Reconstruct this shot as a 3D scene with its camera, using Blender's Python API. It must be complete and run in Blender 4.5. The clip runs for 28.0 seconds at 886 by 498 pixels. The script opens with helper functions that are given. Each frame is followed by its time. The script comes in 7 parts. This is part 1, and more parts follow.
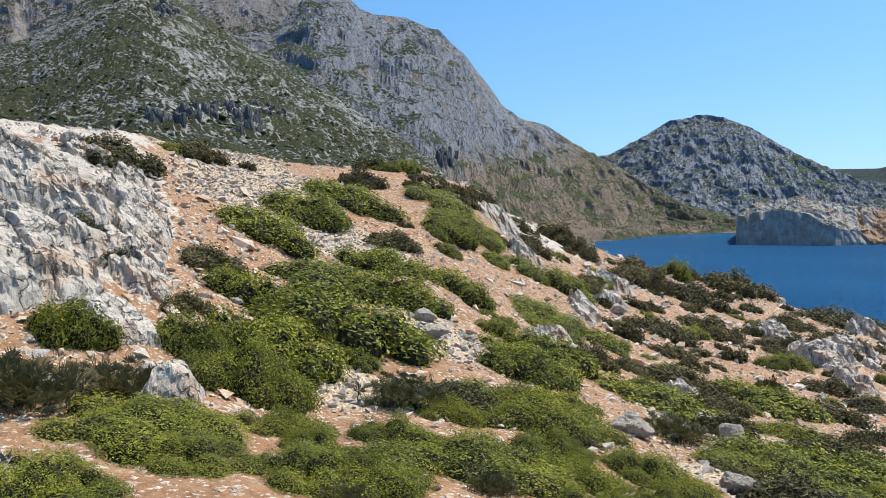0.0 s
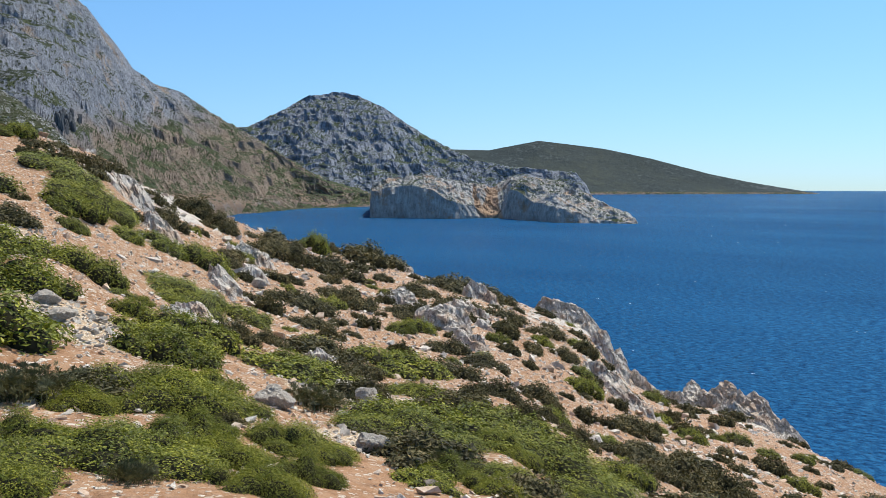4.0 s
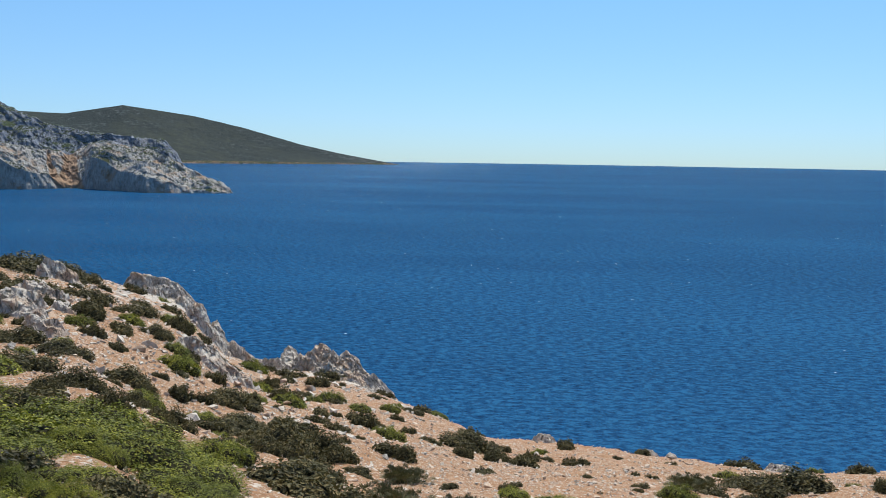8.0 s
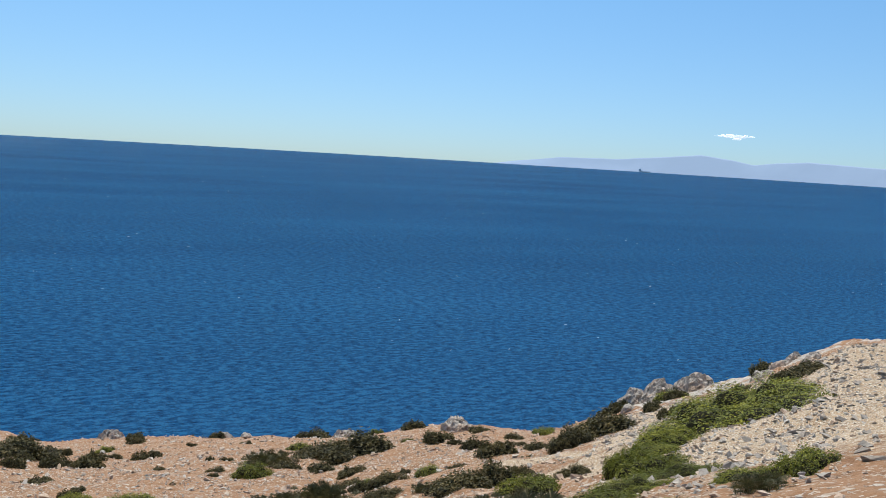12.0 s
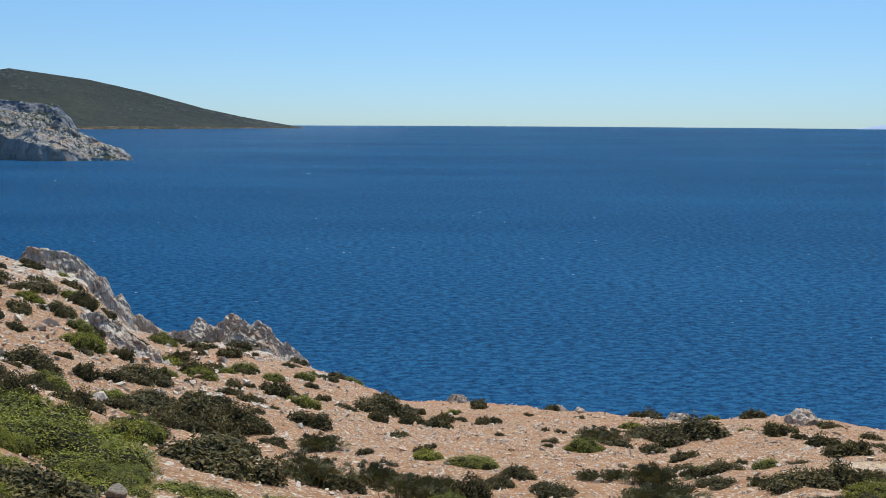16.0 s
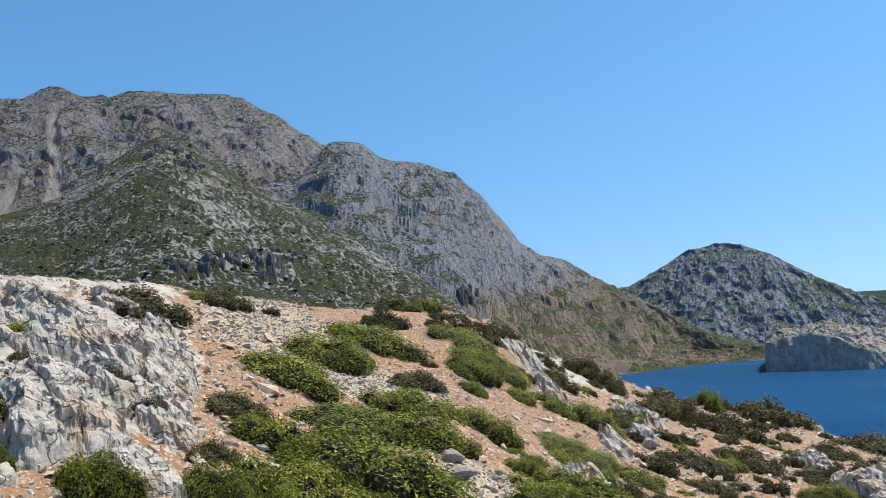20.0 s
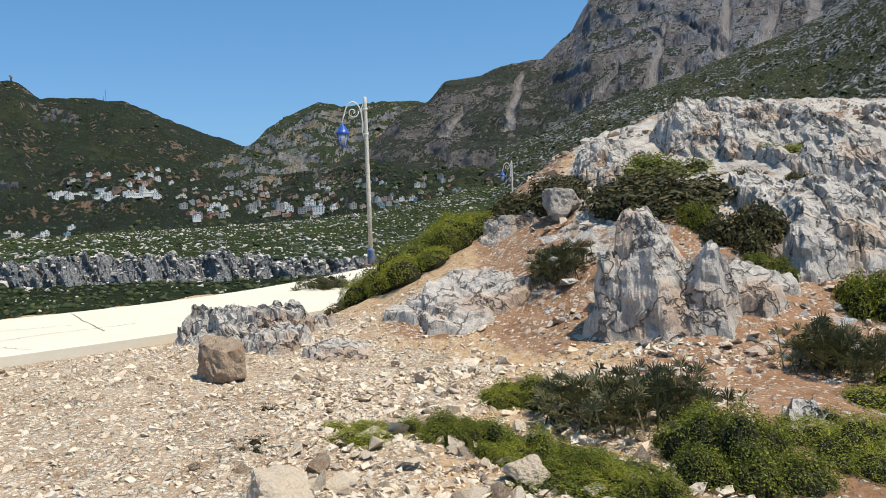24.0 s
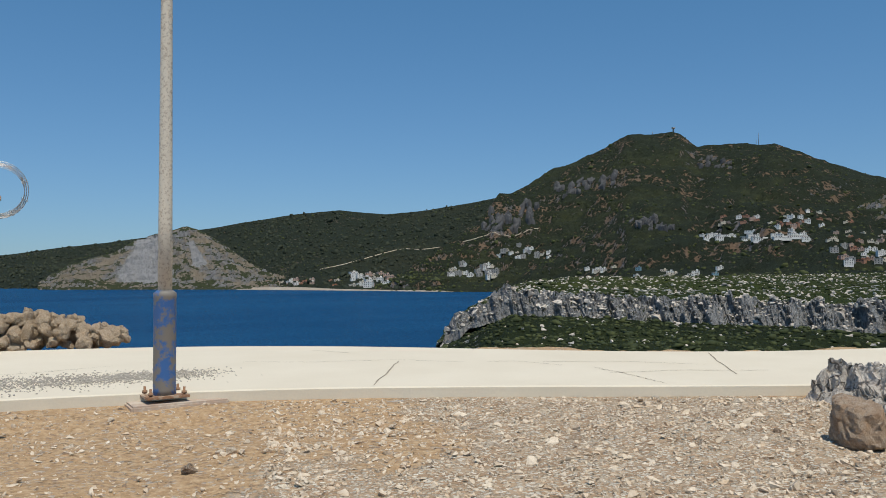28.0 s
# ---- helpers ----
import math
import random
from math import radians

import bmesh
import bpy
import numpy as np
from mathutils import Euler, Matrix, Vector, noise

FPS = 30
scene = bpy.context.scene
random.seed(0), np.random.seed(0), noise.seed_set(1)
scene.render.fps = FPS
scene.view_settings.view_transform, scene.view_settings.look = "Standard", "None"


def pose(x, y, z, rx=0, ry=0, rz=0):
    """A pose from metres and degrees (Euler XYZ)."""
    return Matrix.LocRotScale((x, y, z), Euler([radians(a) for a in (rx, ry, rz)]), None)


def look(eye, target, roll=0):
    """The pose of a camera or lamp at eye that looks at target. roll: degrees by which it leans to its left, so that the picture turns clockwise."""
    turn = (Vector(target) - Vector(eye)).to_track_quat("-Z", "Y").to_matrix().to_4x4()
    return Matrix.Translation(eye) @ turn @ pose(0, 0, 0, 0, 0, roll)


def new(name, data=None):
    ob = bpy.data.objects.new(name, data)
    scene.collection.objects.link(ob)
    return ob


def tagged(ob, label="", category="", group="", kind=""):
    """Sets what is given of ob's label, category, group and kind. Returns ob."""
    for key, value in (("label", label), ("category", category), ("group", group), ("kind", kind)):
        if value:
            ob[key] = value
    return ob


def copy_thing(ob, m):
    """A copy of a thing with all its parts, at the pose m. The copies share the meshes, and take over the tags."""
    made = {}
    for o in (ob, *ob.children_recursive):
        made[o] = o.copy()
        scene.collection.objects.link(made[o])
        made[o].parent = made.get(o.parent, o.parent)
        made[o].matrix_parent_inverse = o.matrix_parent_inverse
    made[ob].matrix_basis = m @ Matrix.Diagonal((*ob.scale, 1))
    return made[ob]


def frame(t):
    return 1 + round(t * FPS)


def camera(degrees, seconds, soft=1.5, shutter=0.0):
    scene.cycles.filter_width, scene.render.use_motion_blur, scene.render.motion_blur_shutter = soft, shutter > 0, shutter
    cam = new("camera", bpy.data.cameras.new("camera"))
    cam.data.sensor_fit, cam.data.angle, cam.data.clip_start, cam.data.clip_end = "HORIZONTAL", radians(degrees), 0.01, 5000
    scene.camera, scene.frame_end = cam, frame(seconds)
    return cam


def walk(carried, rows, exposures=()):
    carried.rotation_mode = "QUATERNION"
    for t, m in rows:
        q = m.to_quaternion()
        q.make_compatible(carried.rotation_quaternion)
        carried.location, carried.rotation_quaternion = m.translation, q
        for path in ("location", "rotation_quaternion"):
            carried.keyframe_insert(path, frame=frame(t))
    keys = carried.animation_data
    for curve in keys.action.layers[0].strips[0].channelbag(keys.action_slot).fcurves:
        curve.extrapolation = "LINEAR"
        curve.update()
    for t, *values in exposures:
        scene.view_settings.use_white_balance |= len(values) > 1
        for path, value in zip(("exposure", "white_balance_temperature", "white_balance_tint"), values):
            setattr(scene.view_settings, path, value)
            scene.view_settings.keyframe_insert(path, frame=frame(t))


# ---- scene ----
EYE = Vector((0.0, 0.0, 57.0))
# seconds, heading clockwise from the open sea, tilt, lean: the camera turns where it stands
PATH = [
    (0.0, -58.61, -2.54, -1.26, -0.084, -0.031, -0.035), (0.5, -56.31, -2.79, -0.89, -0.088, -0.022, -0.043), (1.0, -54.38, -2.98, -0.56, -0.082, -0.013, -0.027),
    (1.5, -50.61, -3.15, -0.20, -0.079, -0.001, -0.019), (2.0, -47.97, -3.39, 0.04, -0.082, 0.010, -0.012), (2.5, -44.57, -3.63, 0.09, -0.055, 0.007, -0.003),
    (4.5, -30.29, -5.07, -0.04, -0.003, -0.123, 0.003), (5.0, -26.54, -5.36, 0.14, 0.019, -0.067, -0.002), (5.5, -22.51, -5.75, 0.32, -0.034, 0.032, 0.012),
    (6.0, -18.64, -6.00, 0.36, -0.047, 0.098, 0.006), (6.5, -14.97, -6.36, -0.06, -0.049, 0.113, -0.005), (7.0, -11.15, -6.81, -0.01, -0.041, 0.164, -0.001),
    (7.5, -8.10, -6.52, 0.45, -0.040, 0.171, 0.007), (8.0, -6.08, -6.67, 0.85, -0.059, 0.213, -0.004), (8.5, -3.56, -6.92, 1.21, -0.052, 0.199, 0.004),
    (9.0, 0.67, -7.00, 1.64, -0.058, 0.219, 0.014), (9.5, 4.76, -7.14, 1.86, -0.030, 0.275, 0.009), (10.0, 8.83, -7.32, 2.22, -0.051, 0.302, 0.024),
    (10.5, 14.00, -7.32, 2.75, 0.096, 0.336, -0.020), (11.0, 19.06, -7.15, 3.01, 0.201, 0.338, -0.034), (11.5, 23.44, -6.68, 3.44, 0.007, 0.390, -0.039),
    (13.5, 18.56, -11.25, 2.65, 0.008, 0.144, 0.109), (14.0, 14.89, -17.56, 2.27, 0.014, 0.115, 0.101), (14.5, 10.90, -20.05, 1.21, 0.002, 0.133, 0.088),
    (15.0, 7.12, -19.79, 1.00, -0.013, 0.145, 0.083), (15.5, 5.22, -13.91, 1.28, -0.003, 0.129, 0.097), (16.0, 0.13, -9.19, 0.27, 0.007, 0.078, 0.126),
    (16.5, -5.23, -5.82, -0.76, 0.024, 0.060, 0.137), (17.0, -11.21, -4.95, -0.89, 0.020, -0.032, 0.038), (17.5, -18.93, -4.92, -1.61, 0.078, -0.075, 0.044),
    (18.0, -28.28, -4.66, -2.47, 0.051, -0.098, 0.038), (18.5, -39.80, -3.97, -3.28, 0.017, -0.090, -0.017), (19.0, -48.91, -0.25, -3.76, -0.052, -0.056, -0.022),
    (19.5, -53.21, 6.11, -3.90, -0.007, -0.071, -0.028), (20.0, -59.70, 7.15, -3.49, 0.007, -0.099, -0.040), (20.5, -70.15, 7.60, -2.84, 0.072, -0.191, -0.046),
    (21.0, -79.93, 7.35, -3.49, 0.120, -0.148, -0.039), (21.5, -89.24, 6.85, -3.16, 0.113, -0.184, -0.046), (22.0, -99.43, 4.52, -1.98, 0.084, -0.218, -0.036),
    (22.5, -103.77, 3.41, -2.56, 0.077, -0.260, -0.086), (24.5, -114.32, -5.82, -2.86, 0.104, -0.237, -0.052), (25.0, -124.79, -5.15, -3.96, 0.081, -0.253, -0.043),
    (25.5, -134.28, -4.52, -4.33, -0.023, -0.260, -0.046), (26.0, -141.39, -4.44, -3.08, -0.040, -0.226, -0.050), (26.5, -146.56, -4.31, -1.62, -0.039, -0.226, -0.053),
    (27.0, -150.53, -2.75, -1.18, -0.030, -0.212, -0.052), (27.5, -152.88, -0.60, -0.39, -0.045, -0.226, -0.039), (28.0, -152.77, 1.11, -0.03, -0.065, -0.229, -0.041)]


def heading(az, el=0.0):
    a, e = radians(az), radians(el)
    return Vector((math.sin(a) * math.cos(e), math.cos(a) * math.cos(e), math.sin(e)))


cam = camera(56.7, 28.0, 0.9)
walk(cam, [(t, look(EYE + Vector((x, y, z)), EYE + Vector((x, y, z)) + 100 * heading(a, e), lean)) for t, a, e, lean, x, y, z in PATH],
     [(0.0, 0.42), (2.0, 0.4), (5.0, 0.3), (8.0, 0.16), (11.0, 0.05), (15.0, -0.02), (18.0, 0.16), (20.0, 0.3), (22.0, 0.3), (25.0, -0.08), (28.0, -0.4)])

# ---- light ----
SUN_AZ, SUN_EL = 10.0, 66.0
world = bpy.data.worlds.new("sky")
scene.world = world
world.use_nodes = True
wn = world.node_tree.nodes
sky = wn.new("ShaderNodeTexSky")
sky.sky_type, sky.sun_disc = "NISHITA", False
sky.sun_elevation, sky.sun_rotation = radians(SUN_EL), radians(SUN_AZ)
sky.air_density, sky.dust_density, sky.ozone_density = 1.0, 0.8, 2.5
wn["Background"].inputs["Strength"].default_value = 0.12
lift = wn.new("ShaderNodeVectorMath")
lift.operation = "ADD"
lift.inputs[1].default_value = (0, 0, 0.045)
place = wn.new("ShaderNodeTexCoord")
world.node_tree.links.new(place.outputs["Generated"], lift.inputs[0])
world.node_tree.links.new(lift.outputs[0], sky.inputs["Vector"])
tone = wn.new("ShaderNodeMix")
tone.data_type, tone.blend_type = "RGBA", "MULTIPLY"
tone.inputs["Factor"].default_value = 1.0
rise = wn.new("ShaderNodeSeparateXYZ")
world.node_tree.links.new(place.outputs["Generated"], rise.inputs[0])
air = wn.new("ShaderNodeValToRGB")
air.color_ramp.elements[0].position, air.color_ramp.elements[1].position = 0.0, 0.32
air.color_ramp.elements[0].color, air.color_ramp.elements[1].color = (0.70, 0.89, 1.08, 1), (0.62, 1.03, 1.2, 1)
world.node_tree.links.new(rise.outputs["Z"], air.inputs["Fac"])
world.node_tree.links.new(air.outputs["Color"], tone.inputs["B"])
world.node_tree.links.new(sky.outputs[0], tone.inputs["A"])
world.node_tree.links.new(tone.outputs["Result"], wn["Background"].inputs["Color"])
sun = new("sun", bpy.data.lights.new("sun", "SUN"))
sun.data.energy, sun.data.angle, sun.data.color = 4.75, radians(0.53), (1.0, 0.92, 0.78)
sun.matrix_world = look(heading(SUN_AZ, SUN_EL) * 200, (0, 0, 0))


# ---- materials ----
def mat(name, rough=0.9, spec=0.3):
    m = bpy.data.materials.new(name)
    m.use_nodes = True
    b = m.node_tree.nodes["Principled BSDF"]
    b.inputs["Roughness"].default_value = rough
    b.inputs["Specular IOR Level"].default_value = spec
    return m, m.node_tree.nodes, m.node_tree.links, b


def coords(n, l, scale=(1, 1, 1)):
    g = n.new("ShaderNodeNewGeometry")
    mp = n.new("ShaderNodeMapping")
    mp.inputs["Scale"].default_value = scale
    l.new(g.outputs["Position"], mp.inputs["Vector"])
    return mp.outputs[0]


def noise_tex(n, l, vec, scale, detail=4.0, rough=0.55):
    t = n.new("ShaderNodeTexNoise")
    t.inputs["Scale"].default_value, t.inputs["Detail"].default_value = scale, detail
    t.inputs["Roughness"].default_value = rough
    l.new(vec, t.inputs["Vector"])
    return t.outputs["Fac"]


def ramp(n, l, fac, stops):
    r = n.new("ShaderNodeValToRGB")
    e = r.color_ramp.elements
    while len(e) < len(stops):
        e.new(0.5)
    for k, (p, c) in zip(e, stops):
        k.position = p
        k.color = (*c, 1) if len(c) == 3 else c
    l.new(fac, r.inputs["Fac"])
    return r.outputs["Color"]


def mix(n, l, fac, a, b, mode="MIX"):
    m = n.new("ShaderNodeMix")
    m.data_type, m.blend_type = "RGBA", mode
    for sock, v in ((m.inputs["Factor"], fac), (m.inputs["A"], a), (m.inputs["B"], b)):
        if isinstance(v, bpy.types.NodeSocket):
            l.new(v, sock)
        elif isinstance(v, tuple):
            sock.default_value = (*v, 1)
        else:
            sock.default_value = v
    return m.outputs["Result"]


def maths(n, l, op, a, b=0.0):
    m = n.new("ShaderNodeMath")
    m.operation = op
    for sock, v in zip(m.inputs, (a, b)):
        if isinstance(v, bpy.types.NodeSocket):
            l.new(v, sock)
        else:
            sock.default_value = v
    return m.outputs[0]


def bump(n, l, b, h, strength, dist):
    k = n.new("ShaderNodeBump")
    k.inputs["Strength"].default_value, k.inputs["Distance"].default_value = strength, dist
    l.new(h, k.inputs["Height"])
    l.new(k.outputs[0], b.inputs["Normal"])


def slope(n, l):
    g = n.new("ShaderNodeNewGeometry")
    s = n.new("ShaderNodeSeparateXYZ")
    l.new(g.outputs["Normal"], s.inputs[0])
    return s.outputs["Z"]


BW = ((0.0, 0.0, 0.0), (1.0, 1.0, 1.0))


def step(n, l, fac, lo, hi):
    return ramp(n, l, fac, ((lo, BW[0]), (hi, BW[1])))


def attribute(n, name):
    t = n.new("ShaderNodeAttribute")
    t.attribute_name = name
    return t.outputs["Fac"]


def hill_material(name, scrub, rock, soil, size, scrub_lo, scrub_hi, soil_lo, rocky=0.5, grain=0.6, grass=None, scree=(0.36, 0.33, 0.29)):
    """Scrub, bare limestone, soil and dry grass in patches: size is a shrub's spacing in metres."""
    m, n, l, b = mat(name, 0.95, 0.1)
    v = coords(n, l)
    wide = noise_tex(n, l, v, 0.03 / size, 6, 0.65)
    big = noise_tex(n, l, v, 0.12 / size, 6, 0.65)
    mid = noise_tex(n, l, v, 0.45 / size, 7, 0.75)
    fine = noise_tex(n, l, v, 2.6 / size, 4, 0.7)
    vor = n.new("ShaderNodeTexVoronoi")
    vor.inputs["Scale"].default_value = 1.0 / size
    l.new(v, vor.inputs["Vector"])
    shrub = maths(n, l, "ADD", maths(n, l, "MULTIPLY", vor.outputs["Distance"], -0.5), maths(n, l, "ADD", mid, maths(n, l, "MULTIPLY", big, 0.5)))
    flat = slope(n, l)
    shrub = maths(n, l, "ADD", shrub, maths(n, l, "MULTIPLY", maths(n, l, "ADD", flat, -0.75), rocky))
    shrub = maths(n, l, "ADD", shrub, maths(n, l, "MULTIPLY", maths(n, l, "ADD", wide, -0.5), 0.9))
    shrub = maths(n, l, "ADD", shrub, maths(n, l, "MULTIPLY", maths(n, l, "ADD", fine, -0.5), 0.35))
    lush = attribute(n, "lush")
    shrub = maths(n, l, "ADD", shrub, maths(n, l, "MULTIPLY", lush, 0.14))
    streak = noise_tex(n, l, coords(n, l, (1, 1, 0.45)), 0.8 / size, 9, 0.75)
    rockc = ramp(n, l, streak, ((0.3, tuple(c * 0.5 for c in rock)), (0.47, rock), (0.68, tuple(min(1, c * 1.4) for c in rock))))
    ground = mix(n, l, step(n, l, maths(n, l, "ADD", big, maths(n, l, "MULTIPLY", maths(n, l, "ADD", mid, -0.5), 0.5)), soil_lo, soil_lo + 0.12), soil, rockc)
    ground = mix(n, l, maths(n, l, "MULTIPLY", lush, 0.92), ground, mix(n, l, mid, tuple(c * 0.75 for c in soil), tuple(c * 1.25 for c in soil)))
    green = ramp(n, l, fine, ((0.3, tuple(c * 0.5 for c in scrub)), (0.7, tuple(c * 1.45 for c in scrub))))
    if grass:
        green = mix(n, l, maths(n, l, "MAXIMUM", step(n, l, wide, 0.5, 0.62), maths(n, l, "MULTIPLY", lush, 0.8)), green, ramp(n, l, mid, ((0.35, scrub), (0.65, grass))))
    k = step(n, l, shrub, scrub_lo, scrub_hi)
    gul = step(n, l, maths(n, l, "ADD", attribute(n, "gully"), maths(n, l, "MULTIPLY", maths(n, l, "ADD", mid, -0.5), 0.5)), 0.45, 0.65)
    k = maths(n, l, "MULTIPLY", k, maths(n, l, "SUBTRACT", 1.0, gul))
    ground = mix(n, l, gul, ground, mix(n, l, fine, tuple(c * 0.8 for c in scree), tuple(c * 1.2 for c in scree)))
    l.new(mix(n, l, k, ground, green), b.inputs["Base Color"])
    bump(n, l, b, maths(n, l, "ADD", maths(n, l, "MULTIPLY", mid, 2.0), maths(n, l, "ADD", streak, maths(n, l, "MULTIPLY", k, 0.4))), grain, size)
    return m


m_pyramid = hill_material("scrub_slope", (0.046, 0.05, 0.026), (0.34, 0.34, 0.335), (0.19, 0.165, 0.115), 1.7, 0.39, 0.48, 0.30, 0.5, 0.9, (0.07, 0.076, 0.034), (0.26, 0.21, 0.15))
# the ridge's rock colour is tinted blue for the haze of distance
m_ridge = hill_material("limestone_ridge", (0.042, 0.053, 0.03), (0.235, 0.248, 0.28), (0.30, 0.225, 0.165), 5.0, 0.46, 0.56, 0.30, 0.6, 1.0, (0.105, 0.125, 0.06))
m_summit = hill_material("bare_summit", (0.05, 0.056, 0.04), (0.235, 0.233, 0.25), (0.21, 0.182, 0.165), 7.0, 0.51, 0.59, 0.42, 0.9, 1.0, None, (0.30, 0.275, 0.26))
# the dome's rock has a blue haze tint in its base colour too
m_dome = hill_material("dome_scrub", (0.045, 0.06, 0.04), (0.21, 0.225, 0.262), (0.22, 0.19, 0.15), 6.0, 0.43, 0.53, 0.20, 0.8, 0.7, (0.07, 0.09, 0.045))
m_green = hill_material("green_hill", (0.038, 0.05, 0.026), (0.22, 0.225, 0.235), (0.27, 0.21, 0.14), 7.0, 0.30, 0.40, 0.40, 1.3, 0.9, (0.07, 0.08, 0.035))
m_village = hill_material("village_slope", (0.026, 0.034, 0.021), (0.15, 0.155, 0.165), (0.22, 0.15, 0.10), 9.0, 0.33, 0.43, 0.44, 0.9, 0.9, (0.06, 0.066, 0.03))
m_forest = hill_material("pine_forest", (0.026, 0.034, 0.022), (0.2, 0.17, 0.13), (0.2, 0.15, 0.1), 8.0, 0.16, 0.28, 0.3, 0.2, 0.9, (0.04, 0.042, 0.024))
m_quarry = hill_material("quarry_rock", (0.06, 0.07, 0.035), (0.24, 0.235, 0.235), (0.30, 0.25, 0.19), 6.0, 0.38, 0.48, 0.44, 1.0, 1.0, None, (0.34, 0.335, 0.335))
m_island = hill_material("island_rock", (0.045, 0.055, 0.03), (0.34, 0.33, 0.315), (0.34, 0.24, 0.17), 4.0, 0.56, 0.64, 0.34, 0.6, 0.6, None, (0.33, 0.23, 0.16))
m_plain = hill_material("maquis_plain", (0.042, 0.058, 0.016), (0.46, 0.46, 0.44), (0.19, 0.16, 0.09), 1.6, 0.38, 0.46, 0.28, 0.6, 0.9, (0.095, 0.105, 0.024))
m_terrace = hill_material("maquis_terrace", (0.024, 0.034, 0.014), (0.34, 0.34, 0.32), (0.12, 0.11, 0.06), 1.6, 0.30, 0.38, 0.28, 0.6, 0.9, (0.045, 0.058, 0.018))
m_crag = hill_material("crag_rock", (0.035, 0.045, 0.022), (0.32, 0.32, 0.318), (0.16, 0.15, 0.12), 1.5, 0.50, 0.60, 0.22, 1.4, 1.0)
m_shore = hill_material("brown_shore", (0.07, 0.075, 0.04), (0.24, 0.21, 0.19), (0.25, 0.18, 0.135), 6.0, 0.50, 0.60, 0.5, 0.6, 0.9)
m_sandy = hill_material("pale_beach", (0.2, 0.18, 0.13), (0.36, 0.32, 0.27), (0.33, 0.28, 0.22), 8.0, 0.8, 0.9, 0.5, 0.1, 0.3)
# distance haze is mixed into the cape's blue-grey base colours
m_cape = hill_material("hazy_cape", (0.036, 0.047, 0.048), (0.075, 0.085, 0.088), (0.08, 0.085, 0.078), 16.0, 0.22, 0.45, 0.3, 0.3, 0.35, (0.055, 0.063, 0.052))


def ground_material():
    """Red soil full of stones, pale gravel and grey limestone, spread as the sheet's own masks say."""
    m, n, l, b = mat("stony_ground", 0.95, 0.15)
    v = coords(n, l)
    a = noise_tex(n, l, v, 0.35, 5, 0.6)
    c = noise_tex(n, l, v, 3.0, 7, 0.75)
    f = noise_tex(n, l, v, 14.0, 5, 0.7)

    def pebbles(scale, lo, hi, stops):
        w = n.new("ShaderNodeTexVoronoi")
        w.distance = "MANHATTAN"
        w.inputs["Scale"].default_value = scale
        jog = n.new("ShaderNodeTexNoise")
        jog.inputs["Scale"].default_value, jog.inputs["Detail"].default_value = scale * 1.3, 3.0
        l.new(v, jog.inputs["Vector"])
        shift = n.new("ShaderNodeVectorMath")
        shift.operation = "MULTIPLY_ADD"
        shift.inputs[1].default_value = (0.7 / scale, 0.7 / scale, 0.7 / scale)
        l.new(jog.outputs["Color"], shift.inputs[0])
        l.new(v, shift.inputs[2])
        l.new(shift.outputs[0], w.inputs["Vector"])
        t = n.new("ShaderNodeSeparateColor")
        l.new(w.outputs["Color"], t.inputs[0])
        wide = maths(n, l, "ADD", w.outputs["Distance"], maths(n, l, "MULTIPLY", maths(n, l, "ADD", t.outputs[2], -0.5), 0.45))
        near = maths(n, l, "SUBTRACT", 1.0, step(n, l, wide, lo, hi))
        return near, ramp(n, l, t.outputs[0], stops), t.outputs[1], w.outputs["Distance"]

    soil = ramp(n, l, c, ((0.28, (0.14, 0.07, 0.036)), (0.48, (0.30, 0.163, 0.087)), (0.72, (0.41, 0.265, 0.165))))
    soil = mix(n, l, maths(n, l, "MULTIPLY", step(n, l, f, 0.45, 0.65), 0.5), soil, (0.33, 0.22, 0.15))
    n1, c1, r1, d1 = pebbles(7.0, 0.46, 0.54, ((0.0, (0.34, 0.22, 0.145)), (0.5, (0.47, 0.37, 0.285)), (1.0, (0.58, 0.52, 0.45))))
    n2, c2, r2, d2 = pebbles(20.0, 0.55, 0.68, ((0.0, (0.36, 0.23, 0.15)), (0.5, (0.52, 0.42, 0.33)), (1.0, (0.64, 0.58, 0.5))))
    thick = maths(n, l, "ADD", maths(n, l, "MULTIPLY", a, 1.3), -0.25)
    s1 = maths(n, l, "MULTIPLY", n1, maths(n, l, "LESS_THAN", r1, thick))
    s2 = maths(n, l, "MULTIPLY", n2, maths(n, l, "LESS_THAN", r2, maths(n, l, "ADD", thick, 0.15)))
    soil = mix(n, l, s2, soil, c2)
    soil = mix(n, l, s1, soil, c1)
    sand = ramp(n, l, f, ((0.3, (0.33, 0.205, 0.105)), (0.55, (0.52, 0.355, 0.205)), (0.75, (0.64, 0.50, 0.34))))
    sand = mix(n, l, maths(n, l, "MULTIPLY", s2, 0.7), sand, c2)
    lime = ramp(n, l, noise_tex(n, l, coords(n, l, (1, 1, 2.5)), 2.2, 8, 0.75),
                ((0.30, (0.15, 0.125, 0.10)), (0.42, (0.38, 0.34, 0.30)), (0.58, (0.54, 0.49, 0.43)), (0.72, (0.52, 0.38, 0.27))))
    n3, c3, r3, d3 = pebbles(30.0, 0.62, 0.8, ((0.0, (0.46, 0.35, 0.24)), (0.5, (0.62, 0.53, 0.41)), (1.0, (0.76, 0.69, 0.58))))
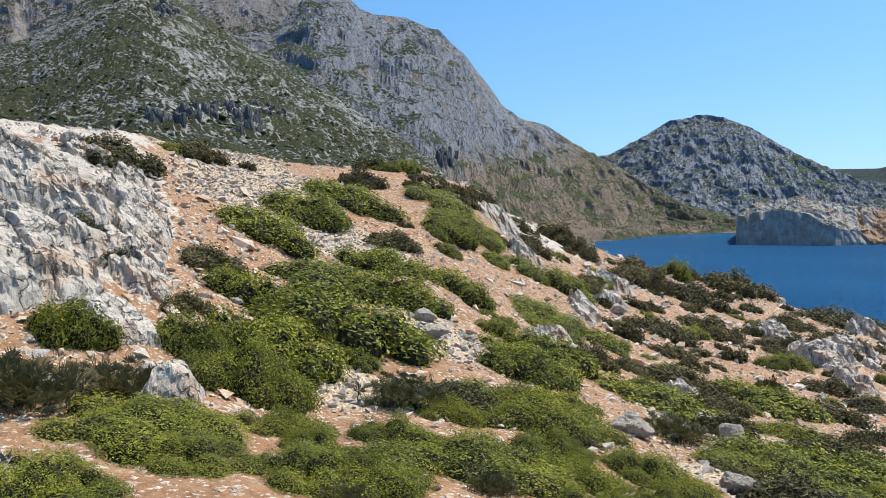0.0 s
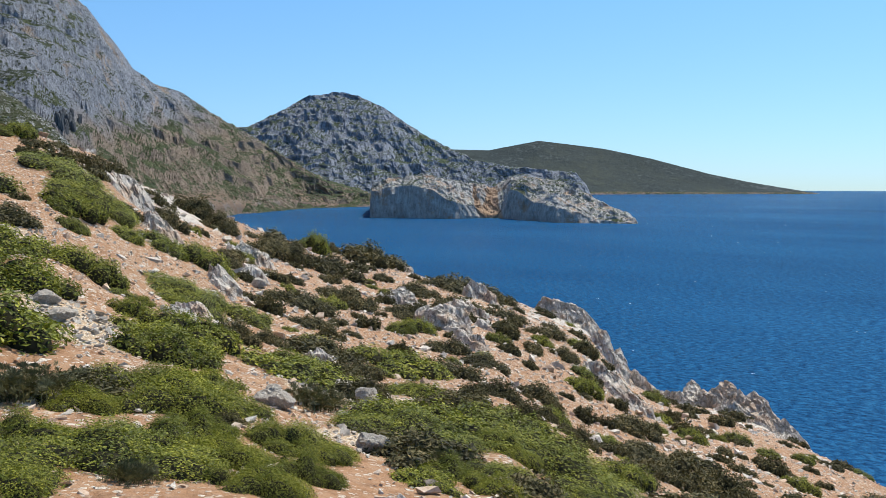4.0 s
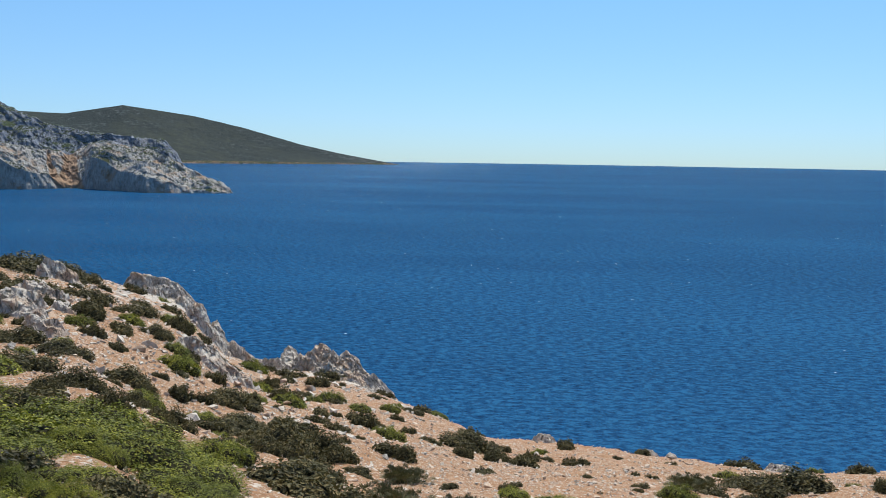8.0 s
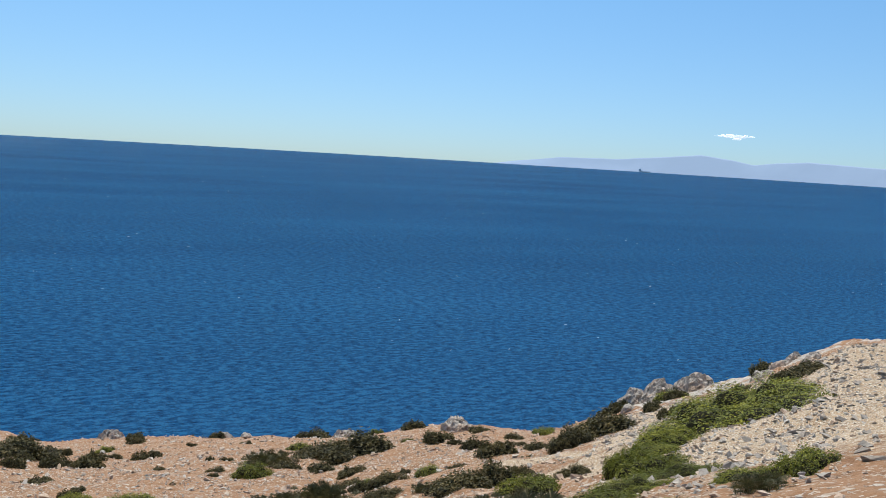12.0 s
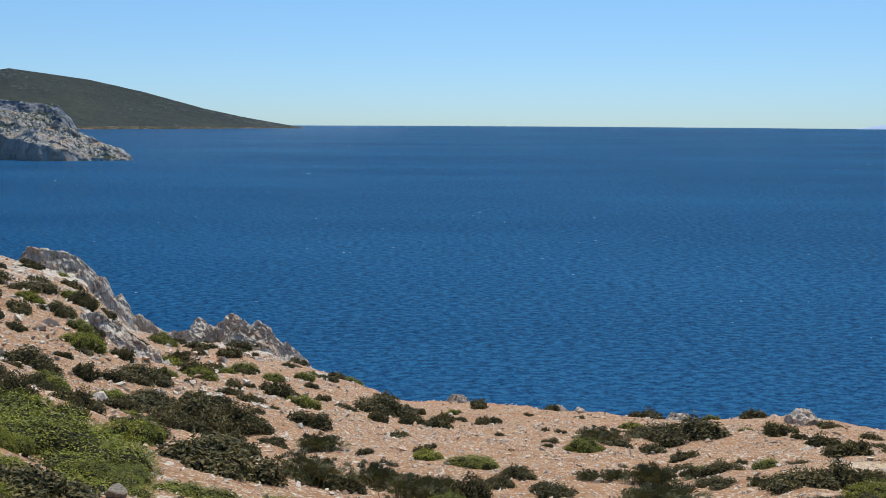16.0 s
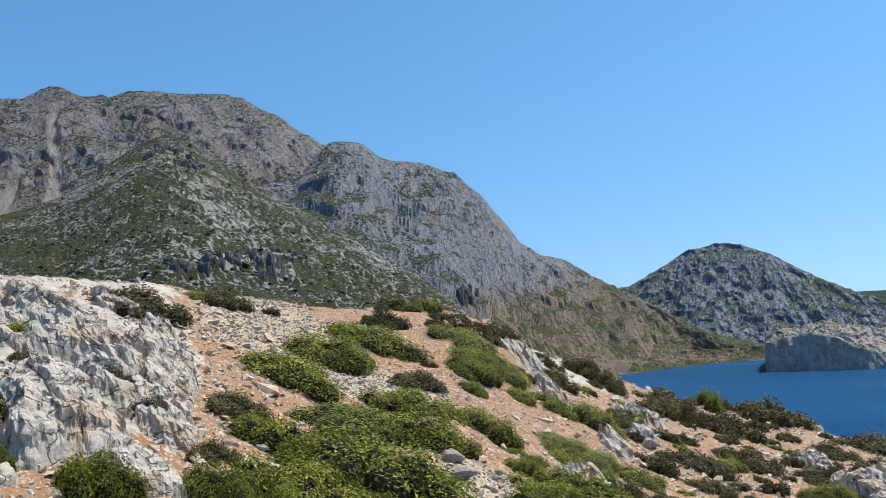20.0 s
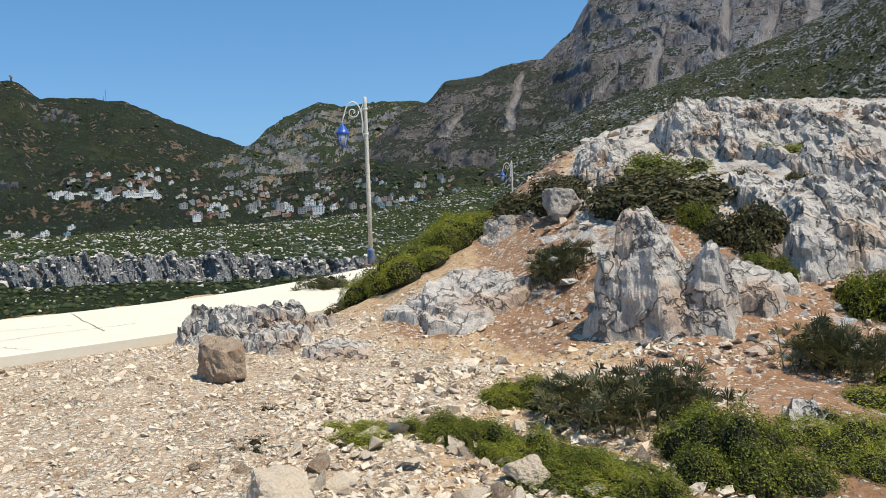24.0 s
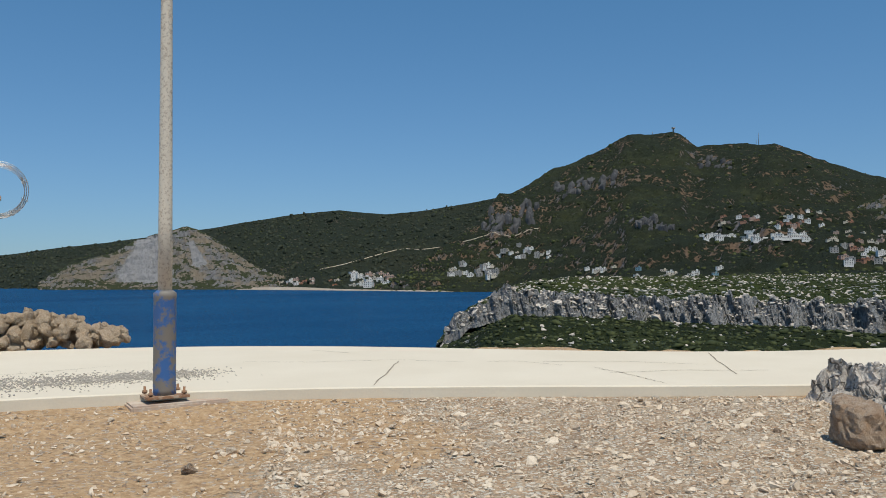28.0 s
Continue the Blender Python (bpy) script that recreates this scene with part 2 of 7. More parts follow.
    # ochre ground between pebbles, deepened to paint the shade in their gaps
    gap_ground = ramp(n, l, c, ((0.3, (0.28, 0.17, 0.095)), (0.5, (0.47, 0.33, 0.21)), (0.7, (0.60, 0.465, 0.33))))
    gravel = mix(n, l, n3, gap_ground, c3)
    wob = maths(n, l, "MULTIPLY", maths(n, l, "ADD", c, -0.5), 1.5)
    g = step(n, l, maths(n, l, "ADD", attribute(n, "gravel"), wob), 0.4, 0.6)
    sa = step(n, l, maths(n, l, "ADD", attribute(n, "sand"), wob), 0.4, 0.6)
    broken = maths(n, l, "MULTIPLY", maths(n, l, "ADD", noise_tex(n, l, v, 1.1, 4, 0.6), -0.56), 3.0)
    k = step(n, l, maths(n, l, "ADD", attribute(n, "limestone"), maths(n, l, "ADD", wob, broken)), 0.5, 0.6)
    col = mix(n, l, sa, soil, sand)
    col = mix(n, l, g, col, gravel)
    col = mix(n, l, k, col, lime)
    l.new(col, b.inputs["Base Color"])
    lumps = maths(n, l, "ADD", maths(n, l, "MULTIPLY", s1, maths(n, l, "SUBTRACT", 1.2, d1)), maths(n, l, "MULTIPLY", s2, maths(n, l, "SUBTRACT", 0.6, d2)))
    lumps = maths(n, l, "ADD", lumps, maths(n, l, "MULTIPLY", maths(n, l, "MULTIPLY", g, n3), maths(n, l, "MULTIPLY", r3, 0.8)))
    bump(n, l, b, maths(n, l, "ADD", lumps, maths(n, l, "ADD", maths(n, l, "MULTIPLY", c, 1.6), f)), 1.0, 0.035)
    return m


m_ground = ground_material()


def sea_material():
    """Deep water: a dark blue body with wavelet light and dark painted in, and a broken gloss over it."""
    m, n, l, b = mat("sea_water", 0.12, 0.2)
    v = coords(n, l, (0.5, 1.0, 1.0))
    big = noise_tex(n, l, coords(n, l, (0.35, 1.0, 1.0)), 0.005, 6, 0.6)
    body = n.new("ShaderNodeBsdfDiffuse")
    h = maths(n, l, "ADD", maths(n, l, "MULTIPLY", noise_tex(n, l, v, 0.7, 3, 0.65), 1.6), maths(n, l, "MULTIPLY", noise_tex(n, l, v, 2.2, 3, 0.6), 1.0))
    # wave height also tints the body colour, painting the wavelets' lit and dark sides
    wavelet_paint = maths(n, l, "ADD", maths(n, l, "MULTIPLY", big, 0.35), maths(n, l, "ADD", 0.395, maths(n, l, "MULTIPLY", maths(n, l, "ADD", h, -1.3), 0.7)))
    l.new(ramp(n, l, wavelet_paint, ((0.3, (0.0025, 0.019, 0.060)), (0.5, (0.005, 0.040, 0.112)), (0.7, (0.014, 0.086, 0.195)))), body.inputs["Color"])
    k = n.new("ShaderNodeBump")
    k.inputs["Strength"].default_value, k.inputs["Distance"].default_value = 1.0, 2.2
    l.new(h, k.inputs["Height"])
    gloss = n.new("ShaderNodeBsdfGlossy")
    gloss.inputs["Roughness"].default_value = 0.16
    fres = n.new("ShaderNodeFresnel")
    fres.inputs["IOR"].default_value = 1.33
    for node in (gloss, fres):
        l.new(k.outputs[0], node.inputs["Normal"])
    top = n.new("ShaderNodeMixShader")
    where = n.new("ShaderNodeSeparateXYZ")
    l.new(n.new("ShaderNodeNewGeometry").outputs["Position"], where.inputs[0])
    # added sheen: reflection raised by position to brighten the sea around the island
    bay_sheen = maths(n, l, "MULTIPLY", step(n, l, maths(n, l, "MULTIPLY", where.outputs["X"], -0.001), 0.02, 0.45), step(n, l, maths(n, l, "MULTIPLY", where.outputs["Y"], 0.001), 0.1, 0.4))
    k1 = maths(n, l, "ADD", 0.44, maths(n, l, "MULTIPLY", bay_sheen, 0.4))
    k2 = maths(n, l, "ADD", 0.27, maths(n, l, "MULTIPLY", bay_sheen, 0.2))
    l.new(maths(n, l, "MINIMUM", maths(n, l, "MULTIPLY", fres.outputs[0], k1), k2), top.inputs[0])
    l.new(body.outputs[0], top.inputs[1])
    l.new(gloss.outputs[0], top.inputs[2])
    l.new(top.outputs[0], n["Material Output"].inputs["Surface"])
    return m


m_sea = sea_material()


def concrete_material():
    m, n, l, b = mat("pale_concrete", 0.9, 0.2)
    v = coords(n, l)
    a = noise_tex(n, l, v, 0.7, 5)
    c = noise_tex(n, l, v, 40.0, 3)
    col = mix(n, l, a, (0.64, 0.565, 0.44), (0.78, 0.71, 0.58))
    l.new(mix(n, l, maths(n, l, "MULTIPLY", c, 0.25), col, (0.4, 0.36, 0.3)), b.inputs["Base Color"])
    bump(n, l, b, c, 0.3, 0.01)
    return m


m_concrete = concrete_material()

# ---- the land ----
PERM = np.random.RandomState(7).permutation(512)


def lattice(ix, iy):
    return PERM[(PERM[ix & 511] + iy) & 511] / 511.0


def value_noise(x, y):
    ix, iy = np.floor(x).astype(int), np.floor(y).astype(int)
    fx, fy = x - ix, y - iy
    fx, fy = fx * fx * (3 - 2 * fx), fy * fy * (3 - 2 * fy)
    a, b = lattice(ix, iy), lattice(ix + 1, iy)
    c, d = lattice(ix, iy + 1), lattice(ix + 1, iy + 1)
    return (a + (b - a) * fx) + ((c + (d - c) * fx) - (a + (b - a) * fx)) * fy


def fbm(x, y, octaves=5, gain=0.5, ridged=False):
    """Fractal noise about 0, from -1 to 1."""
    out, amp, total = 0.0, 1.0, 0.0
    for k in range(octaves):
        s = value_noise(x + 17.3 * k, y - 9.1 * k) * 2 - 1
        out = out + amp * ((1 - 2 * np.abs(s)) if ridged else s)
        total += amp
        amp *= gain
        x, y = x * 2.03 + 0.31 * y, y * 2.03 - 0.31 * x
    return out / total


def mesh_from_grid(name, co, material, wrap=False, smooth=True):
    """A sheet of quads from an array of points, rows x columns x 3."""
    rows, cols = co.shape[:2]
    i, j = np.meshgrid(np.arange(rows - 1), np.arange(cols if wrap else cols - 1), indexing="ij")
    k = (j + 1) % cols
    faces = np.stack([i * cols + j, i * cols + k, (i + 1) * cols + k, (i + 1) * cols + j], -1).reshape(-1, 4)
    me = bpy.data.meshes.new(name)
    me.vertices.add(rows * cols)
    me.vertices.foreach_set("co", co.reshape(-1).astype(np.float32))
    me.loops.add(faces.size)
    me.loops.foreach_set("vertex_index", faces.reshape(-1).astype(np.int32))
    me.polygons.add(len(faces))
    me.polygons.foreach_set("loop_start", np.arange(0, faces.size, 4, dtype=np.int32))
    me.polygons.foreach_set("use_smooth", np.full(len(faces), smooth))
    me.update(calc_edges=True)
    me.validate()
    me.materials.append(material)
    return new(name, me)


def curve_at(az, points):
    """A smooth curve through (heading, value) pairs."""
    p = sorted(points)
    x, y = np.array([a for a, _ in p], float), np.array([b for _, b in p], float)
    return np.interp(az, x, y)


def landform(name, label, crest, crest_r, foot_r, foot_z, material, power=1.4, rough=0.25, grain=60.0, cols=300, rows=110,
             back=1.35, cliff=0.0, cliff_width=0.12, category="mountain", ribs=0.0, gullies=0.0, smooth=True, ledges=(0.0, 30.0), lush=None):
    """A hill: crest gives (heading, elevation seen from the viewpoint), crest_r and foot_r the distances by heading,
    foot_z the height of its foot. It rises from the foot to the crest and falls away behind."""
    lo, hi = min(a for a, _ in crest), max(a for a, _ in crest)
    az = np.linspace(lo, hi, cols)
    el, rc, rf = curve_at(az, crest), curve_at(az, crest_r), curve_at(az, foot_r)
    zf = curve_at(az, foot_z)
    zc = EYE.z + rc * np.tan(np.radians(el))
    n_face = int(rows * 0.8)
    s = np.concatenate([np.linspace(0, 1, n_face), np.linspace(1, 2, rows - n_face + 1)[1:]])[:, None]
    face = np.minimum(s, 1)
    rise = face ** power
    if cliff:
        steep = curve_at(az, cliff) if isinstance(cliff, list) else cliff
        rise = rise * (1 - steep) + steep * np.clip(face / cliff_width, 0, 1) ** 0.6
    behind = np.maximum(s - 1, 0)
    r = rf + (rc - rf) * face + rc * (back - 1) * behind
    z = zf + (zc - zf) * rise - (zc - zf + 20) * behind ** 1.5
    a = np.radians(np.broadcast_to(az, r.shape))
    x, y = r * np.sin(a), r * np.cos(a)
    u, v = x / grain, y / grain
    hold = np.clip(np.minimum(face * 6, 1), 0.05, 1)
    amp = rc * math.tan(radians(rough))
    bulk = fbm(u * 0.5 + 3, v * 0.5, 3) * 1.4 * np.sin(np.pi * np.clip(s, 0, 1)) * 1.6
    crag = fbm(u, v, 6, 0.55, ridged=True) - 0.1
    z = z + amp * hold * (bulk + crag * (0.55 + 0.45 * np.clip(np.abs(1 - s) * 6, 0, 1)))
    if ledges[0]:
        tall = ledges[1]
        at = z / tall + 1.2 * fbm(u * 1.3 + 5, v * 1.3, 4)
        part_of = at - np.floor(at)
        z = z + ledges[0] * tall * hold * (np.clip((part_of - 0.4) / 0.25, 0, 1) - part_of) * np.clip(np.abs(1 - s) * 8, 0, 1)
    r2 = r + amp * 1.2 * fbm(u * 1.7 + 9, v * 1.7 + z / grain, 4)
    along = a * rc
    if lush:
        ribs = ribs * np.clip((face - 0.3) / 0.3, 0.12, 1)
    r2 = r2 - amp * ribs * hold * np.clip((2 - s) * 4, 0, 1) * fbm(along / grain * 1.2 + 0.35 * z / grain, z / grain * 0.8, 6, 0.58, ridged=True)
    wander = along / grain * 0.7 + 0.35 * fbm(s * 5 + 0 * a, a * 3, 3)
    if isinstance(gullies, list):
        gully = 0 * z
        seen = np.degrees(np.arctan2(z - EYE.z, r))
        for a0, e0, a1, e1, w in gullies:
            t = np.clip((e0 - seen) / (e0 - e1), 0, 1)
            off = np.degrees(a) - (a0 + (a1 - a0) * t) + 0.25 * fbm(seen * 1.5 + a0, 0 * seen + 2, 3)
            gully = np.maximum(gully, np.clip(1.5 - np.abs(off) / (w * (0.35 + 0.65 * t)), 0, 1) * (seen < e0 + 0.2) * (seen > e1 - 0.2))
        z = z - gully * amp * 0.7
    else:
        gully = np.clip((fbm(wander, s * 0.8 + 0 * a, 2, 0.5, ridged=True) - 0.55) * 4, 0, 1) * gullies * np.clip(1.25 - s, 0, 1)
    grid = np.stack([r2 * np.sin(a), r2 * np.cos(a), z], -1)
    SHEETS[name] = (az, grid[:n_face])
    ob = mesh_from_grid(name, grid, material, smooth=smooth)
    ob.data.attributes.new("gully", "FLOAT", "POINT").data.foreach_set("value", gully.reshape(-1).astype(np.float32))
    if lush:
        seen = np.degrees(np.arctan2(grid[..., 2] - EYE.z, np.hypot(grid[..., 0], grid[..., 1])))
        low = np.clip((curve_at(np.degrees(a), lush) - seen) / 2.2 + 0.5 + 0.7 * fbm(u * 1.1, v * 1.1 + z / grain, 4), 0, 1)
        ob.data.attributes.new("lush", "FLOAT", "POINT").data.foreach_set("value", low.reshape(-1).astype(np.float32))
    return tagged(ob, label, category, kind="structure")


SHEETS = {}


def on_slope(sheet, az, el):
    """The place on a hill's face at that heading and elevation from the viewpoint."""
    heads, grid = SHEETS[sheet]
    col = grid[:, int(np.argmin(np.abs(heads - az)))]
    seen = np.degrees(np.arctan2(col[:, 2] - EYE.z, np.hypot(col[:, 0], col[:, 1])))
    top = np.maximum.accumulate(seen)
    return Vector(col[min(int(np.searchsorted(top, el)), len(col) - 1)])


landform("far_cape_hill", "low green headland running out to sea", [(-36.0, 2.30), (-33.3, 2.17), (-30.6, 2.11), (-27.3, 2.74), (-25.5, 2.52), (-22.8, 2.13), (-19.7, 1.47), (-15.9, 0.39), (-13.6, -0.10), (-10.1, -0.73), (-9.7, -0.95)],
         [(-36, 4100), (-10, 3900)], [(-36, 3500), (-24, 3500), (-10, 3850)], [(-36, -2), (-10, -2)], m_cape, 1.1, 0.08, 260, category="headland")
landform("rocky_dome_hill", "grey limestone hill with dark scrub above the shore", [(-52.0, 3.90), (-48.8, 3.60), (-47.1, 3.57), (-44.8, 4.72), (-43.0, 5.76), (-41.5, 6.02), (-39.7, 5.78), (-37.9, 5.00), (-36.7, 4.16), (-35.2, 3.15), (-33.3, 2.21), (-31.8, 1.53), (-29.8, 1.03), (-27.5, 0.76), (-24.8, 0.57), (-24.0, -0.40), (-23.6, -1.30)],
         [(-52, 2500), (-41, 2600), (-24, 2600)], [(-52, 2060), (-46.6, 2070), (-43, 2080), (-39, 2110), (-30, 2330), (-24, 2420)], [(-52, 0), (-46, -2), (-24, -2)], m_dome, 1.5, 0.34, 60, 400, 150, cliff=0.12, category="hill", ribs=1.1, smooth=False, ledges=(0.4, 26.0))
landform("limestone_ridge", "steep grey limestone mountain ridge falling towards the sea", [(-72.6, 12.01), (-69.9, 12.34), (-67.4, 14.52), (-66.2, 14.68), (-65.0, 14.60), (-63.9, 13.78), (-62.7, 13.26), (-61.1, 13.10), (-58.7, 12.45), (-56.8, 10.76), (-55.4, 8.88), (-54.3, 7.23), (-53.2, 6.48), (-51.3, 5.63), (-47.4, 3.47), (-46.0, 2.40), (-44.5, 1.35), (-42.5, 0.40), (-40.8, -0.30), (-39.0, -1.10), (-37.5, -1.8)],
         [(-73, 1250), (-60, 1500), (-50, 1780), (-46, 1960), (-42, 2010), (-37, 2060)], [(-73, 400), (-60, 500), (-55, 850), (-50, 1290), (-46, 1560), (-43, 1740), (-39, 1870), (-37, 1930)], [(-73, 40), (-60, 20), (-50, -2), (-37, -2)], m_ridge, 1.6, 0.5, 100, 560, 200, ribs=1.5, gullies=0.2, smooth=False, ledges=(0.45, 36.0),
         lush=[(-73, 3.0), (-61, 3.6), (-57, 3.4), (-54, 3.8), (-51.5, 4.6), (-49, 4.2), (-46, 3.6), (-37, 3.0)])
landform("summit_massif", "bare grey-brown mountain summit with scree gullies", [(-124.0, 1.20), (-120.0, 2.20), (-117.0, 3.50), (-114.3, 4.91), (-112.4, 6.81), (-110.5, 7.56), (-109.3, 8.90), (-106.9, 9.26), (-105.0, 10.01), (-102.6, 9.96), (-100.5, 11.66), (-99.3, 13.55), (-96.8, 14.99), (-95.2, 16.05), (-93.2, 16.31), (-90.4, 16.86), (-87.2, 17.15), (-86.4, 17.43), (-85.6, 17.84), (-84.1, 17.68), (-82.0, 17.67), (-80.3, 18.01), (-78.1, 18.03), (-75.1, 18.01), (-73.2, 17.67), (-70.9, 16.74), (-69.0, 15.40), (-67.6, 14.53), (-66.0, 13.60)],
         [(-124, 1650), (-117, 1800), (-100, 2100), (-66, 2400)], [(-124, 1500), (-117, 1400), (-108, 1200), (-100, 900), (-66, 900)], [(-124, 10), (-117, 30), (-108, 50), (-66, 40)], m_summit, 1.25, 0.55, 150, 520, 190, ribs=1.7, gullies=[(-85.2, 16.6, -85.3, 11.0, 0.5), (-90.3, 14.0, -90.7, 9.4, 0.4), (-91.3, 10.0, -95.6, 7.3, 0.4), (-94.5, 11.5, -95.5, 7.3, 0.4), (-104.0, 9.2, -105.1, 5.6, 0.4), (-108.2, 6.9, -109.6, 5.3, 0.4), (-97.5, 9.0, -100.5, 6.8, 0.4), (-87.6, 12.0, -88.4, 9.6, 0.7)], smooth=False, ledges=(0.25, 60.0),
         lush=[(-124, 12), (-103, 11.0), (-100, 9.0), (-95, 8.0), (-90, 8.5), (-80, 10.5), (-74, 13.0), (-69, 13.5), (-66, 12)])
landform("scrub_pyramid_hill", "pyramid-shaped hill covered in scrub and grey outcrops", [(-106.0, 4.00), (-100.3, 6.17), (-94.7, 7.92), (-86.8, 10.55), (-84.8, 11.21), (-82.4, 13.06), (-80.3, 14.58), (-78.3, 15.51), (-76.7, 14.84), (-74.5, 13.17), (-71.9, 11.61), (-68.4, 9.59), (-65.4, 7.90), (-63.1, 6.20), (-60.8, 4.89), (-59.3, 3.62), (-58.0, 2.20)],
         [(-106, 620), (-78, 800), (-58, 560)], [(-106, 100), (-58, 100)], [(-106, 42), (-58, 38)], m_pyramid, 1.2, 0.24, 34, 420, 150, category="hill", gullies=0.35, ribs=0.6, ledges=(0.5, 9.0))
landform("middle_hill", "dark green rocky hill behind the village", [(-126.0, 3.60), (-123.0, 4.75), (-120.8, 6.37), (-118.1, 7.64), (-116.1, 7.30), (-113.8, 7.57), (-111.1, 7.43), (-107.0, 7.00)],
         [(-126, 2300), (-107, 2300)], [(-126, 1750), (-107, 1700)], [(-126, 95), (-115, 120), (-107, 120)], m_green, 1.2, 0.45, 120, 260, 120, category="hill", ribs=0.9, gullies=0.6, smooth=False, ledges=(0.4, 36.0))
landform("village_hill", "broad dark green hill with cliffs above the village", [(-157.5, -1.7), (-155.0, -0.3), (-153.0, 1.10), (-151.0, 2.30), (-149.7, 3.60), (-148.9, 4.70), (-146.8, 5.45), (-145.1, 6.59), (-142.4, 7.50), (-140.1, 8.76), (-138.6, 8.78), (-136.7, 8.71), (-135.5, 7.76), (-132.5, 7.77), (-130.7, 7.68), (-126.9, 6.15), (-125.0, 5.45), (-123.3, 4.76), (-121.0, 4.40), (-115.0, 3.60), (-108.0, 3.00), (-100.0, 2.00)],
         [(-157.5, 1900), (-152, 2300), (-149, 2500), (-145, 2850), (-121, 2900), (-115, 1700), (-100, 1300)], [(-157.5, 1810), (-152, 1730), (-148, 1690), (-144, 1500), (-140, 1300), (-130, 1000), (-121, 800), (-100, 600)], [(-157.5, -2), (-152, -2), (-148, -2), (-144, 12), (-140, 33), (-130, 45), (-121, 50), (-100, 56)], m_village, 1.7, 0.5, 170, 420, 120, category="hill", ribs=0.9, ledges=(0.4, 36.0))
landform("pine_ridge", "long ridge dark with pine forest across the bay", [(-192.0, -0.90), (-186.0, -0.40), (-181.1, 0.60), (-178.0, 1.05), (-175.0, 1.43), (-168.7, 2.44), (-165.7, 2.97), (-163.1, 3.46), (-160.0, 3.80), (-156.9, 3.50), (-153.7, 3.82), (-150.9, 4.29), (-148.2, 4.87), (-146.8, 5.25), (-145.5, 5.40)],
         [(-192, 3600), (-146, 3100)], [(-192, 2250), (-181, 2200), (-167.6, 2000), (-156, 1800), (-146, 1690)], [(-192, -2), (-146, -2)], m_forest, 1.3, 0.1, 160, 300, category="ridge")
landform("quarry_hill", "grey quarried hill with pale benches at the shore", [(-179.0, -1.20), (-177.3, -0.02), (-176.3, 0.34), (-174.7, 0.71), (-173.3, 1.64), (-171.6, 2.14), (-170.1, 2.53), (-169.0, 2.17), (-167.6, 1.30), (-166.1, 0.16), (-164.2, -0.80), (-162.5, -1.40)],
         [(-179, 2400), (-162, 2250)], [(-179, 2100), (-162, 1900)], [(-179, -2), (-162, -2)], m_quarry, 0.9, 0.2, 50, 180, 110, category="hill", gullies=[(-172.4, 1.7, -172.8, -0.9, 1.9), (-169.8, 1.5, -169.2, 0.2, 0.5)], ribs=0.8, smooth=False, ledges=(0.95, 16.0))
landform("lower_terrace", "low terrace of dark green maquis below a crag", [(-154, -6.8), (-152.3, -5.3), (-148.2, -3.55), (-144.3, -3.55), (-137, -3.85), (-130, -4.0), (-124.7, -4.2), (-96, -4.0)],
         [(-154, 150), (-96, 152)], [(-154, 60), (-150, 40), (-96, 40)], [(-154, 36), (-150, 44.5), (-96, 45)], m_terrace, 0.8, 0.25, 9, 360, 80, 1.1, category="headland")
landform("limestone_crag", "broken band of grey limestone crags across the maquis", [(-153.2, -6.4), (-152.4, -4.4), (-152, -3.5), (-148.2, -2.2), (-144.3, -2.0), (-137, -2.35), (-130, -2.6), (-124.7, -2.68), (-118, -3.2), (-112, -3.4), (-105, -3.9)],
         [(-153, 153), (-105, 156)], [(-153, 147), (-105, 149)], [(-153, 40), (-151, 45.5), (-148, 47.4), (-137, 46.6), (-124, 45.7), (-105, 45.5)], m_crag, 0.7, 0.7, 2.2, 1100, 36, 1.08, category="crag", ribs=0.45, smooth=False)
landform("maquis_plain", "broad headland of green maquis dotted with white rocks", [(-153.2, -6.0), (-151.8, -3.5), (-149.4, -2.2), (-147, -1.22), (-144.3, -0.9), (-136.8, -0.8), (-130, -0.68), (-124.7, -0.5), (-120, -0.33), (-114.3, 0.16), (-106.7, 1.64), (-102.8, 2.7), (-96, 3.6)],
         [(-153, 170), (-149, 260), (-144, 330), (-110, 380), (-96, 400)], [(-153, 158), (-96, 154)], [(-153, 42), (-150, 49.0), (-147, 51.2), (-137, 50.4), (-124, 49.6), (-112, 47.8), (-96, 47)], m_plain, 1.0, 0.12, 9, 420, 130, category="headland")
landform("rock_island", "pale limestone island with sheer cliffs and a saddle", [(-38.95, -1.6), (-38.8, -0.23), (-37.5, 0.15), (-36, 0.3), (-34.1, 0.07), (-32.2, -0.24), (-30.2, -0.3), (-29.4, 0.15), (-28.3, 0.27), (-25.9, -0.04), (-24.4, -0.63), (-22.8, -1.6), (-21.2, -2.38), (-20.5, -2.9)],
         [(-39, 1390), (-30, 1380), (-20, 1180)], [(-39, 1295), (-33, 1240), (-30.4, 1270), (-26, 1130), (-20.5, 1110)], [(-39, -3), (-20, -3)], m_island, 0.7, 0.28, 26, 460, 170, cliff=[(-39, 0.78), (-36, 0.76), (-34.5, 0.72), (-33.5, 0.45), (-31.5, 0.3), (-30.6, 0.12), (-29.7, 0.15), (-29.2, 0.7), (-28.4, 0.6), (-27.5, 0.35), (-20, 0.15)], cliff_width=0.045, category="island", gullies=[(-30.5, -0.1, -30.3, -2.4, 0.75), (-31.6, -0.4, -31.2, -2.0, 0.3)], ribs=0.9, smooth=False, ledges=(0.25, 14.0))
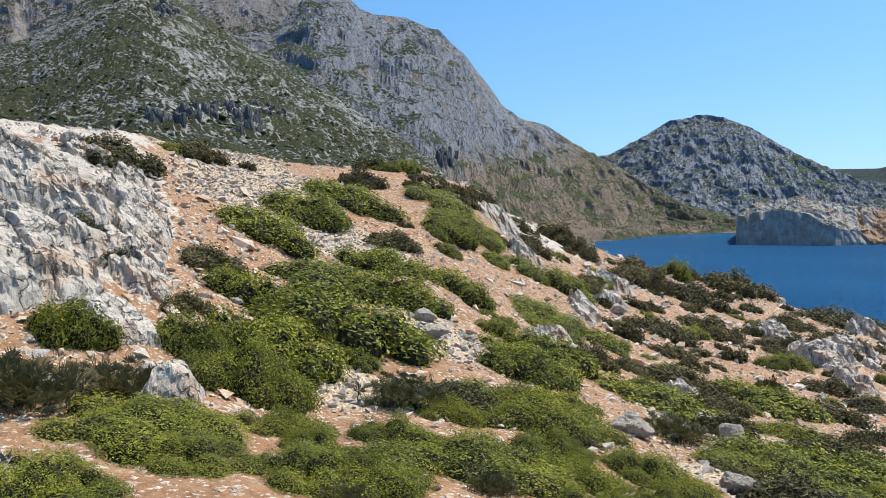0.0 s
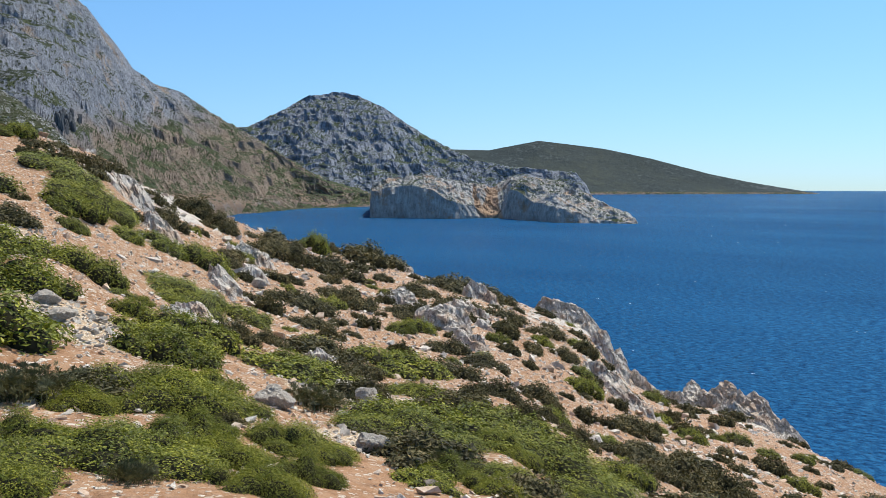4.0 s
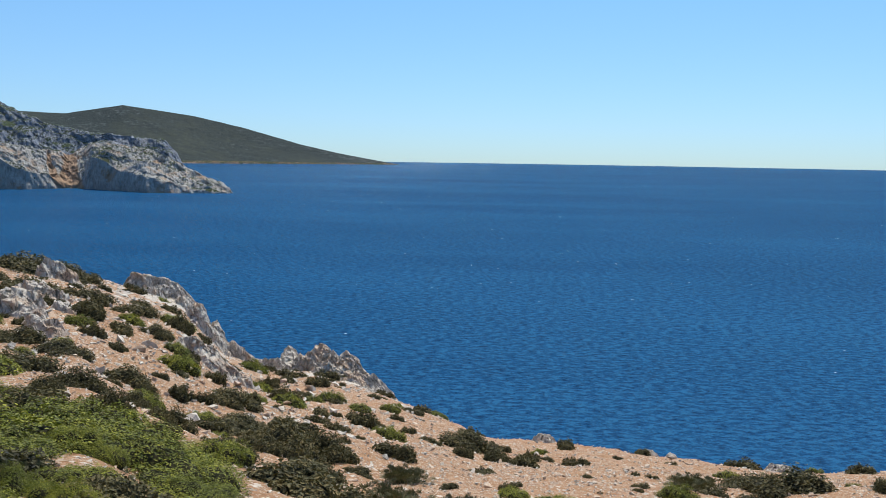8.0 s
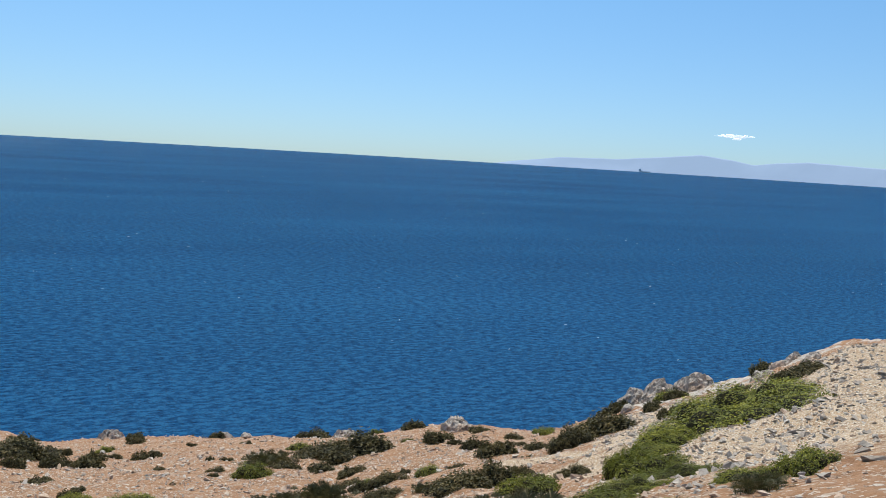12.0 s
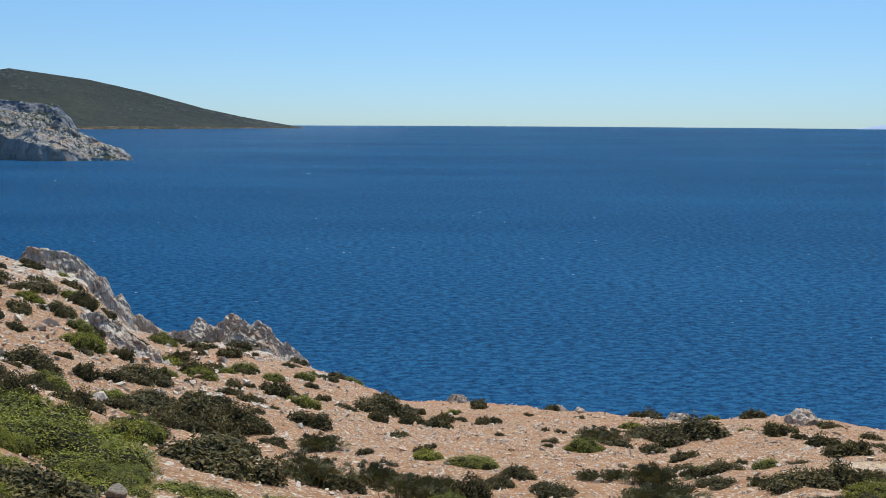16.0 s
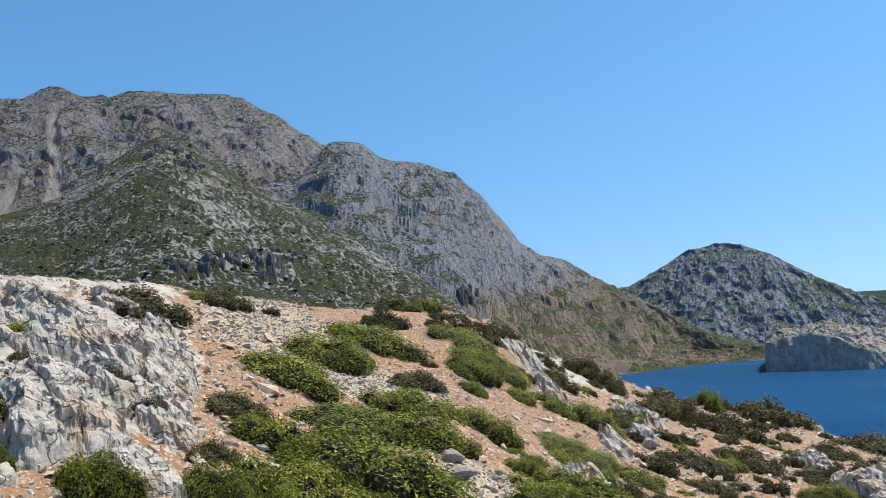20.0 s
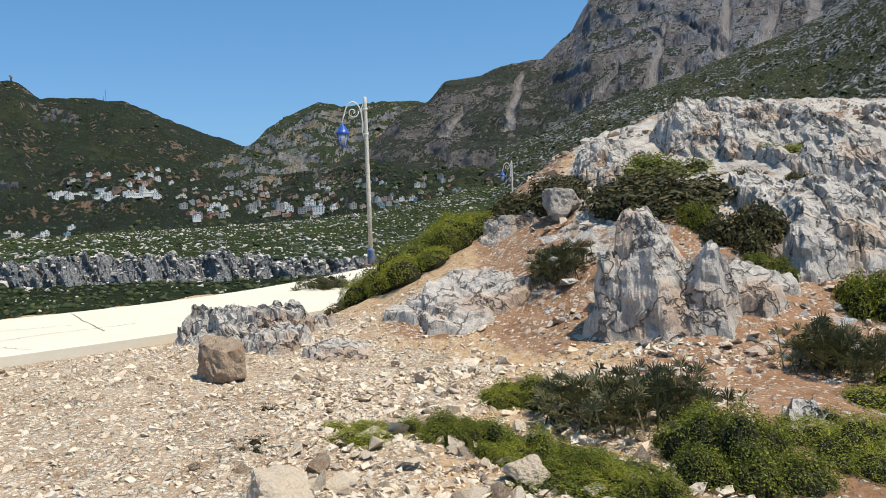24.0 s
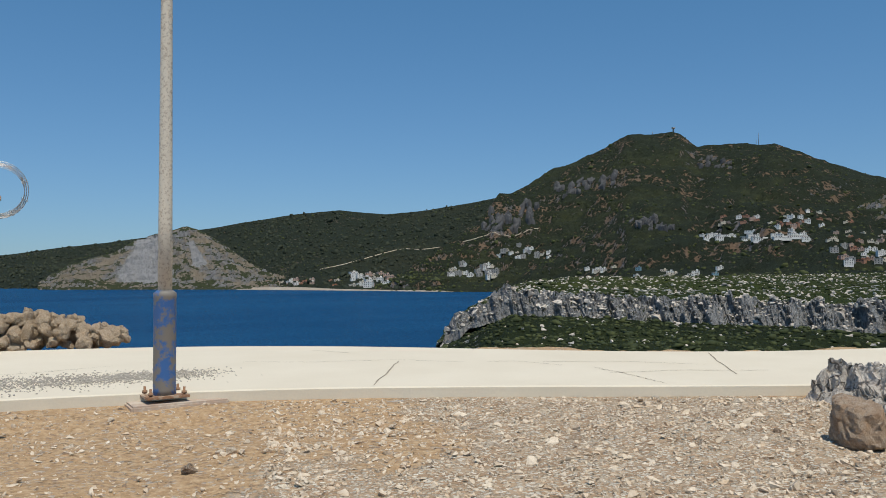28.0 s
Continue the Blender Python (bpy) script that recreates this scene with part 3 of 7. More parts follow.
landform("shore_shelf", "low brown rocky shore shelf below the ridge", [(-56, -0.6), (-52.5, -0.6), (-50.3, -0.7), (-47.3, -0.75), (-44.0, -0.75), (-41.5, -1.3), (-39.0, -1.5), (-36, -1.7)],
         [(-56, 1150), (-50, 1450), (-46, 1720), (-43, 1850), (-36, 2000)], [(-56, 1000), (-50, 1330), (-46, 1620), (-43, 1780), (-36, 1930)], [(-56, -2), (-36, -2)], m_shore, 0.6, 0.14, 40, 220, 50, 1.12, cliff=0.3, category="shore", ribs=1.0)
landform("cape_shore", "thin pale rocky shoreline of the far headland", [(-30, -0.78), (-22, -0.74), (-15, -0.78), (-9.7, -0.76), (-9.2, -0.86)],
         [(-30, 3510), (-24, 3510), (-9, 3860)], [(-30, 3480), (-24, 3480), (-9, 3830)], [(-30, -2), (-9, -2)], m_shore, 0.6, 0.02, 40, 160, 12, 1.01, category="shore")
landform("beach", "thin strip of pale sand along the bay", [(-168, -1.52), (-163, -1.5), (-160, -1.66), (-156, -1.75), (-152, -1.78)],
         [(-168, 2015), (-156, 1815), (-152, 1765)], [(-168, 1975), (-156, 1775), (-152, 1725)], [(-168, -1), (-152, -1)], m_sandy, 0.6, 0.01, 40, 120, 10, 1.01, category="beach")

# the headland on which one stands: (heading, then distance and height from the eye of three places outwards)
HEADLAND = [
    (-190, 8, -1.58, 13, -1.58, 16.5, -1.75), (-160, 8, -1.58, 13, -1.58, 16.5, -1.75), (-135, 9, -1.55, 13, -1.56, 16.5, -1.7), (-122, 9, -1.5, 13, -1.5, 19, -1.6),
    (-114, 8.5, -1.5, 11.3, -1.08, 13.4, -0.78), (-108, 8, -1.5, 11, -0.85, 13.6, -0.25), (-103, 7.5, -1.5, 10.5, -0.5, 14.5, 0.7), (-98, 7, -1.5, 10.5, -0.1, 15.5, 1.5),
    (-90, 7, -1.5, 11, 0.2, 17, 2.0), (-83, 7.5, -1.5, 12, 0.2, 20, 2.1), (-75, 8, -1.6, 14, -0.2, 24, 1.93), (-67, 8, -1.9, 15.5, -0.8, 28, 1.76),
    (-60, 8, -2.0, 16, -1.2, 31, 1.8), (-56, 8, -2.1, 17, -1.8, 36, 1.1), (-53, 8, -2.2, 18, -2.3, 43, -0.4), (-48, 8, -2.3, 20, -3.2, 48, -2.1),
    (-43, 8, -2.5, 21, -3.9, 52, -3.8), (-37, 7.5, -2.6, 22, -4.6, 54, -5.7), (-30, 7, -2.6, 22, -5.1, 54, -7.6)]
HEADLAND_SEA = [
    (-24, 6.3, -2.9, 20, -6.2, 53, -9.0), (-21, 6.2, -3.0, 19, -6.4, 49, -11.9), (-18, 6, -3.0, 18, -6.6, 46, -12.2), (-14, 5.5, -3.0, 17, -6.9, 45, -12.1),
    (-10, 5, -2.75, 15, -6.7, 43, -12.8), (-3, 4.6, -2.55, 13, -6.2, 37, -13.0), (8, 4.5, -2.5, 12.5, -6.0, 36, -12.8), (16, 4.4, -2.45, 12, -5.7, 35, -12.7),
    (24, 4.3, -2.2, 11.5, -5.2, 35, -11.8), (31, 4.3, -2.05, 11, -4.7, 33, -11.1), (37, 4.3, -1.95, 11, -4.3, 30, -8.6), (44, 4.3, -1.85, 11, -3.7, 28, -6.7),
    (50, 4.3, -1.8, 11, -3.1, 26, -4.6), (70, 6, -1.7, 12, -1.9, 26, -3.5), (120, 8, -1.6, 14, -1.6, 30, -2.0), (170, 8, -1.58, 13, -1.58, 16.5, -1.75)]
TABLE = np.array(HEADLAND + HEADLAND_SEA, float)


def headland(az, r):
    """Height above the sea of the headland's ground, without its roughness."""
    az = (az + 190) % 360 - 190
    k = [np.interp(az, TABLE[:, 0], TABLE[:, c]) for c in range(1, 7)]
    out = np.interp(az, [-190, -153, -148, -112, -106, -64, -56, 60, 90, 140, 170], [80, 80, 45, 45, 80, 80, 100, 100, 110, 110, 80])
    low = np.interp(az, [-190, -153, -148, -112, -106, -64, -56, 60, 90, 140, 170], [-60, -60, -12, -12, -19, -19, -60, -60, -60, -60, -60])
    rs = [0 * az, 0 * az + 3.2, k[0], k[2], k[4], k[4] + 4, out]
    zs = [0 * az - 1.6, np.interp(az, [-45, -25, 20, 60], [-1.63, -2.0, -1.95, -1.63]), k[1], k[3], k[5], k[5] - 1.4 - 1.2 * (np.abs(az + 5) < 45), low]
    z = np.zeros_like(r)
    for a in range(6):
        t = np.clip((r - rs[a]) / (rs[a + 1] - rs[a]), 0, 1)
        sel = (r >= rs[a]) & ((r < rs[a + 1]) | (a == 5))
        z = np.where(sel, zs[a] + (zs[a + 1] - zs[a]) * t, z)
    return EYE.z + z


def rounded(az, r):
    """The ground's height, its breaks of slope rounded off."""
    return sum(w * headland(az + da, r * f) for da, f, w in ((0, 1, 0.4), (0, 0.94, 0.15), (0, 1.06, 0.15), (1.2, 1, 0.15), (-1.2, 1, 0.15)))


def roughness(x, y):
    r = np.hypot(x, y)
    a = np.clip((r - 2) / 12, 0.05, 1)
    return a * (0.28 * fbm(x / 4.5, y / 4.5, 4) + 0.12 * fbm(x / 0.9 + 5, y / 0.9, 4)) + 0.02 * fbm(x / 0.25, y / 0.25, 3)


# the road's middle line with its half width
ROAD = [(30, -11.5, 2.8), (14, -12.5, 2.8), (4, -12.9, 2.8), (0.1, -12.9, 2.75), (-2.4, -12.4, 2.65), (-4.8, -11.2, 2.35), (-6.3, -10.1, 2.0), (-8.2, -8.9, 1.85),
        (-10.6, -7.8, 1.8), (-13.5, -7.2, 1.8), (-18, -7.4, 1.8), (-26, -8, 1.8), (-42, -10.5, 1.8), (-60, -13, 1.8)]
ROAD_Z = EYE.z - 1.45


def road_line(count):
    p = np.array(ROAD, float)
    s = np.concatenate([[0], np.cumsum(np.hypot(*np.diff(p[:, :2], axis=0).T))])
    u = np.linspace(0, s[-1], count)
    q = np.stack([np.interp(u, s, p[:, k]) for k in range(3)], -1)
    for _ in range(25):
        q[1:-1] = 0.5 * q[1:-1] + 0.25 * (q[:-2] + q[2:])
    return q


LINE = road_line(200)


def near_road(x, y):
    """Distance from the road's edge, below 0 on the road."""
    return np.min(np.stack([np.hypot(x - a, y - b) - h for a, b, h in LINE[::2]]), axis=0)


def ground_z(x, y):
    """The finished ground's height, for whatever stands on it."""
    x, y = np.asarray(x, float), np.asarray(y, float)
    z = rounded(np.degrees(np.arctan2(x, y)), np.hypot(x, y)) + roughness(x, y)
    k = np.clip((near_road(x, y) - 0.1) / 1.1, 0, 1)
    k = k * k * (3 - 2 * k)
    return z * k + (ROAD_Z - 0.13) * (1 - k)


def band(v, lo, hi, soft):
    return np.clip((v - lo) / soft + 0.5, 0, 1) * np.clip((hi - v) / soft + 0.5, 0, 1)


def patch(x, y, cx, cy, rx, ry, turn=0.0):
    """A soft round patch of the plan, from 1 in its middle to 0."""
    c, s = math.cos(radians(turn)), math.sin(radians(turn))
    u, v = ((x - cx) * c + (y - cy) * s) / rx, (-(x - cx) * s + (y - cy) * c) / ry
    return np.clip(1.6 - np.hypot(u, v), 0, 1)


def limestone(x, y):
    a, r = np.degrees(np.arctan2(x, y)), np.hypot(x, y)
    m = band(a, -103, -77, 4) * band(r, 9.2, 22, 2)
    m = np.maximum(m, band(a, -27, -20.5, 2) * band(r, 44, 70, 3))
    m = np.maximum(m, 0.55 * band(a, -34, -19, 3) * band(r, 38, 56, 4))
    m = np.maximum(m, band(a, -18, -9, 2) * band(r, 41, 60, 3))
    m = np.maximum(m, band(a, -55.5, -50, 2) * band(r, 33, 50, 4))
    m = np.maximum(m, band(a, -40, -34, 3) * band(r, 51, 60, 3))
    m = np.maximum(m, band(a, 36, 55, 3) * band(r, 25, 34, 3))
    return np.maximum(m, 0.6 * band(a, -10, 36, 4) * band(r, 35.5, 42, 2))


def gravel(x, y):
    a, r = np.degrees(np.arctan2(x, y)), np.hypot(x, y)
    a, r = a + 16 * fbm(x / 1.6, y / 1.6, 3), r + 0.9 * fbm(x / 1.3 + 7, y / 1.3, 3)
    m = band(a, -30, 60, 8) * band(r, 0, 4.8, 0.8)
    m = np.maximum(m, band(a, 35, 62, 4) * band(r, 9, 24, 3))
    m = np.maximum(m, 0.75 * band(a, -160, -108, 10) * band(r, 3.6, 11, 1.5))
    for p in ((-16.6, 6.4, 2.6, 1.5, 30), (-20.3, 6.6, 2.2, 1.6, 0), (-8.15, 3.5, 0.8, 0.6, 20), (-9.8, 6.0, 0.9, 0.8, 0), (-7.5, 8.6, 0.7, 1.0, 0), (-5.1, 6.3, 0.5, 0.6, 0)):
        m = np.maximum(m, patch(x, y, *p))
    return m


def sand(x, y):
    a, r = np.degrees(np.arctan2(x, y)), np.hypot(x, y)
    a = a + 18 * fbm(x / 1.8, y / 1.8 + 3, 3)
    return np.maximum(band((a + 200) % 360 - 200, -200, -105, 8), band(a, 100, 200, 8)) * band(r, 0, 40, 3)


def relief(x, y):
    """Steep ribs of bare limestone that lean to one side."""
    u, v = x * 0.55 + y * 0.83, -x * 0.83 + y * 0.55
    rib = fbm(u / 0.95, v / 2.6, 3, 0.5, ridged=True)
    block = np.round(fbm(u / 1.3 + 4, v / 1.3, 2) * 4) / 4
    fine = fbm(u / 0.22, v / 0.6, 3, 0.6, ridged=True)
    return limestone(x, y) * (0.16 * rib + 0.12 * block + 0.05 * fine - 0.05)


rr = np.concatenate([np.concatenate([np.geomspace(0.02, 8, 84, endpoint=False), np.linspace(8, 22, 110, endpoint=False), np.geomspace(22, 60, 70)]), np.linspace(62, 112, 24)])
az = np.concatenate([np.linspace(-180, -110, 180, endpoint=False), np.linspace(-110, -72, 300, endpoint=False), np.linspace(-72, 52, 560, endpoint=False), np.linspace(52, 180, 80, endpoint=False)])
A, R = np.meshgrid(np.radians(az), rr)
GX, GY = R * np.sin(A), R * np.cos(A)
ground = mesh_from_grid("ground", np.stack([GX, GY, ground_z(GX, GY) + relief(GX, GY)], -1), m_ground, wrap=True)
for key, mask in (("gravel", gravel), ("limestone", limestone), ("sand", sand)):
    ground.data.attributes.new(key, "FLOAT", "POINT").data.foreach_set("value", mask(GX, GY).reshape(-1).astype(np.float32))
tagged(ground, "dry reddish-brown stony hillside above the sea", "ground", kind="structure")

# the sea
ang = np.linspace(0, 2 * np.pi, 240, endpoint=False)
rad = np.geomspace(20, 4900, 40)
A, R = np.meshgrid(ang, rad)
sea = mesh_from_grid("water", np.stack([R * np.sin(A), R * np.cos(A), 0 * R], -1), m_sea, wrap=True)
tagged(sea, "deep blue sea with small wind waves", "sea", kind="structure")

# the road: one sheet of concrete with a thick edge
d = np.gradient(LINE[:, :2], axis=0)
d /= np.hypot(*d.T)[:, None]
nrm = np.stack([-d[:, 1], d[:, 0]], -1)
prof = [(-1, 0, -0.4), (-1, 0, -0.015), (-1, 0.02, 0), (1, -0.02, 0), (1, 0, -0.015), (1, 0, -0.4)]
co = np.stack([np.concatenate([LINE[:, :2] + nrm * (side * LINE[:, 2:] + a), np.full((len(LINE), 1), ROAD_Z + b)], 1) for side, a, b in prof], 1)
road = mesh_from_grid("road", co, m_concrete, smooth=False)
tagged(road, "pale cream concrete road with cracks and joints", "road", kind="structure")

# ---- plants and stones ----
def part(name, bm_or_mesh, material, parent=None, label=""):
    """One mesh object, under a thing or a part where one is given."""
    me = bm_or_mesh
    if isinstance(me, bmesh.types.BMesh):
        me = bpy.data.meshes.new(name)
        bm_or_mesh.to_mesh(me)
        bm_or_mesh.free()
    if material is not None and not me.materials:
        me.materials.append(material)
    ob = new(name, me)
    if parent is not None:
        ob.parent = parent
    return tagged(ob, label)


def thing(name, m, label, category, group=""):
    ob = new(name)
    ob.matrix_world = m
    return tagged(ob, label, category, group)


def mesh_of(name, verts, faces, smooth=False):
    me = bpy.data.meshes.new(name)
    me.from_pydata([tuple(v) for v in verts], [], [tuple(f) for f in faces])
    if smooth:
        me.polygons.foreach_set("use_smooth", np.ones(len(faces), bool))
    me.update()
    return me


def leaf_material(name, dark, light, tip, rough=0.6):
    m, n, l, b = mat(name, rough, 0.35)
    g = n.new("ShaderNodeNewGeometry")
    o = n.new("ShaderNodeObjectInfo")
    r = maths(n, l, "ADD", maths(n, l, "MULTIPLY", g.outputs["Random Per Island"], 0.75), maths(n, l, "MULTIPLY", o.outputs["Random"], 0.25))
    patchy = noise_tex(n, l, coords(n, l), 1.6, 3, 0.6)
    r = maths(n, l, "ADD", maths(n, l, "MULTIPLY", r, 0.72), maths(n, l, "MULTIPLY", step(n, l, patchy, 0.35, 0.65), 0.28))
    l.new(ramp(n, l, r, ((0.1, dark), (0.55, light), (0.95, tip))), b.inputs["Base Color"])
    t = n.new("ShaderNodeBsdfTranslucent")
    t.inputs["Color"].default_value = (*[min(1, c * 1.5) for c in light], 1)
    mx = n.new("ShaderNodeMixShader")
    mx.inputs[0].default_value = 0.15
    l.new(b.outputs[0], mx.inputs[1])
    l.new(t.outputs[0], mx.inputs[2])
    l.new(mx.outputs[0], n["Material Output"].inputs["Surface"])
    return m


m_leaf = leaf_material("mastic_leaves", (0.03, 0.038, 0.007), (0.15, 0.165, 0.013), (0.42, 0.40, 0.03))
m_dark = leaf_material("dark_leaves", (0.022, 0.021, 0.009), (0.078, 0.07, 0.023), (0.21, 0.155, 0.06), 0.7)
m_frond = leaf_material("palm_fronds", (0.035, 0.038, 0.014), (0.082, 0.082, 0.03), (0.22, 0.15, 0.075), 0.6)
# near-black core colour: twigs, with the shade between leaf lobes painted in
m_core, _n, _l, _b = mat("inner_shade", 0.95, 0.1)
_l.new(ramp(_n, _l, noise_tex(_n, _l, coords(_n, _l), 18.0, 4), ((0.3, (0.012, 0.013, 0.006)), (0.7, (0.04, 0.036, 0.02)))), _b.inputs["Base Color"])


def cushion_meshes(seed, leaves, size, lobes=9, upright=0.5, ragged=0.15, broad=1.0):
    """A shrub of unit half-width: uneven lobes of leaves over dark solid cores for twigs and inner shade."""
    rs = np.random.RandomState(seed)
    a, q = rs.rand(lobes) * 2 * np.pi, np.sqrt((np.arange(lobes) + 0.5 * rs.rand(lobes)) / lobes) * (1.04 - 0.26 * broad)
    c = np.stack([q * np.cos(a * 0.35 + np.arange(lobes) * 2.4), q * np.sin(a * 0.35 + np.arange(lobes) * 2.4), -0.04 + 0 * q], -1)
    w = broad * (0.26 + 0.26 * rs.rand(lobes))
    h = (0.5 + 0.5 * rs.rand(lobes)) * (1.05 - 0.55 * q)
    k = rs.choice(lobes, leaves * 2, p=w * w / np.sum(w * w))
    z = rs.rand(leaves * 2) ** 0.8
    t = rs.rand(leaves * 2) * 2 * np.pi
    ring = np.sqrt(np.maximum(0, 1 - z * z))
    d = np.stack([ring * np.cos(t), ring * np.sin(t), z], -1)
    lump = 1 + 0.16 * fbm(d[:, 0] * 3 + seed + k, d[:, 1] * 3 + d[:, 2] * 2, 3) + 0.13 * fbm(d[:, 0] * 9 + seed, d[:, 1] * 9 + d[:, 2] * 7 + k, 2)
    size3 = np.stack([w, w, h], -1)
    p = c[k] + d * size3[k] * (lump * (1 - ragged * rs.rand(leaves * 2) ** 2 + 0.6 * ragged * rs.rand(leaves * 2) ** 3))[:, None]
    inside = np.zeros(len(p), bool)
    for o in range(lobes):
        inside |= (np.sum(((p - c[o]) / size3[o]) ** 2, axis=1) < 0.72) & (k != o)
    p, d = p[~inside][:leaves], d[~inside][:leaves]
    count = len(p)
    nrm = d + rs.normal(0, upright, (count, 3))
    nrm /= np.linalg.norm(nrm, axis=1)[:, None]
    side = np.cross(nrm, rs.normal(0, 1, (count, 3)))
    side /= np.linalg.norm(side, axis=1)[:, None]
    along = np.cross(nrm, side)
    s = size * (0.55 + 0.9 * rs.rand(count))[:, None]
    quad = np.stack([p - along * s, p + side * s * 0.45 + nrm * s * 0.15, p + along * s, p - side * s * 0.45 + nrm * s * 0.15], 1)
    leaf = mesh_of("foliage", quad.reshape(-1, 3), np.arange(count * 4).reshape(-1, 4))
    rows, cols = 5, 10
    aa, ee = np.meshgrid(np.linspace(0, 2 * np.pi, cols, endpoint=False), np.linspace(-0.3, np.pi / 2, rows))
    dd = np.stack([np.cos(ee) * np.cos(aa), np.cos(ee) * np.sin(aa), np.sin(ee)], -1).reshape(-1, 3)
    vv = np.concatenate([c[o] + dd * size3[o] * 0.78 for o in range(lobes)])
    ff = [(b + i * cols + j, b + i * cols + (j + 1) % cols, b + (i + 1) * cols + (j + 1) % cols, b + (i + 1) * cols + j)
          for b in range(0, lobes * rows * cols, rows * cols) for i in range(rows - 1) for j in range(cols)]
    return leaf, mesh_of("inner_shade", vv, ff, True)


def palm_meshes(seed, fans, blades=11):
    """A dwarf fan palm of unit half-width: fans of stiff blades on short stalks, with dead ones low down."""
    rs = np.random.RandomState(seed)
    verts, faces, stalk_v, stalk_f = [], [], [], []
    for k in range(fans):
        a, e = rs.rand() * 2 * np.pi, radians(8 + 78 * rs.rand() ** 0.8)
        way = np.array([math.cos(a) * math.cos(e), math.sin(a) * math.cos(e), math.sin(e)])
        side = np.array([-math.sin(a), math.cos(a), 0.0])
        up = np.cross(side, -way)
        root = np.array([rs.normal(0, 0.34), rs.normal(0, 0.34), 0.02])
        hub = root + way * (0.2 + 0.4 * rs.rand())
        i = len(stalk_v)
        stalk_v += [root - side * 0.012, root + side * 0.012, hub + side * 0.008, hub - side * 0.008]
        stalk_f.append((i, i + 1, i + 2, i + 3))
        size = 0.15 + 0.11 * rs.rand()
        for b in range(blades):
            t = (b / (blades - 1) - 0.5) * 2.5
            w = way * math.cos(t) + side * math.sin(t) + up * 0.15 * rs.normal()
            w /= np.linalg.norm(w)
            s = np.cross(w, up)
            tip = hub + w * size * (1 - 0.12 * abs(t)) - np.array([0, 0, 0.06 * rs.rand()])
            mid = hub + w * size * 0.5
            i = len(verts)
            verts += [hub, mid + s * 0.012, tip, mid - s * 0.012]
            faces.append((i, i + 1, i + 2, i + 3))
    return mesh_of("fronds", verts, faces), mesh_of("stalks", stalk_v, stalk_f)


def bush_kind(name, category, label, group, meshes, leaf_mat, core_mat, parts):
    made = []
    for leaf, core in meshes:
        leaf.materials.append(leaf_mat)
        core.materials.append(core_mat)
        made.append((leaf, core))
    return dict(name=name, category=category, label=label, group=group, made=made, parts=parts, count=0)


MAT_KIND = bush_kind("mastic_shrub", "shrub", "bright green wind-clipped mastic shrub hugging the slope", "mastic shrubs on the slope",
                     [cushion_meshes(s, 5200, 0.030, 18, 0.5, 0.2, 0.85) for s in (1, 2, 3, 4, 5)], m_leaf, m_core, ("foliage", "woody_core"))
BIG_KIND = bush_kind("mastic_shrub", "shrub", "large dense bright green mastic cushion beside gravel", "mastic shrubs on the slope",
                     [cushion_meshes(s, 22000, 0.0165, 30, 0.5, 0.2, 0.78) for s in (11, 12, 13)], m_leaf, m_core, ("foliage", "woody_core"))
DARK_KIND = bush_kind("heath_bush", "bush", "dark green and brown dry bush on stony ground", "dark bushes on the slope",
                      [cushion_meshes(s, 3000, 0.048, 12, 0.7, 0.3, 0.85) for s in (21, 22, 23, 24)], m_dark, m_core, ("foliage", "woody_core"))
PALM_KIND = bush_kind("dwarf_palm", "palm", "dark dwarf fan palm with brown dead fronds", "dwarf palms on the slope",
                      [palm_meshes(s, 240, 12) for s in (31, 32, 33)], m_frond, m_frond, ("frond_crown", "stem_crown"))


FAR_KIND = dict(DARK_KIND, made=[], label="small dark green dry bush on the pale red slope")
for s in (25, 26, 27, 28, 29):
    leaf, core = cushion_meshes(s, 1100, 0.08, 9, 0.7, 0.3, 0.9)
    leaf.materials.append(m_dark)
    core.materials.append(m_core)
    FAR_KIND["made"].append((leaf, core))


PLANTED = []


def plant(kind, x, y, half, height, yaw, wide=0.62):
    """Set a shrub on the ground, leaning with the slope."""
    e = 0.4 + 0.3 * half
    gx = float(ground_z(x + e, y) - ground_z(x - e, y)) / (2 * e)
    gy = float(ground_z(x, y + e) - ground_z(x, y - e)) / (2 * e)
    z = Vector((-gx * 0.8, -gy * 0.8, 1)).normalized()
    a = radians(yaw)
    u = Vector((math.cos(a), math.sin(a), 0))
    u = (u - z * u.dot(z)).normalized()
    v = z.cross(u)
    k = kind["count"]
    kind["count"] += 1
    PLANTED.append((x, y, half))
    m = Matrix((u, v, z)).transposed().to_4x4()
    m.translation = (x, y, float(ground_z(x, y)) - 0.04)
    leaf, core = kind["made"][k % len(kind["made"])]
    ob = thing(kind["name"], m @ Matrix.Diagonal((half, half * wide, height, 1)), kind["label"], kind["category"], kind["group"])
    part(kind["parts"][0], leaf, None, ob)
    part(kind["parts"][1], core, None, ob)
    return ob


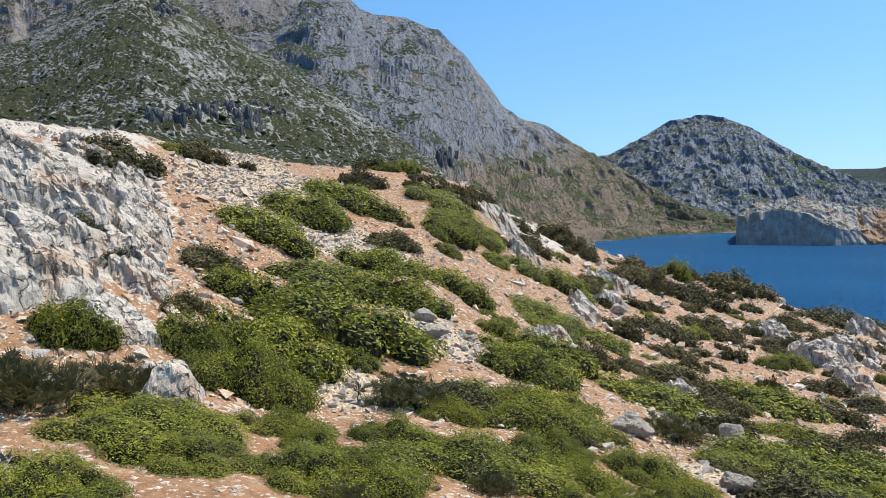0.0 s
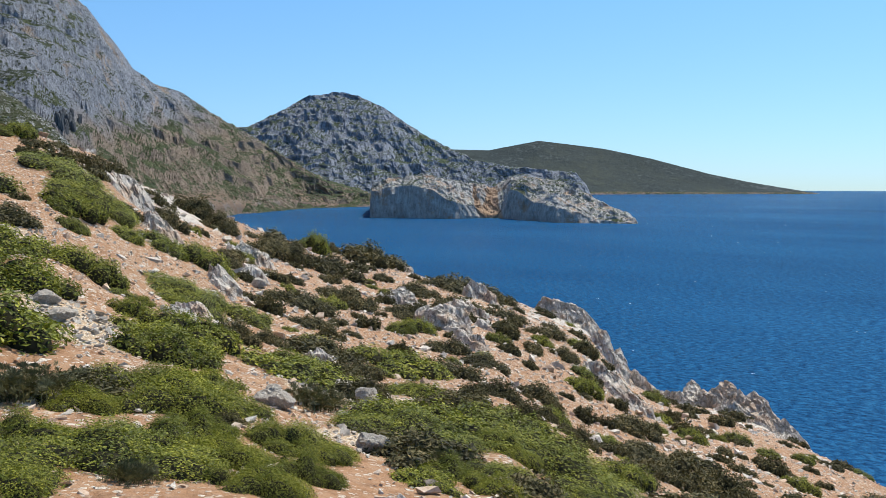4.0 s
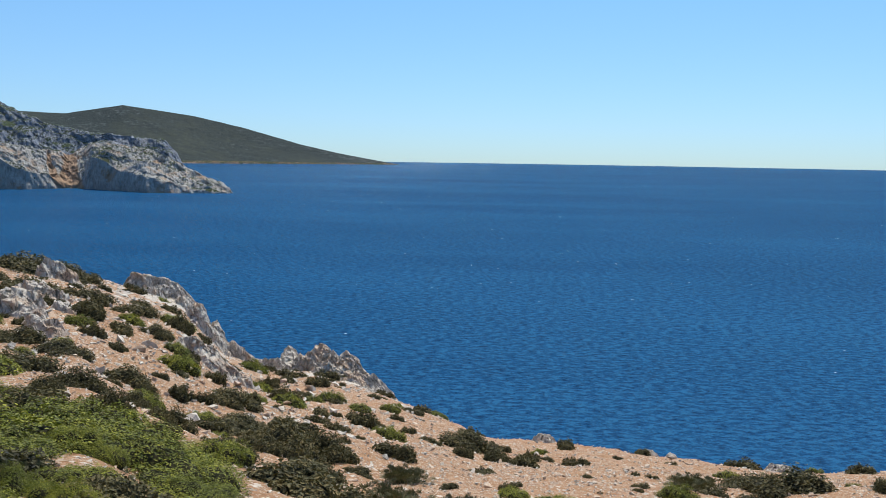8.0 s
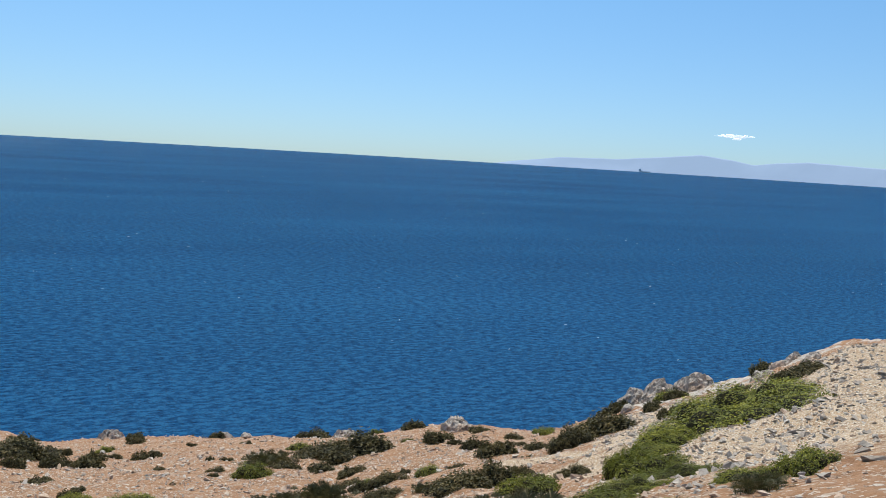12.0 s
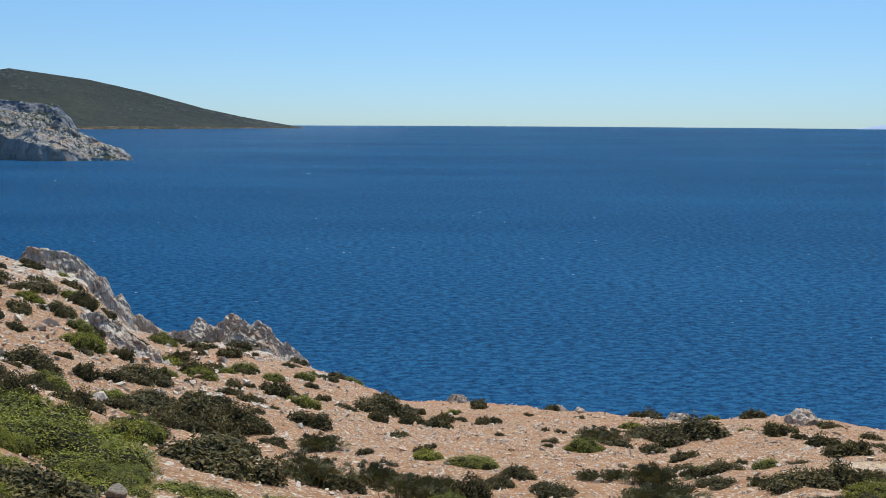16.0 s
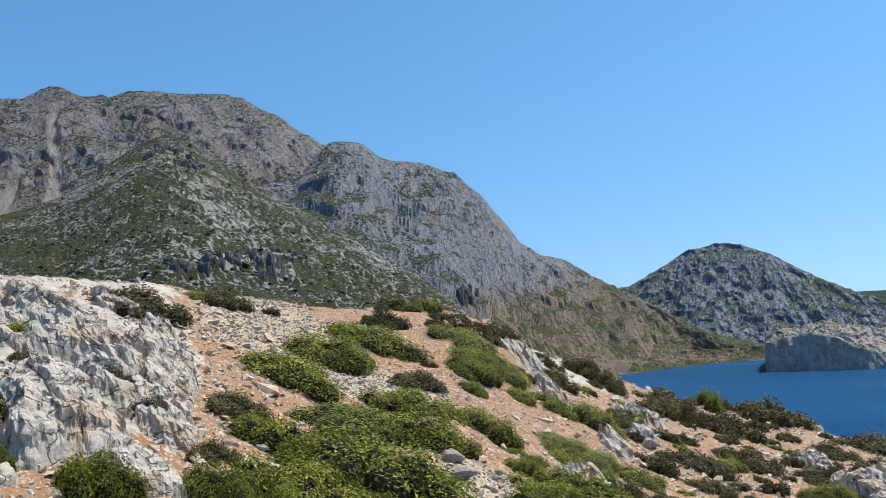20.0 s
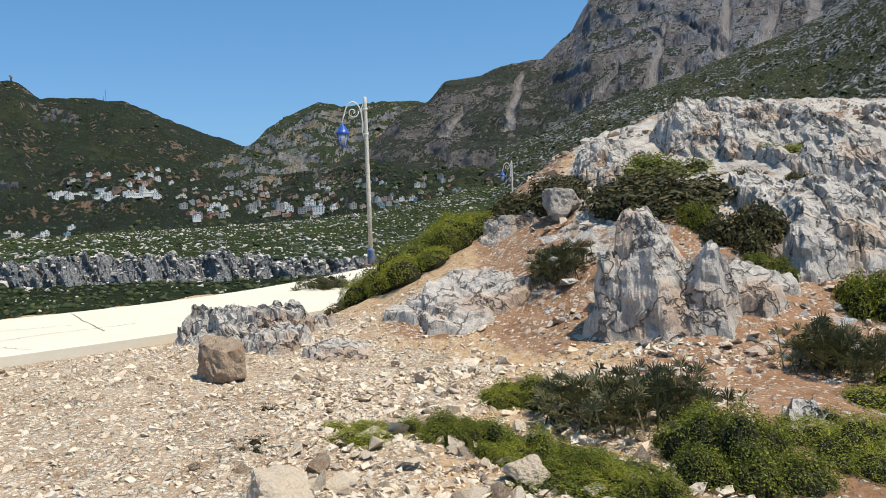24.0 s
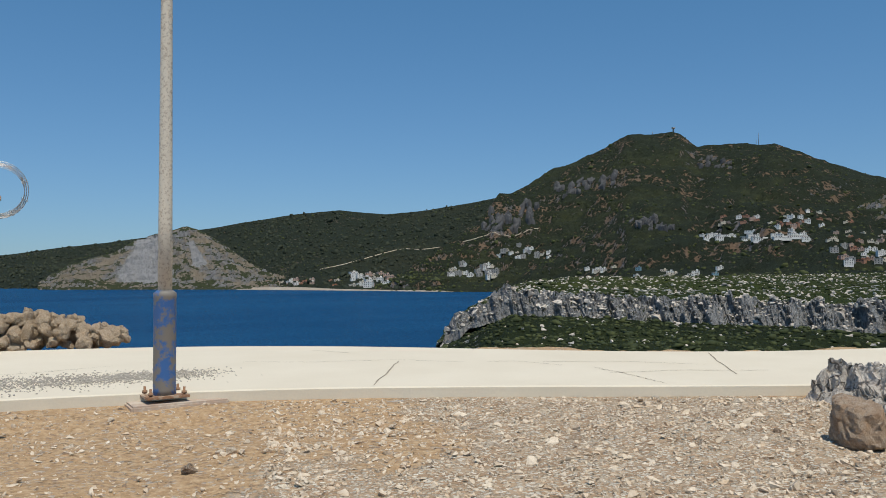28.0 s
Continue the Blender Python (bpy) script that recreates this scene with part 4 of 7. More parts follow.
MAT_NEAR = [(-4.44, -1.09, 0.72, 0.17, 58), (-4.82, -0.28, 0.62, 0.50, 38), (-5.25, 0.38, 0.64, 0.32, 17), (-4.80, 2.26, 0.53, 0.36, 28), (-5.02, 2.00, 0.61, 0.33, 5), (1.07, 4.76, 0.51, 0.18, 32), (-5.12, -2.02, 0.44, 0.17, 56), (-4.88, -2.64, 0.47, 0.15, 60), (-1.81, 4.79, 0.28, 0.14, 23), (-5.58, 1.36, 0.61, 0.24, 23), (-5.05, 3.16, 0.92, 0.40, 19), (-1.23, 5.05, 0.42, 0.13, 6), (-6.35, 1.15, 0.97, 0.34, 7), (3.44, 5.12, 0.75, 0.23, -94), (-6.18, -1.91, 0.29, 0.19, 82), (-0.41, 6.01, 0.21, 0.10, 46), (0.02, 5.95, 0.52, 0.16, -49), (-3.72, 5.15, 0.44, 0.24, -9), (-6.30, 2.26, 0.51, 0.33, 35)]
MAT_MIDDLE = [(0.18, 6.19, 0.43, 0.25, -76), (1.73, 5.79, 0.63, 0.21, -66), (-6.82, 1.13, 0.21, 0.21, 47), (-4.84, 4.89, 0.53, 0.34, 16), (-3.60, 6.24, 0.39, 0.21, 51), (-1.46, 6.36, 0.46, 0.13, 0), (2.69, 6.66, 0.88, 0.22, -74), (-7.77, 2.39, 0.68, 0.44, 33), (1.29, 7.41, 0.33, 0.17, -18), (-8.42, 0.94, 0.35, 0.37, 84), (-6.52, 4.97, 0.80, 0.35, 12), (-1.72, 7.39, 0.68, 0.20, 13), (-8.75, 0.01, 0.26, 0.21, 74), (4.61, 6.81, 0.41, 0.16, -9), (6.17, 5.75, 0.36, 0.21, 9), (-8.59, 2.14, 0.43, 0.37, 50), (-5.20, 6.93, 0.91, 0.26, -16), (-2.59, 8.07, 0.43, 0.13, 50), (5.90, 6.20, 0.33, 0.11, -65)]
MAT_FAR = [(-3.38, 7.70, 0.77, 0.22, 88), (-8.76, 3.00, 0.73, 0.44, 30), (-5.51, 7.46, 0.80, 0.33, -4), (-9.88, -0.67, 0.29, 0.29, 63), (-5.17, 8.92, 0.69, 0.30, 69), (-4.33, 8.66, 1.42, 0.36, 93), (-9.79, 4.28, 1.21, 0.51, 25), (-8.86, 6.57, 0.63, 0.40, 45), (-10.76, 3.39, 0.65, 0.41, 41), (-11.97, -1.16, 0.80, 0.29, 42), (-12.35, 0.46, 0.55, 0.25, 78), (7.25, 9.15, 0.51, 0.29, -2), (-8.51, 8.68, 1.08, 0.33, -12), (-10.06, 7.90, 0.74, 0.37, 3), (-11.43, 5.94, 0.79, 0.45, 49), (7.27, 9.80, 0.38, 0.38, 0), (-4.44, 11.45, 0.52, 0.31, 67), (-12.53, 5.29, 1.17, 0.27, 121), (-11.14, 7.67, 0.32, 0.28, 74)]
MAT_FARTHER = [(8.83, 10.88, 0.56, 0.26, -62), (-14.93, 5.12, 1.04, 0.41, 30), (-13.40, 8.40, 0.68, 0.37, 33), (-14.04, 7.09, 0.86, 0.42, 38), (11.18, 11.72, 2.19, 0.27, 28), (-10.27, 13.35, 1.19, 0.39, -28), (-17.09, 6.76, 0.95, 0.54, 82), (-14.75, 11.56, 1.39, 0.39, 118), (-14.48, 13.12, 0.85, 0.29, -12), (-17.77, 10.95, 0.67, 0.37, 67), (-20.15, 4.70, 0.43, 0.24, 125), (-7.79, 18.67, 0.42, 0.19, 63), (-17.82, 12.28, 0.53, 0.23, 106), (-19.49, 8.94, 1.26, 0.51, 46), (-19.27, 12.39, 1.40, 0.40, 110), (-18.54, 15.22, 0.97, 0.49, 1), (-18.66, 13.94, 0.97, 0.35, 116), (-20.82, 12.60, 1.24, 0.35, 123)]
MAT_FARTHEST = [(-15.41, 20.43, 0.51, 0.34, 62), (-26.01, -9.91, 1.80, 0.73, 27), (-25.16, 12.86, 0.75, 0.25, 17), (-31.48, 33.84, 0.94, 0.95, -12)]
BUSH_NEAR = [(-3.06, 5.78, 0.48, 0.20, 84), (-2.46, 5.84, 0.19, 0.16, -24), (-2.22, 6.46, 0.25, 0.22, -23), (-5.71, 4.83, 0.20, 0.14, 23), (-4.40, 6.01, 0.61, 0.23, -13), (-7.31, 4.65, 0.54, 0.31, 30), (-9.48, -0.11, 0.43, 0.39, 63), (4.29, 7.73, 0.27, 0.25, -109), (-9.75, 2.33, 0.30, 0.21, 127), (-10.74, -1.24, 0.93, 0.43, 64), (-10.55, 1.78, 0.24, 0.22, 134), (-11.14, 1.42, 0.31, 0.23, 126), (-11.28, -0.17, 0.25, 0.16, 63), (-11.35, 0.51, 0.20, 0.20, 75), (-7.11, 8.49, 0.45, 0.33, 16), (-5.95, 9.06, 0.74, 0.27, -18), (-11.82, 3.18, 0.53, 0.25, 134), (-12.06, -3.07, 0.71, 0.36, 116)]
BUSH_MIDDLE = [(-3.13, 11.11, 0.96, 0.22, 74), (-6.07, 11.14, 0.34, 0.35, 24), (-8.78, 9.75, 0.50, 0.32, 29), (-5.58, 11.81, 0.28, 0.28, 88), (0.48, 12.64, 0.48, 0.41, -75), (-4.78, 12.47, 0.47, 0.21, 66), (5.65, 12.22, 0.63, 0.25, -91), (6.62, 11.28, 0.43, 0.25, -87), (-1.59, 12.87, 0.47, 0.33, -68), (-7.33, 12.51, 0.44, 0.34, 0), (7.37, 11.36, 0.28, 0.17, -28), (1.95, 13.20, 0.45, 0.26, -33), (6.30, 12.32, 0.58, 0.44, -74), (1.05, 13.77, 0.34, 0.22, -78), (4.77, 13.31, 0.36, 0.13, -59), (7.24, 12.92, 0.27, 0.23, -41), (-16.05, -0.25, 0.39, 0.19, 74), (-11.45, 10.86, 0.41, 0.24, 120), (-4.84, 14.33, 0.50, 0.33, 96)]
BUSH_FAR = [(-11.15, 12.08, 0.94, 0.38, -9), (-16.73, 2.86, 0.94, 0.39, 144), (4.81, 14.85, 0.23, 0.20, -54), (5.40, 14.93, 0.49, 0.18, -96), (-9.81, 14.40, 0.87, 0.37, 105), (-15.99, 8.43, 0.73, 0.37, 84), (-11.89, 14.23, 0.50, 0.33, 110), (-6.83, 16.90, 0.39, 0.28, 61), (-5.62, 17.92, 1.05, 0.70, 95), (10.51, 16.33, 0.64, 0.42, -111), (1.74, 19.04, 0.11, 0.10, 10), (-7.07, 18.39, 0.80, 0.30, 99), (11.64, 16.75, 1.14, 0.49, -101), (-4.58, 19.19, 0.41, 0.37, 2), (-9.40, 18.20, 0.75, 0.43, 107), (-20.62, 5.44, 0.74, 0.31, 142), (-14.06, 15.61, 0.37, 0.31, 4), (-12.62, 16.71, 0.39, 0.38, 10), (15.58, 14.33, 0.77, 0.28, -120)]
BUSH_FARTHER = [(-11.15, 18.41, 0.73, 0.25, 97), (14.99, 14.52, 0.31, 0.31, -98), (-5.11, 19.39, 0.77, 0.57, -23), (13.17, 16.04, 0.35, 0.28, -113), (-7.11, 19.40, 0.71, 0.32, 75), (-20.81, 6.73, 0.25, 0.26, 123), (13.76, 16.27, 0.38, 0.19, -107), (-15.89, 15.12, 0.45, 0.45, 75), (2.86, 20.68, 0.15, 0.13, -7), (-8.86, 19.82, 0.42, 0.40, 24), (-6.15, 20.59, 0.59, 0.40, 42), (-11.38, 18.94, 0.33, 0.33, 68), (-15.28, 16.03, 0.73, 0.33, 107), (-12.59, 18.86, 0.82, 0.40, -29), (15.21, 15.95, 0.36, 0.20, -96), (-3.50, 21.23, 0.58, 0.41, 20), (-4.92, 21.26, 0.26, 0.20, 21), (-8.58, 20.54, 0.33, 0.34, 72), (9.63, 19.60, 0.39, 0.34, -34)]
BUSH_FARTHEST = [(4.87, 21.77, 0.50, 0.14, 45), (10.42, 19.75, 0.19, 0.14, -50), (-21.77, 10.39, 0.71, 0.50, 79), (-15.24, 18.63, 0.42, 0.43, -27), (14.60, 18.59, 0.31, 0.32, -121), (-21.47, 12.10, 0.41, 0.36, 96), (9.65, 21.08, 0.22, 0.20, -3), (-8.35, 21.94, 0.85, 0.43, 76), (9.24, 21.63, 0.44, 0.37, -60), (-17.47, 17.91, 1.16, 0.37, 107), (7.19, 22.59, 1.36, 0.60, -74), (-8.14, 23.06, 0.37, 0.37, 0), (-21.92, 13.15, 0.55, 0.45, 134), (-11.74, 22.15, 0.30, 0.27, 68), (-18.94, 17.24, 0.32, 0.27, 18), (-1.92, 24.44, 0.34, 0.31, -2), (3.28, 24.39, 0.17, 0.15, -7), (3.72, 24.29, 0.20, 0.15, 25), (-13.03, 23.19, 0.45, 0.40, 88)]
BUSH_OUTER = [(18.89, 18.85, 0.50, 0.40, -95), (-20.52, 18.08, 0.75, 0.40, 93), (-9.98, 24.86, 0.40, 0.41, 105), (-3.10, 25.86, 0.42, 0.16, 68), (6.58, 24.63, 0.82, 0.20, -80), (-6.77, 25.85, 0.38, 0.25, -45), (-0.95, 26.25, 0.47, 0.41, 14), (17.28, 20.78, 0.45, 0.36, -76), (-6.37, 26.36, 0.23, 0.20, 33), (-3.94, 26.71, 0.31, 0.25, -62), (-23.96, 15.87, 0.75, 0.67, 88), (-16.04, 23.29, 0.24, 0.20, 97), (13.35, 24.21, 0.36, 0.24, -83), (0.08, 27.43, 0.36, 0.34, 7), (-23.29, 17.80, 0.78, 0.52, 105), (-18.88, 22.00, 1.04, 0.61, 92), (0.67, 27.94, 0.31, 0.18, 53), (-2.09, 28.29, 1.19, 0.44, 54), (-20.15, 22.31, 0.63, 0.36, 117)]
BUSH_OUTMOST = [(-17.97, 23.87, 0.76, 0.36, 103), (-5.90, 28.38, 0.25, 0.18, 37), (-13.01, 27.27, 0.64, 0.36, 98), (6.64, 28.11, 0.24, 0.18, 24), (-17.76, 24.77, 0.64, 0.54, 6), (-8.70, 28.32, 0.55, 0.54, 12), (13.17, 26.51, 0.48, 0.27, -88), (-0.79, 29.56, 0.27, 0.28, 12), (-19.38, 24.72, 0.44, 0.41, 97), (3.33, 29.81, 0.20, 0.15, -6), (-4.95, 30.27, 0.27, 0.23, -7), (-10.91, 33.04, 0.44, 0.42, 25), (-26.20, 24.88, 1.13, 0.74, 118), (-14.51, 32.43, 0.63, 0.64, 102), (-4.91, 34.60, 0.51, 0.17, 8), (-25.72, 26.41, 0.83, 0.76, 109), (-20.09, 30.62, 1.30, 0.66, 96), (-16.80, 33.10, 0.95, 0.55, 95), (-25.25, 28.38, 1.52, 0.91, 97)]
BUSH_LAST = [(-29.34, 25.23, 1.00, 0.68, 123), (-30.20, 24.59, 0.90, 0.80, 30), (-19.53, 33.99, 1.16, 0.57, 87), (-23.17, 32.19, 1.18, 0.59, 107), (-29.04, 28.35, 1.44, 0.70, 96), (-25.50, 32.28, 0.63, 0.36, 110), (-25.27, 38.34, 2.33, 0.55, 102), (-23.74, 40.32, 1.51, 0.33, 107), (-27.90, 38.43, 0.39, 0.34, 94), (-33.74, 37.82, 0.68, 0.54, 115), (-22.99, 44.92, 0.58, 0.30, -19), (-32.25, 39.40, 2.41, 0.77, 108)]
PALM_NEAR = [(-4.53, 1.96, 0.18, 0.18, 83), (-4.40, 2.95, 0.19, 0.20, 36), (-5.55, -1.15, 0.58, 0.44, 66), (-5.75, -0.75, 0.45, 0.42, 30), (-4.33, 3.38, 0.14, 0.14, 43), (-2.24, 5.79, 0.25, 0.24, -19), (3.02, 5.52, 0.57, 0.23, -85), (-7.32, 0.53, 0.51, 0.53, 93), (-4.10, 5.87, 0.26, 0.27, -18), (-7.43, 1.24, 0.40, 0.40, 69), (5.29, 5.43, 0.28, 0.14, -93), (-7.44, 3.92, 0.47, 0.40, 77), (-4.74, 7.36, 0.23, 0.22, 42), (-9.21, -2.13, 0.47, 0.42, 53), (-0.91, 8.45, 0.41, 0.28, -30), (-8.83, 3.91, 0.23, 0.23, 89), (-6.68, 7.07, 0.49, 0.29, 100), (5.05, 8.34, 0.18, 0.15, -114), (4.34, 8.71, 0.39, 0.28, -103), (2.98, 10.23, 0.64, 0.27, -82)]
PALM_MIDDLE = [(3.02, 11.75, 0.31, 0.31, -84), (-3.63, 12.66, 0.56, 0.41, 60), (-0.28, 12.86, 0.79, 0.58, -74), (-2.21, 13.02, 0.80, 0.30, 79), (5.39, 12.99, 0.25, 0.22, -49), (3.79, 13.74, 0.53, 0.50, -35), (-13.84, -7.71, 0.67, 0.33, 167), (-1.14, 14.40, 0.57, 0.56, -50), (3.28, 14.46, 0.34, 0.24, -59), (2.79, 14.68, 0.29, 0.24, -18), (1.65, 15.51, 0.20, 0.20, -59), (-2.78, 18.08, 0.61, 0.52, 46), (4.74, 23.23, 0.83, 0.46, -24)]

for x, y, half, height, yaw in sum([v for v in (MAT_NEAR, MAT_MIDDLE, MAT_FAR, MAT_FARTHER, MAT_FARTHEST)], []):
    big = (half > 0.45 and math.hypot(x, y) < 9.0) or half > 1.3
    low = math.atan2(x, y) < -1.66 and math.hypot(x, y) < 7
    close = math.hypot(x, y) < 7.5
    plant(BIG_KIND if big else MAT_KIND, x, y, half * (0.9 if low else 1.0 if close else 1.14 if big else 1.25), max(height * (0.9 if low or close else 1.5), (0.3 if close else 0.36) * half), yaw, 0.66)
for x, y, half, height, yaw in BUSH_NEAR + BUSH_MIDDLE + BUSH_FAR + BUSH_FARTHER + BUSH_FARTHEST + BUSH_OUTER + BUSH_OUTMOST + BUSH_LAST:
    far = math.hypot(x, y) > 17
    grown = 1.12 if half < 0.8 and -106 < math.degrees(math.atan2(x, y)) < -76 and not far else 1.0
    plant(FAR_KIND if far and half < 0.6 else DARK_KIND, x, y, half * 1.12 * grown, max(height * 1.3, 0.62 * half) * grown, yaw, 0.85)
# mats that run together down the slope
for x, y, half in ((-5.0, -2.1, 0.3), (-4.9, -1.76, 0.34), (-4.7, -1.4, 0.34), (-4.35, -0.98, 0.32), (-4.1, -0.62, 0.3), (-6.0, -1.75, 0.42), (-9.61, 7.1, 0.76), (-7.07, 5.18, 0.69), (-6.49, 5.42, 0.5), (-5.21, 3.78, 0.52), (-4.6, 3.85, 0.4), (-4.86, 4.74, 0.4), (-4.09, 4.13, 0.3), (-3.79, 3.45, 0.34), (-7.5, 10.49, 0.55),
                   (-5.42, 8.66, 0.52), (-4.3, 7.44, 0.38), (-3.84, 5.66, 0.35), (-3.19, 5.41, 0.28), (-13.43, 10.45, 0.59), (-9.43, 9.54, 0.57), (-5.66, 2.25, 0.3), (-5.88, 3.02, 0.4), (-6.9, 4.19, 0.42),
                   (-5.05, 3.28, 0.36), (-5.54, 4.37, 0.36), (-7.71, 6.3, 0.44), (-8.79, 3.98, 0.33), (-9.84, 3.7, 0.6), (-9.92, 4.68, 0.55)):
    a = math.atan2(x, y)
    yaw = math.degrees(math.atan2(-0.75 * math.sin(a) - 0.65 * math.cos(a), 0.75 * math.cos(a) - 0.65 * math.sin(a)))
    plant(BIG_KIND if math.hypot(x, y) < 9 else MAT_KIND, x, y, half * 1.25, 0.16 + 0.36 * half, yaw, 0.55)
for x, y, half in ((-1.76, 5.0, 0.24), (-1.54, 5.4, 0.26), (-2.12, 6.52, 0.36), (-1.66, 6.69, 0.42), (-1.14, 6.9, 0.43), (-0.57, 7.06, 0.38), (-0.06, 7.13, 0.33), (0.28, 6.39, 0.29), (0.65, 6.72, 0.21),
                   (-1.66, 8.38, 0.39), (0.83, 4.9, 0.19), (1.24, 5.24, 0.25), (1.88, 6.58, 0.31), (2.13, 5.93, 0.26), (2.64, 6.09, 0.3), (3.02, 5.83, 0.3), (3.47, 5.56, 0.34), (3.7, 5.1, 0.31),
                   (4.1, 5.0, 0.32), (5.64, 7.55, 0.41), (6.72, 8.1, 0.46), (8.17, 10.5, 0.48), (9.27, 11.19, 0.42)):
    plant(BIG_KIND, x, y, half * 1.35, 0.12 + 0.3 * half, -math.degrees(math.atan2(x, y)) + (18 if x < 1 else -12), 0.7)
for x, y, half, height in ((-11.0, -4.95, 1.0, 0.6), (-11.8, -4.35, 0.85, 0.6), (-10.7, -5.7, 0.4, 0.36), (-11.1, -5.95, 0.36, 0.34)):
    plant(BIG_KIND if half > 0.5 else DARK_KIND, x, y, half, height, 40, 0.8)
for x, y, half, height, yaw in PALM_NEAR + PALM_MIDDLE:
    plant(PALM_KIND, x, y, max(half, 0.8 * height) * 1.1, max(height * 1.15, half * 0.85), yaw, 0.9)


# more of the small dark bushes, between those
rs = np.random.RandomState(77)
taken = [(b[0], b[1], b[2]) for b in MAT_NEAR + MAT_MIDDLE + MAT_FAR + MAT_FARTHER + BUSH_NEAR + BUSH_MIDDLE + BUSH_FAR + BUSH_FARTHER + BUSH_FARTHEST + BUSH_OUTER + BUSH_OUTMOST + BUSH_LAST + PALM_NEAR + PALM_MIDDLE]
count = 0
for _ in range(2500):
    a, r = rs.uniform(-64, 44), 10 + 42 * rs.rand() ** 0.75
    if r > np.interp(a, [-62, -30, -20, -8, 30, 44], [30, 52, 46, 42, 33, 27]) or (a > -8 and r > 17 and rs.rand() < 0.72):
        continue
    p = heading(a) * r
    half = rs.uniform(0.16, 0.5) * (0.8 + r / 60)
    if all((p.x - q[0]) ** 2 + (p.y - q[1]) ** 2 > (0.85 * q[2] + half + 0.12) ** 2 for q in taken) and float(gravel(p.x, p.y)) < 0.3 and count < 210:
        taken.append((p.x, p.y, half))
        plant((MAT_KIND if count % 4 == 0 else FAR_KIND) if r > 17 else (MAT_KIND if count % 2 else DARK_KIND), p.x, p.y, half * 1.2, half * rs.uniform(0.7, 1.1), rs.uniform(0, 180), 0.8)
        count += 1


# ---- rocks ----
def stone_material(name, dark, mid, light, ochre, scale, amount=0.5, deep=0.045):
    m, n, l, b = mat(name, 0.9, 0.2)
    t = n.new("ShaderNodeTexCoord")
    o = n.new("ShaderNodeObjectInfo")
    g = n.new("ShaderNodeNewGeometry")
    v = t.outputs["Object"]
    c = noise_tex(n, l, v, scale, 8, 0.75)
    w = noise_tex(n, l, v, scale * 0.35, 4, 0.6)
    col = ramp(n, l, c, ((0.3, dark), (0.48, mid), (0.68, light)))
    col = mix(n, l, maths(n, l, "MULTIPLY", step(n, l, w, 0.52, 0.66), amount), col, ochre)
    fine = noise_tex(n, l, v, scale * 4.5, 5, 0.7)
    col = mix(n, l, maths(n, l, "MULTIPLY", maths(n, l, "SUBTRACT", 1.0, step(n, l, fine, 0.34, 0.5)), 0.4), col, dark)
    r = maths(n, l, "ADD", maths(n, l, "MULTIPLY", g.outputs["Random Per Island"], 0.35), maths(n, l, "MULTIPLY", o.outputs["Random"], 0.15))
    col = mix(n, l, r, col, mix(n, l, 0.5, col, ochre))
    col = mix(n, l, maths(n, l, "MULTIPLY", step(n, l, g.outputs["Random Per Island"], 0.55, 1.0), 0.28), col, dark)
    l.new(col, b.inputs["Base Color"])
    bump(n, l, b, maths(n, l, "ADD", c, maths(n, l, "MULTIPLY", fine, 0.6)), 1.0, deep)
    return m


m_rock = stone_material("grey_limestone", (0.21, 0.19, 0.165), (0.55, 0.515, 0.465), (0.72, 0.68, 0.62), (0.54, 0.38, 0.25), 3.0, 0.45)
m_stone = stone_material("pale_gravel", (0.44, 0.335, 0.23), (0.70, 0.59, 0.455), (0.84, 0.75, 0.62), (0.58, 0.38, 0.22), 9.0, 0.4, 0.012)
m_brown = stone_material("rusty_boulder", (0.28, 0.18, 0.11), (0.54, 0.42, 0.31), (0.70, 0.62, 0.52), (0.46, 0.26, 0.13), 4.0, 0.6)


def stone_verts(seed, sub, planes=14, rough=0.1, bedded=True):
    """Points and faces of a broken stone of unit size: flat fracture faces, stepped beds, open joints and pitting."""
    rs = np.random.RandomState(seed)
    bm = bmesh.new()
    bmesh.ops.create_icosphere(bm, subdivisions=sub, radius=1.0)
    d = np.array([v.co[:] for v in bm.verts])
    f = [[v.index for v in p.verts] for p in bm.faces]
    bm.free()
    n = rs.normal(0, 1, (planes, 3))
    n /= np.linalg.norm(n, axis=1)[:, None]
    h = 0.55 + 0.45 * rs.rand(planes)
    dot = d @ n.T
    rad = np.minimum(np.min(np.where(dot > 0.05, h / np.maximum(dot, 0.05), 9.0), axis=1), 1.25)
    p = d * rad[:, None]
    grow = np.zeros(len(p))
    if bedded:
        for axis, gap, jump, deep in (((0.25, 0.2, 0.95), 0.42, 0.10, 0.07), ((0.93, 0.3, -0.2), 0.55, 0.09, 0.06), ((-0.3, 0.92, 0.25), 0.7, 0.07, 0.05)):
            w = p @ np.array(axis) + 0.10 * fbm(p[:, 0] * 2 + seed, p[:, 1] * 2 - p[:, 2], 2) + rs.rand()
            bed = np.floor(w / gap)
            grow += jump * (value_noise(bed * 7.31 + seed, 0.5 + 0 * bed) - 0.5) * 2
            edge = np.abs(w / gap - np.round(w / gap)) * gap
            grow -= deep * np.clip(1 - edge / 0.035, 0, 1)
    u, v, w = p[:, 0] + 0.45 * p[:, 2], p[:, 1] - 0.3 * p[:, 2], p[:, 2] - 0.4 * p[:, 0]
    ribs = fbm(u * 3.2 + seed, v * 1.6 + w, 4, 0.55, ridged=True)
    pits = fbm(u * 8 + seed, v * 8 + w * 6, 3, 0.6)
    return p * (1 + grow + rough * (0.7 * ribs + 0.5 * pits))[:, None], f


